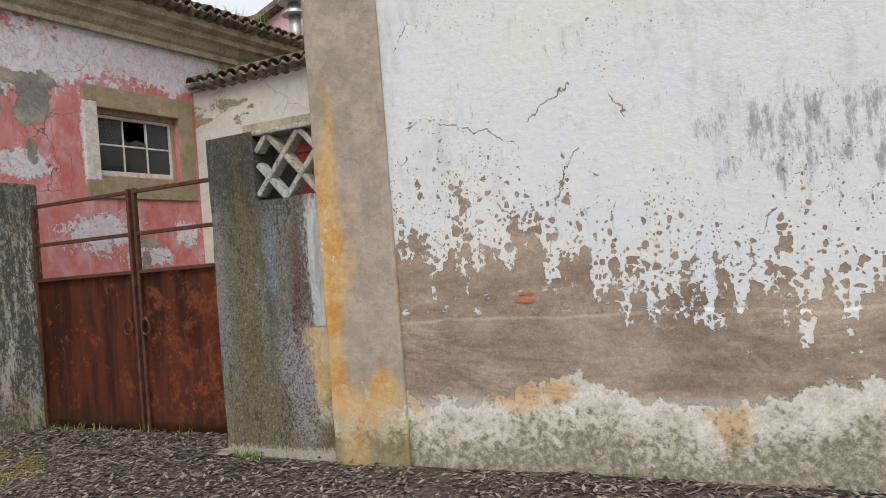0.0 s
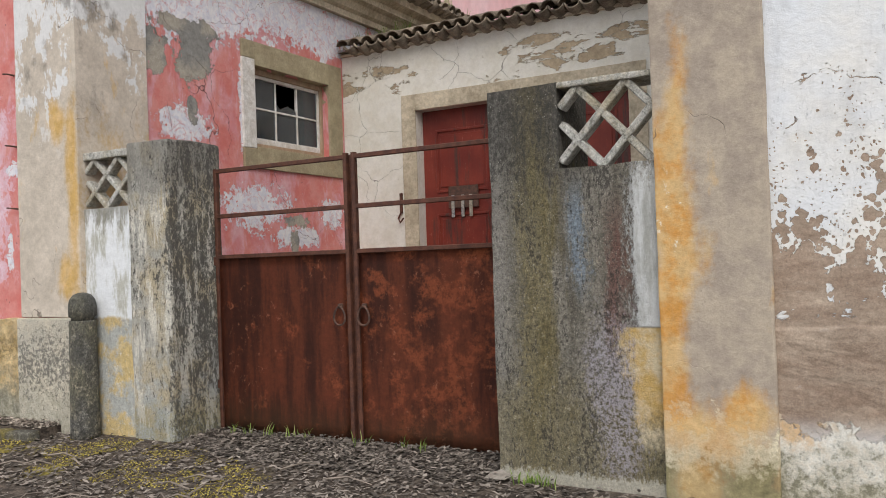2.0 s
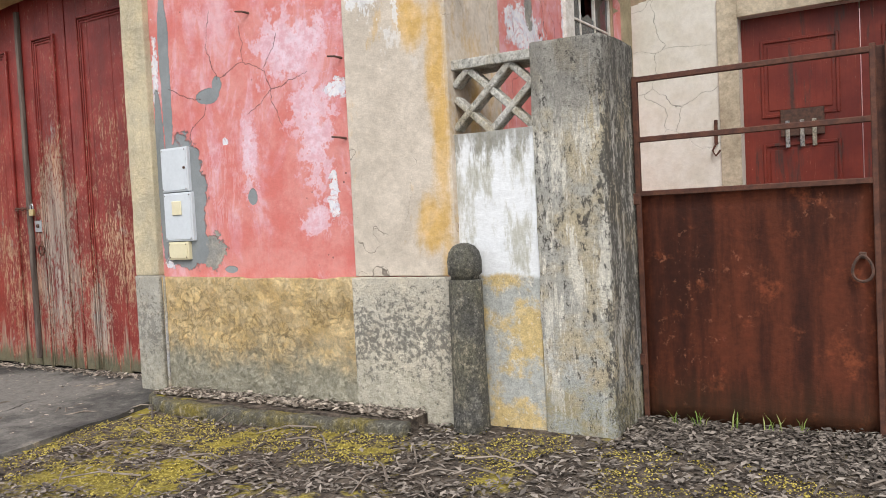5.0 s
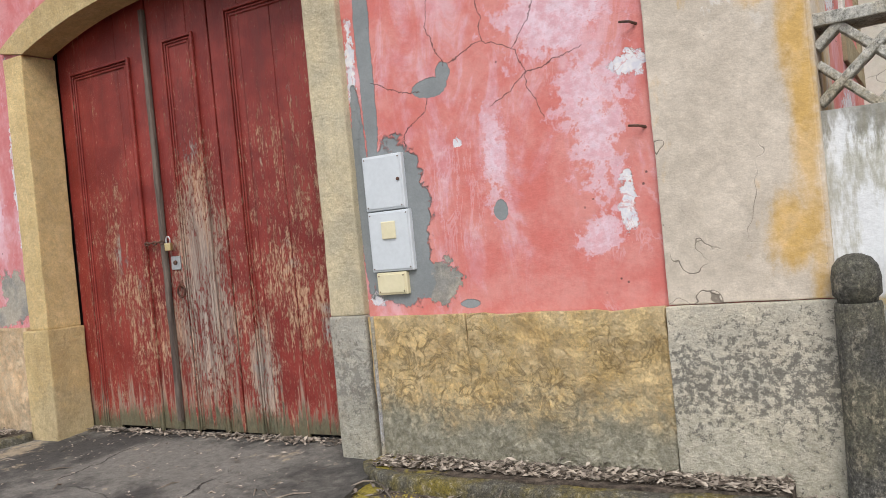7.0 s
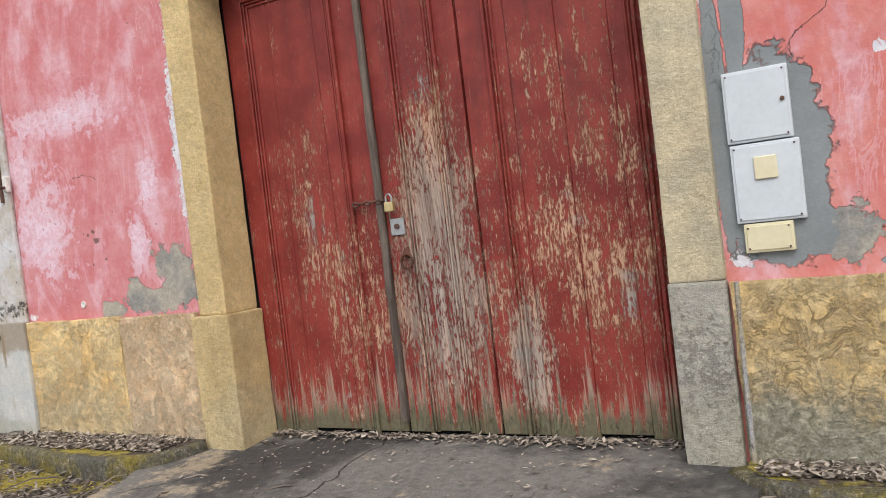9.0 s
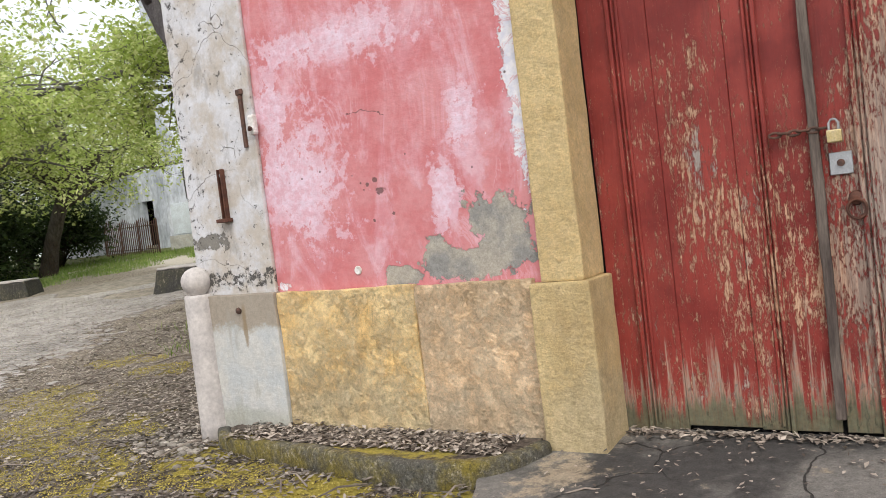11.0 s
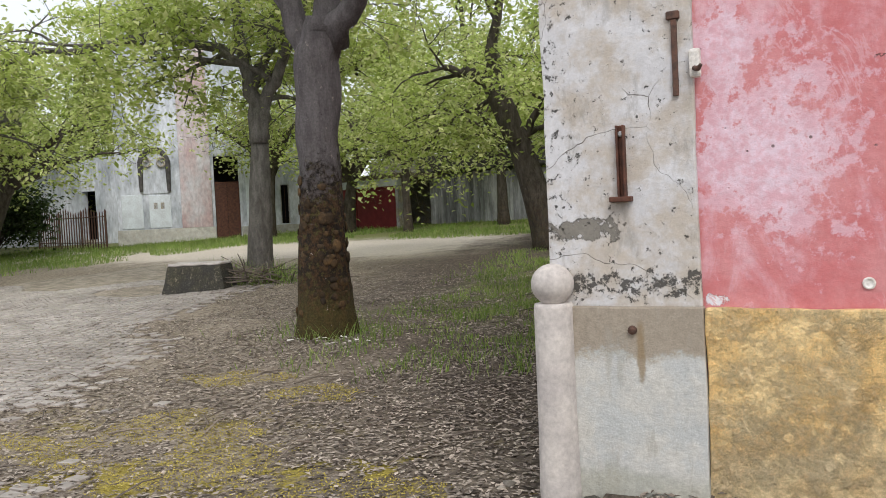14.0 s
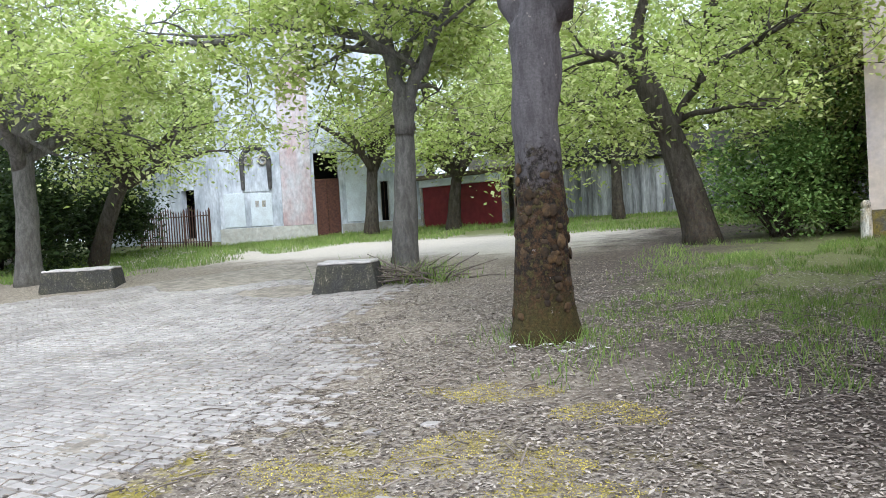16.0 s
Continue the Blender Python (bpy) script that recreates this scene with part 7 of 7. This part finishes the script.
# side wall with a dark doorway, behind the iron fence
back_wall = thing("back_wall", (-44, 27, 1.4), "white yard wall with a dark open doorway", "wall", kind="structure")
bm = bmesh.new()
for x0, x1, z0, z1 in ((-52, -45.45, 1.0, 5.2), (-44.65, -40.6, 1.0, 5.2), (-45.45, -44.65, 3.75, 5.2)):
    box(bm, x0, x1, 27.0, 27.3, z0, z1)
part("wall", bm, M["far_wall"], back_wall)
# added black sheets give the open doorway its darkness by colour
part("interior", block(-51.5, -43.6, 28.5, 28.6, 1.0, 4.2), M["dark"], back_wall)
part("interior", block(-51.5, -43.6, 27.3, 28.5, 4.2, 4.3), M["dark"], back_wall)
part("door_sill", block(-45.45, -44.65, 26.95, 27.3, 1.0, 1.6), M["far_grey"], back_wall)

fence = thing("iron_fence", (-42, 24, 1.2), "dark wrought-iron railing gate", "fence")
pa, pb = Vector((-46.0, 25.1, 0)), Vector((-40.2, 23.4, 0))
for i in range(28):
    p = pa.lerp(pb, i / 27)
    z = ground_z(p.x, p.y)
    big = i % 9 == 0
    hh = 1.55 + 0.1 * math.sin(i * 0.7)
    part("post" if big else "bar", tube(bmesh.new(), [(p.x, p.y, z - 0.1), (p.x, p.y, z + hh - 0.1), (p.x, p.y, z + hh)], [0.045 if big else 0.024] * 2 + [0.004], 6), M["iron"], fence)
for hz in (0.25, 1.25):
    part("rail", tube(bmesh.new(), [pa + Vector((0, -0.02, ground_z(pa.x, pa.y) + hz)), pb + Vector((0, -0.02, ground_z(pb.x, pb.y) + hz))], [0.02, 0.02], 6), M["iron"], fence)

red_shed = thing("gate_shed", (-32.3, 29.3, 1.5), "low shed with dark red double gates and white lintel", "shed", kind="structure")
RT = pose(-34.4, 29.5, 0, 0, 0, -14)
def shed(name, x0, x1, y0, y1, z0, z1, mat_, label="", bevel=0.0):
    return part(name, block(x0, x1, y0, y1, z0, z1, bevel, turn=RT), mat_, red_shed, label)
shed("gate_leaf", 0.02, 1.98, 0, 0.06, 1.3, 3.12, M["far_red"], "dark red sheet gate", 0.004)
shed("gate_leaf", 2.02, 4.15, 0, 0.06, 1.3, 3.12, M["far_red"], "dark red sheet gate", 0.004)
shed("lintel", -0.1, 4.3, -0.08, 0.2, 3.13, 3.42, M["far_white"], "", 0.01)
shed("post", -0.12, 0.0, -0.05, 0.2, 1.2, 3.125, M["far_grey"])
shed("post", 4.17, 4.32, -0.05, 0.2, 1.2, 3.125, M["far_grey"])
shed("roof", -0.3, 4.5, -0.2, 3.0, 3.43, 3.60, M["roof"])
shed("wall", -0.1, 4.3, 3.0, 3.2, 1.2, 4.4, M["far_grey"])

board_wall = thing("board_wall", (-24, 30.8, 1.5), "grey weathered board wall under a dark roof band", "wall", kind="structure")
r = random.Random(8)
x = -30.0
while x < -15.0:
    w = r.uniform(0.22, 0.34)
    part("board", block(x, x + w - 0.012, 30.7 + r.uniform(0, 0.03), 30.78, 1.3, 3.55 + r.uniform(-0.06, 0.05)), M["grey_board"], board_wall)
    x += w
part("roof", block(-30.4, -14.8, 30.4, 33.5, 3.66, 4.3, 0.02), M["dark_roof"], board_wall, "dark roof edge")

# the pink wing beyond the lawn
wing = thing("pink_wing", (-14, 19, 0.9), "further pink wing of the house with pale pilaster", "house", kind="structure")
part("wall", block(-17.75, -9.0, 18.0, 26.0, 0.6, 8.5), M["pink_wing"], wing)
part("pilaster", rough_block(-17.80, -16.98, 17.95, 17.998, 1.47, 8.5, 0.4, 0.008, 111, 0.01), M["wing_plaster"], wing)
part("plinth", rough_block(-17.83, -9.0, 17.93, 17.998, 0.6, 1.47, 0.4, 0.008, 112, 0.01), M["kerb"], wing)
part("roof", block(-18.0, -8.8, 17.7, 26.2, 8.5, 8.7), M["roof"], wing)
bollard(-17.86, 17.9, ground_z(0, 17.9), 1.50, 0.10, 0.09, M["pillar_pale"], "small stone bollard at the wing's corner")

# ---- loose ground cover ----
def stuff(name, mesh, label, category):
    return tagged(new(name, mesh), label, category, kind="stuff")


R = np.random.default_rng(77)


def scatter(count, x0, x1, y0, y1, keep=None, lift=0.012):
    p = np.stack([R.uniform(x0, x1, count), R.uniform(y0, y1, count), np.zeros(count)], 1)
    if keep is not None:
        p = p[keep(p)]
    lump = np.array([0.025 * noise.noise(Vector((a * 0.8, b * 0.8, 0))) + 0.012 * noise.noise(Vector((a * 2.7, b * 2.7, 3))) for a, b, _ in p])
    p[:, 2] = ground_zs(p) + lump + np.abs(R.normal(0, lift, len(p)))
    return p


def clumpy(p, scale, low, seed):
    f = np.array([noise.noise(Vector((a * scale, b * scale, seed))) for a, b, _ in p])
    return f > low


def road_right(y):
    return np.where(y < 4.0, -19.9 + (4.0 - y) * 0.9, -19.9 - (y - 4.0) * 0.55)


def road_left(y):
    return np.where(y < 10.5, -33.0 - (10.5 - y) * 0.25, -33.0 + (y - 10.5) * 0.28)


def off_slab(p):
    return ~((p[:, 0] > -13.95) & (p[:, 0] < -10.3) & (p[:, 1] > 2.1))


MOSS = [(-7.0, 3.95, 1.3, 0.28), (-8.8, 3.75, 1.5, 0.30), (-10.2, 3.5, 0.9, 0.4), (-6.0, 3.6, 0.7, 0.25), (-9.5, 3.0, 1.2, 0.3), (-15.9, 3.65, 1.3, 0.25), (-16.9, 3.5, 0.9, 0.45), (-17.6, 3.9, 0.8, 0.45), (-18.7, 4.3, 0.9, 0.5), (-19.3, 4.9, 0.8, 0.45), (-18.2, 3.3, 1.0, 0.35), (-20.0, 4.2, 0.7, 0.5), (-19.0, 5.9, 0.5, 0.3), (-20.1, 6.3, 0.6, 0.3)]


def mossy(p, grow_by=0.0):
    """Where moss lies: ragged pads."""
    hit = np.full(len(p), 9.0)
    for x, y, rx, ry in MOSS:
        hit = np.minimum(hit, ((p[:, 0] - x) / rx) ** 2 + ((p[:, 1] - y) / ry) ** 2)
    rag = np.array([noise.noise(Vector((a * 2.4, b * 2.4, 71))) + 0.6 * noise.noise(Vector((a * 7, b * 7, 72))) for a, b, _ in p])
    return hit + rag * 1.6 + R.uniform(0, 0.55, len(p)) < 0.85 + grow_by


def mulch_keep(p):
    return off_slab(p) & (clumpy(p, 0.9, -0.18, 5) | (R.uniform(0, 1, len(p)) < 0.25)) & (~mossy(p) | (R.uniform(0, 1, len(p)) < 0.10))


near = scatter(62000, -18.5, 2.5, 2.3, 4.33, mulch_keep)
gate_front = scatter(9000, -6.8, -4.2, 4.2, 4.9)
v, f = flecks(R, np.concatenate([near, gate_front]), (0.048, 0.019), 0.5, 0.78, 0.12)
stuff("bark_mulch", flat_mesh("bark_mulch", v, f, M["mulch"]), "grey-brown bark chips and dry leaves", "mulch")


def wood_keep(p):
    d = p[:, 0] - road_right(p[:, 1])
    thin = np.clip((d + 4.4) / 5.2, 0.03, 1) ** 1.6 * np.clip((14.5 - p[:, 1]) / 4.0, 0.08, 1)
    return (R.uniform(0, 1, len(p)) < thin) & (clumpy(p, 0.7, -0.3, 9) | (R.uniform(0, 1, len(p)) < 0.3)) & (~mossy(p) | (R.uniform(0, 1, len(p)) < 0.12))


wood = scatter(230000, -28.0, -16.2, 3.4, 15.5, wood_keep)
v, f = flecks(R, wood, (0.042, 0.020), 0.6, 0.86, 0.14)
stuff("leaf_litter", flat_mesh("leaf_litter", v, f, M["chip"]), "dry brown leaf litter under the trees", "leaf litter")

pads = scatter(330000, -21.2, -5.2, 2.5, 6.8, lambda p: mossy(p) & off_slab(p), 0.004)
pads[:, 2] += 0.008
v, f = flecks(R, pads, (0.013, 0.010), 0.5, 0.6, 0.25)
stuff("moss_pads", flat_mesh("moss_pads", v, f, M["moss"]), "yellow-green moss pads on the ground", "moss")

beds = []
for x0, x1, y0, y1, z in ((-16.0, -14.0, 3.96, 4.3, 0.36), (-10.3, -8.0, 4.08, 4.29, 0.34)):
    c = np.stack([R.uniform(x0, x1, 2200), R.uniform(y0, y1, 2200), z + np.abs(R.normal(0, 0.012, 2200))], 1)
    beds.append(c)
v, f = flecks(R, np.concatenate(beds), (0.05, 0.02), 0.5, 0.75, 0.12)
stuff("bed_litter", flat_mesh("bed_litter", v, f, M["chip"]), "dry leaves heaped in the kerbed beds", "leaf litter")
drift = np.stack([R.uniform(-13.5, -10.65, 900), 4.58 - np.abs(R.normal(0, 0.06, 900)), np.full(900, 0.335) + np.abs(R.normal(0, 0.01, 900))], 1)
v, f = flecks(R, drift, (0.05, 0.02), 0.5, 0.75, 0.12)
stuff("door_litter", flat_mesh("door_litter", v, f, M["chip"]), "dry leaves along the foot of the door", "leaf litter")


slab_bits = np.stack([R.uniform(-13.8, -10.5, 420), 4.5 - np.abs(R.normal(0, 0.75, 420)), np.zeros(420)], 1)
slab_bits = slab_bits[slab_bits[:, 1] > 2.3]
slab_bits[:, 2] = ground_zs(slab_bits) + 0.055 + 0.02 * (slab_bits[:, 1] - 3.4)
v, f = flecks(R, slab_bits, (0.035, 0.015), 0.5, 0.85, 0.12)
stuff("slab_litter", flat_mesh("slab_litter", v, f, M["chip"]), "scattered bark bits on the door slab", "leaf litter")


def blades(points, height, width, material, name):
    n = len(points)
    a = R.uniform(0, 2 * np.pi, n)
    h = height * R.uniform(0.4, 1.2, n) * np.array([1 + 0.9 * noise.noise(Vector((a0 * 1.1, b0 * 1.1, 33))) for a0, b0, _ in points])
    side = np.stack([np.cos(a), np.sin(a), np.zeros(n)], 1) * (width / 2)
    lean = np.stack([R.normal(0, 0.35, n), R.normal(0, 0.35, n), np.ones(n)], 1) * h[:, None]
    v = np.stack([points - side, points + side, points + side * 0.6 + lean * 0.6, points - side * 0.6 + lean * 0.6, points + lean * np.array([1.25, 1.25, 1.0])], 1).reshape(-1, 3)
    b = np.arange(n)[:, None] * 5
    f = np.concatenate([b + [0, 1, 2], b + [0, 2, 3], b + [3, 2, 4]])
    return flat_mesh(name, v, f, material)


def lawn_keep(p):
    edge = -19.6 - 0.12 * (p[:, 1] - 10)
    k = np.clip((p[:, 0] - edge + 1.5) / 2.5, 0, 1) * np.clip((p[:, 1] - 5.6) / 4.0, 0.0, 1)
    return (R.uniform(0, 1, len(p)) < k) & clumpy(p, 0.45, -0.10, 21) & (clumpy(p, 1.7, 0.0, 22) | clumpy(p, 4.0, 0.15, 23))


stuff("lawn_grass", blades(scatter(90000, -22.5, -13.5, 6.0, 18.0, lawn_keep, 0.003), 0.10, 0.011, M["grass"], "lawn_grass"), "uneven spring grass by the house", "grass")
stuff("yard_grass", blades(scatter(26000, -40.0, -15.0, 22.5, 30.0, lambda p: clumpy(p, 0.5, -0.25, 31), 0.003), 0.13, 0.02, M["grass"], "yard_grass"), "grass along the foot of the far walls", "grass")
stuff("verge_grass", blades(scatter(22000, -46.0, -33.0, 13.5, 24.0, lambda p: clumpy(p, 0.5, -0.3, 41) & (p[:, 1] > 11.5 + 0.0 * p[:, 0]) & (p[:, 0] + 33.0 < -(22.5 - p[:, 1]) * 0.2), 0.003), 0.15, 0.02, M["grass"], "verge_grass"), "grass verge before the iron fence", "grass")

shoots = np.stack([-25.1 + R.normal(0, 0.6, 700), 13.0 + R.normal(0, 0.3, 700), np.full(700, 0.69)], 1)
stuff("shoots", blades(shoots, 0.42, 0.014, M["grass"], "shoots"), "green shoots round the forked tree's foot", "weeds")
skirt = np.stack([-20.4 + R.normal(0, 0.45, 260), 8.3 + R.normal(0, 0.3, 260), np.full(260, 0.45)], 1)
stuff("skirt_grass", blades(skirt, 0.20, 0.010, M["grass"], "skirt_grass"), "thin weeds round the mossy trunk's foot", "weeds")

# twigs: a brush pile at the forked tree, and strays on the litter
def twig_mesh(spots, thick=0.007):
    bm = bmesh.new()
    for x, y, z, length, lift in spots:
        a = R.uniform(0, 2 * np.pi)
        d = Vector((math.cos(a), math.sin(a), lift))
        b = Vector((x, y, z))
        tube(bm, [b, b + d * length * 0.5 + Vector((0, 0, 0.03)), b + d * length], [thick, thick * 0.8, thick * 0.4], 4)
    return bm


spots = [(-25.0 + R.normal(0, 0.45), 12.95 + R.normal(0, 0.25), 0.70 + abs(R.normal(0, 0.08)), R.uniform(0.4, 1.0), R.uniform(-0.05, 0.5)) for _ in range(150)]
tagged(part("brush_pile", twig_mesh(spots, 0.015), M["twig"], None, "heap of dry cut twigs at the tree's foot"), category="brush pile", kind="stuff")
spots = [(x, y, ground_z(x, y) + 0.02, R.uniform(0.12, 0.45), 0.02) for x, y in zip(R.uniform(-23, -5, 160), R.uniform(2.6, 4.1, 160))]
spots += [(x, y, ground_z(x, y) + 0.02, R.uniform(0.15, 0.5), 0.03) for x, y in zip(R.uniform(-22, -17, 160), R.uniform(4, 12, 160))]
tagged(part("fallen_twigs", twig_mesh(spots), M["twig"], None, "dry twigs strewn on the ground"), category="twigs", kind="stuff")

# pebbles at the corner
pm = bmesh.new()
for _ in range(70):
    x, y = -16.6 + R.normal(0, 0.28), 4.02 + R.normal(0, 0.22)
    s = R.uniform(0.015, 0.038)
    made = bmesh.ops.create_icosphere(pm, subdivisions=1, radius=1, matrix=Matrix.Translation((x, y, ground_z(x, y) + s * 0.3)) @ Matrix.Rotation(R.uniform(0, 3), 4, "Z") @ Matrix.Diagonal((s * 1.3, s, s * 0.6, 1)))
tagged(part("pebbles", pm, M["pebble"], None, "rounded pale pebbles at the house corner", True), category="pebbles", kind="stuff")

# small white paper scraps strewn round the mossy trunk
scraps = np.stack([-20.05 + R.normal(0, 0.28, 26), 7.85 + R.normal(0, 0.16, 26), np.full(26, 0.475)], 1)
v, f = flecks(R, scraps, (0.09, 0.05), 0.6, 0.9, 0.12)
stuff("pale_scraps", flat_mesh("pale_scraps", v, f, M["sash"]), "white paper scraps at the mossy trunk's foot", "litter")
leaf_bm = bmesh.new()
slab(leaf_bm, [(-4.27, 4.28, 0.275), (-4.20, 4.24, 0.29), (-4.13, 4.26, 0.285), (-4.10, 4.31, 0.30), (-4.17, 4.33, 0.32), (-4.25, 4.33, 0.30)], (0, 0, 0.004))
tagged(part("dry_leaf", leaf_bm, M["pebble"], None, "large curled dry leaf beside the gate pillar"), category="leaf")

# ---- cobbled road ----
road = thing("road", (-24, 5, 0.3), "worn grey limestone cobbled road", "road", kind="structure")
base_v = []
ys = np.arange(-14.0, 17.0, 0.5)
left, right = road_left(ys), road_right(ys) - 0.9 + np.array([0.9 * noise.noise(Vector((0, y * 0.9, 60))) for y in ys])
bm = bmesh.new()
prev = None
for y, a, b in zip(ys, left, right):
    row = [bm.verts.new((a + (b - a) * k / 24, y, ground_z(0, y) + (0.006 if 0 < k < 24 else -0.06) + 0.025 * noise.noise(Vector(((a + (b - a) * k / 24) * 0.8, y * 0.8, 0))) + 0.012 * noise.noise(Vector(((a + (b - a) * k / 24) * 2.7, y * 2.7, 3))))) for k in range(25)]
    if prev:
        for k in range(24):
            bm.faces.new((prev[k], prev[k + 1], row[k + 1], row[k]))
    prev = row
part("road_bed", bm, M["road_bed"], road, "sandy joints between the stones", True)

PITCH = 0.115
cells = []
for j, y in enumerate(np.arange(-6.0, 14.5, PITCH)):
    for x in np.arange(float(road_left(np.array(y))), float(road_right(np.array(y))) + 0.6, PITCH * 1.15):
        xx, yy = x + (j % 2) * PITCH * 0.55 + R.normal(0, 0.007), y + R.normal(0, 0.006) + 0.04 * math.sin(x * 0.9)
        sunk = noise.noise(Vector((xx * 0.5, yy * 0.5, 50)))
        d = float(road_right(np.array(yy))) - xx
        if d < 2.2 and sunk + R.normal(0, 0.12) + d * 0.45 < 0.25:
            continue
        if yy > 8.5 and sunk < (yy - 12.2) * 0.25:
            continue
        cells.append((xx, yy, sunk))


def stone_shape(hx, hy, top, r):
    """Eight corners of a sett whose top is a little smaller than its foot."""
    k = 0.80
    j = [r.uniform(-0.006, 0.006) for _ in range(8)] + [r.uniform(-0.002, 0.002) for _ in range(4)]
    low = [(-hx, -hy, -0.03), (hx, -hy, -0.03), (hx, hy, -0.03), (-hx, hy, -0.03)]
    mid_ = [(-hx * 0.97 + j[0], -hy * 0.97 + j[1], top * 0.55), (hx * 0.97 + j[2], -hy * 0.97 + j[3], top * 0.55), (hx * 0.97 + j[4], hy * 0.97 + j[5], top * 0.55), (-hx * 0.97 + j[6], hy * 0.97 + j[7], top * 0.55)]
    up = [(-hx * k + j[0], -hy * k + j[1], top + j[8]), (hx * k + j[2], -hy * k + j[3], top + j[9]), (hx * k + j[4], hy * k + j[5], top + j[10]), (-hx * k + j[6], hy * k + j[7], top + j[11])]
    return low + mid_ + up


SETT_FACES = [(8, 9, 10, 11)] + [(a, (a + 1) % 4, 4 + (a + 1) % 4, 4 + a) for a in range(4)] + [(4 + a, 4 + (a + 1) % 4, 8 + (a + 1) % 4, 8 + a) for a in range(4)]
rr = random.Random(9)
SETTS = []
for _ in range(8):
    me = bpy.data.meshes.new("cobble")
    me.from_pydata(stone_shape(0.060 + rr.uniform(-0.008, 0.006), 0.050 + rr.uniform(-0.006, 0.005), 0.013, rr), [], SETT_FACES)
    me.materials.append(M["cobble"])
    SETTS.append(me)
vs, fs, single = [], [], 0
for xx, yy, sunk in cells:
    z = ground_z(xx, yy) + 0.025 * noise.noise(Vector((xx * 0.8, yy * 0.8, 0))) + 0.012 * noise.noise(Vector((xx * 2.7, yy * 2.7, 3))) + 0.005 + 0.003 * sunk
    if single < 300 and -21.6 < xx < -19.4 and 2.2 < yy < 4.4:
        ob = part("cobble", rr.choice(SETTS), None, road)
        ob.matrix_basis = pose(xx, yy, z, rr.uniform(-1.5, 1.5), rr.uniform(-1.5, 1.5), rr.uniform(-5, 5))
        single += 1
    else:
        n0 = len(vs)
        vs += [(xx + a, yy + b, z + c) for a, b, c in stone_shape(0.060 + rr.uniform(-0.008, 0.006), 0.050 + rr.uniform(-0.006, 0.005), 0.013, rr)]
        fs += [tuple(n0 + i for i in q) for q in SETT_FACES]
me = bpy.data.meshes.new("cobbles")
me.from_pydata(vs, [], fs)
me.materials.append(M["cobble"])
tagged(part("cobbles", me, None, road), kind="stuff")
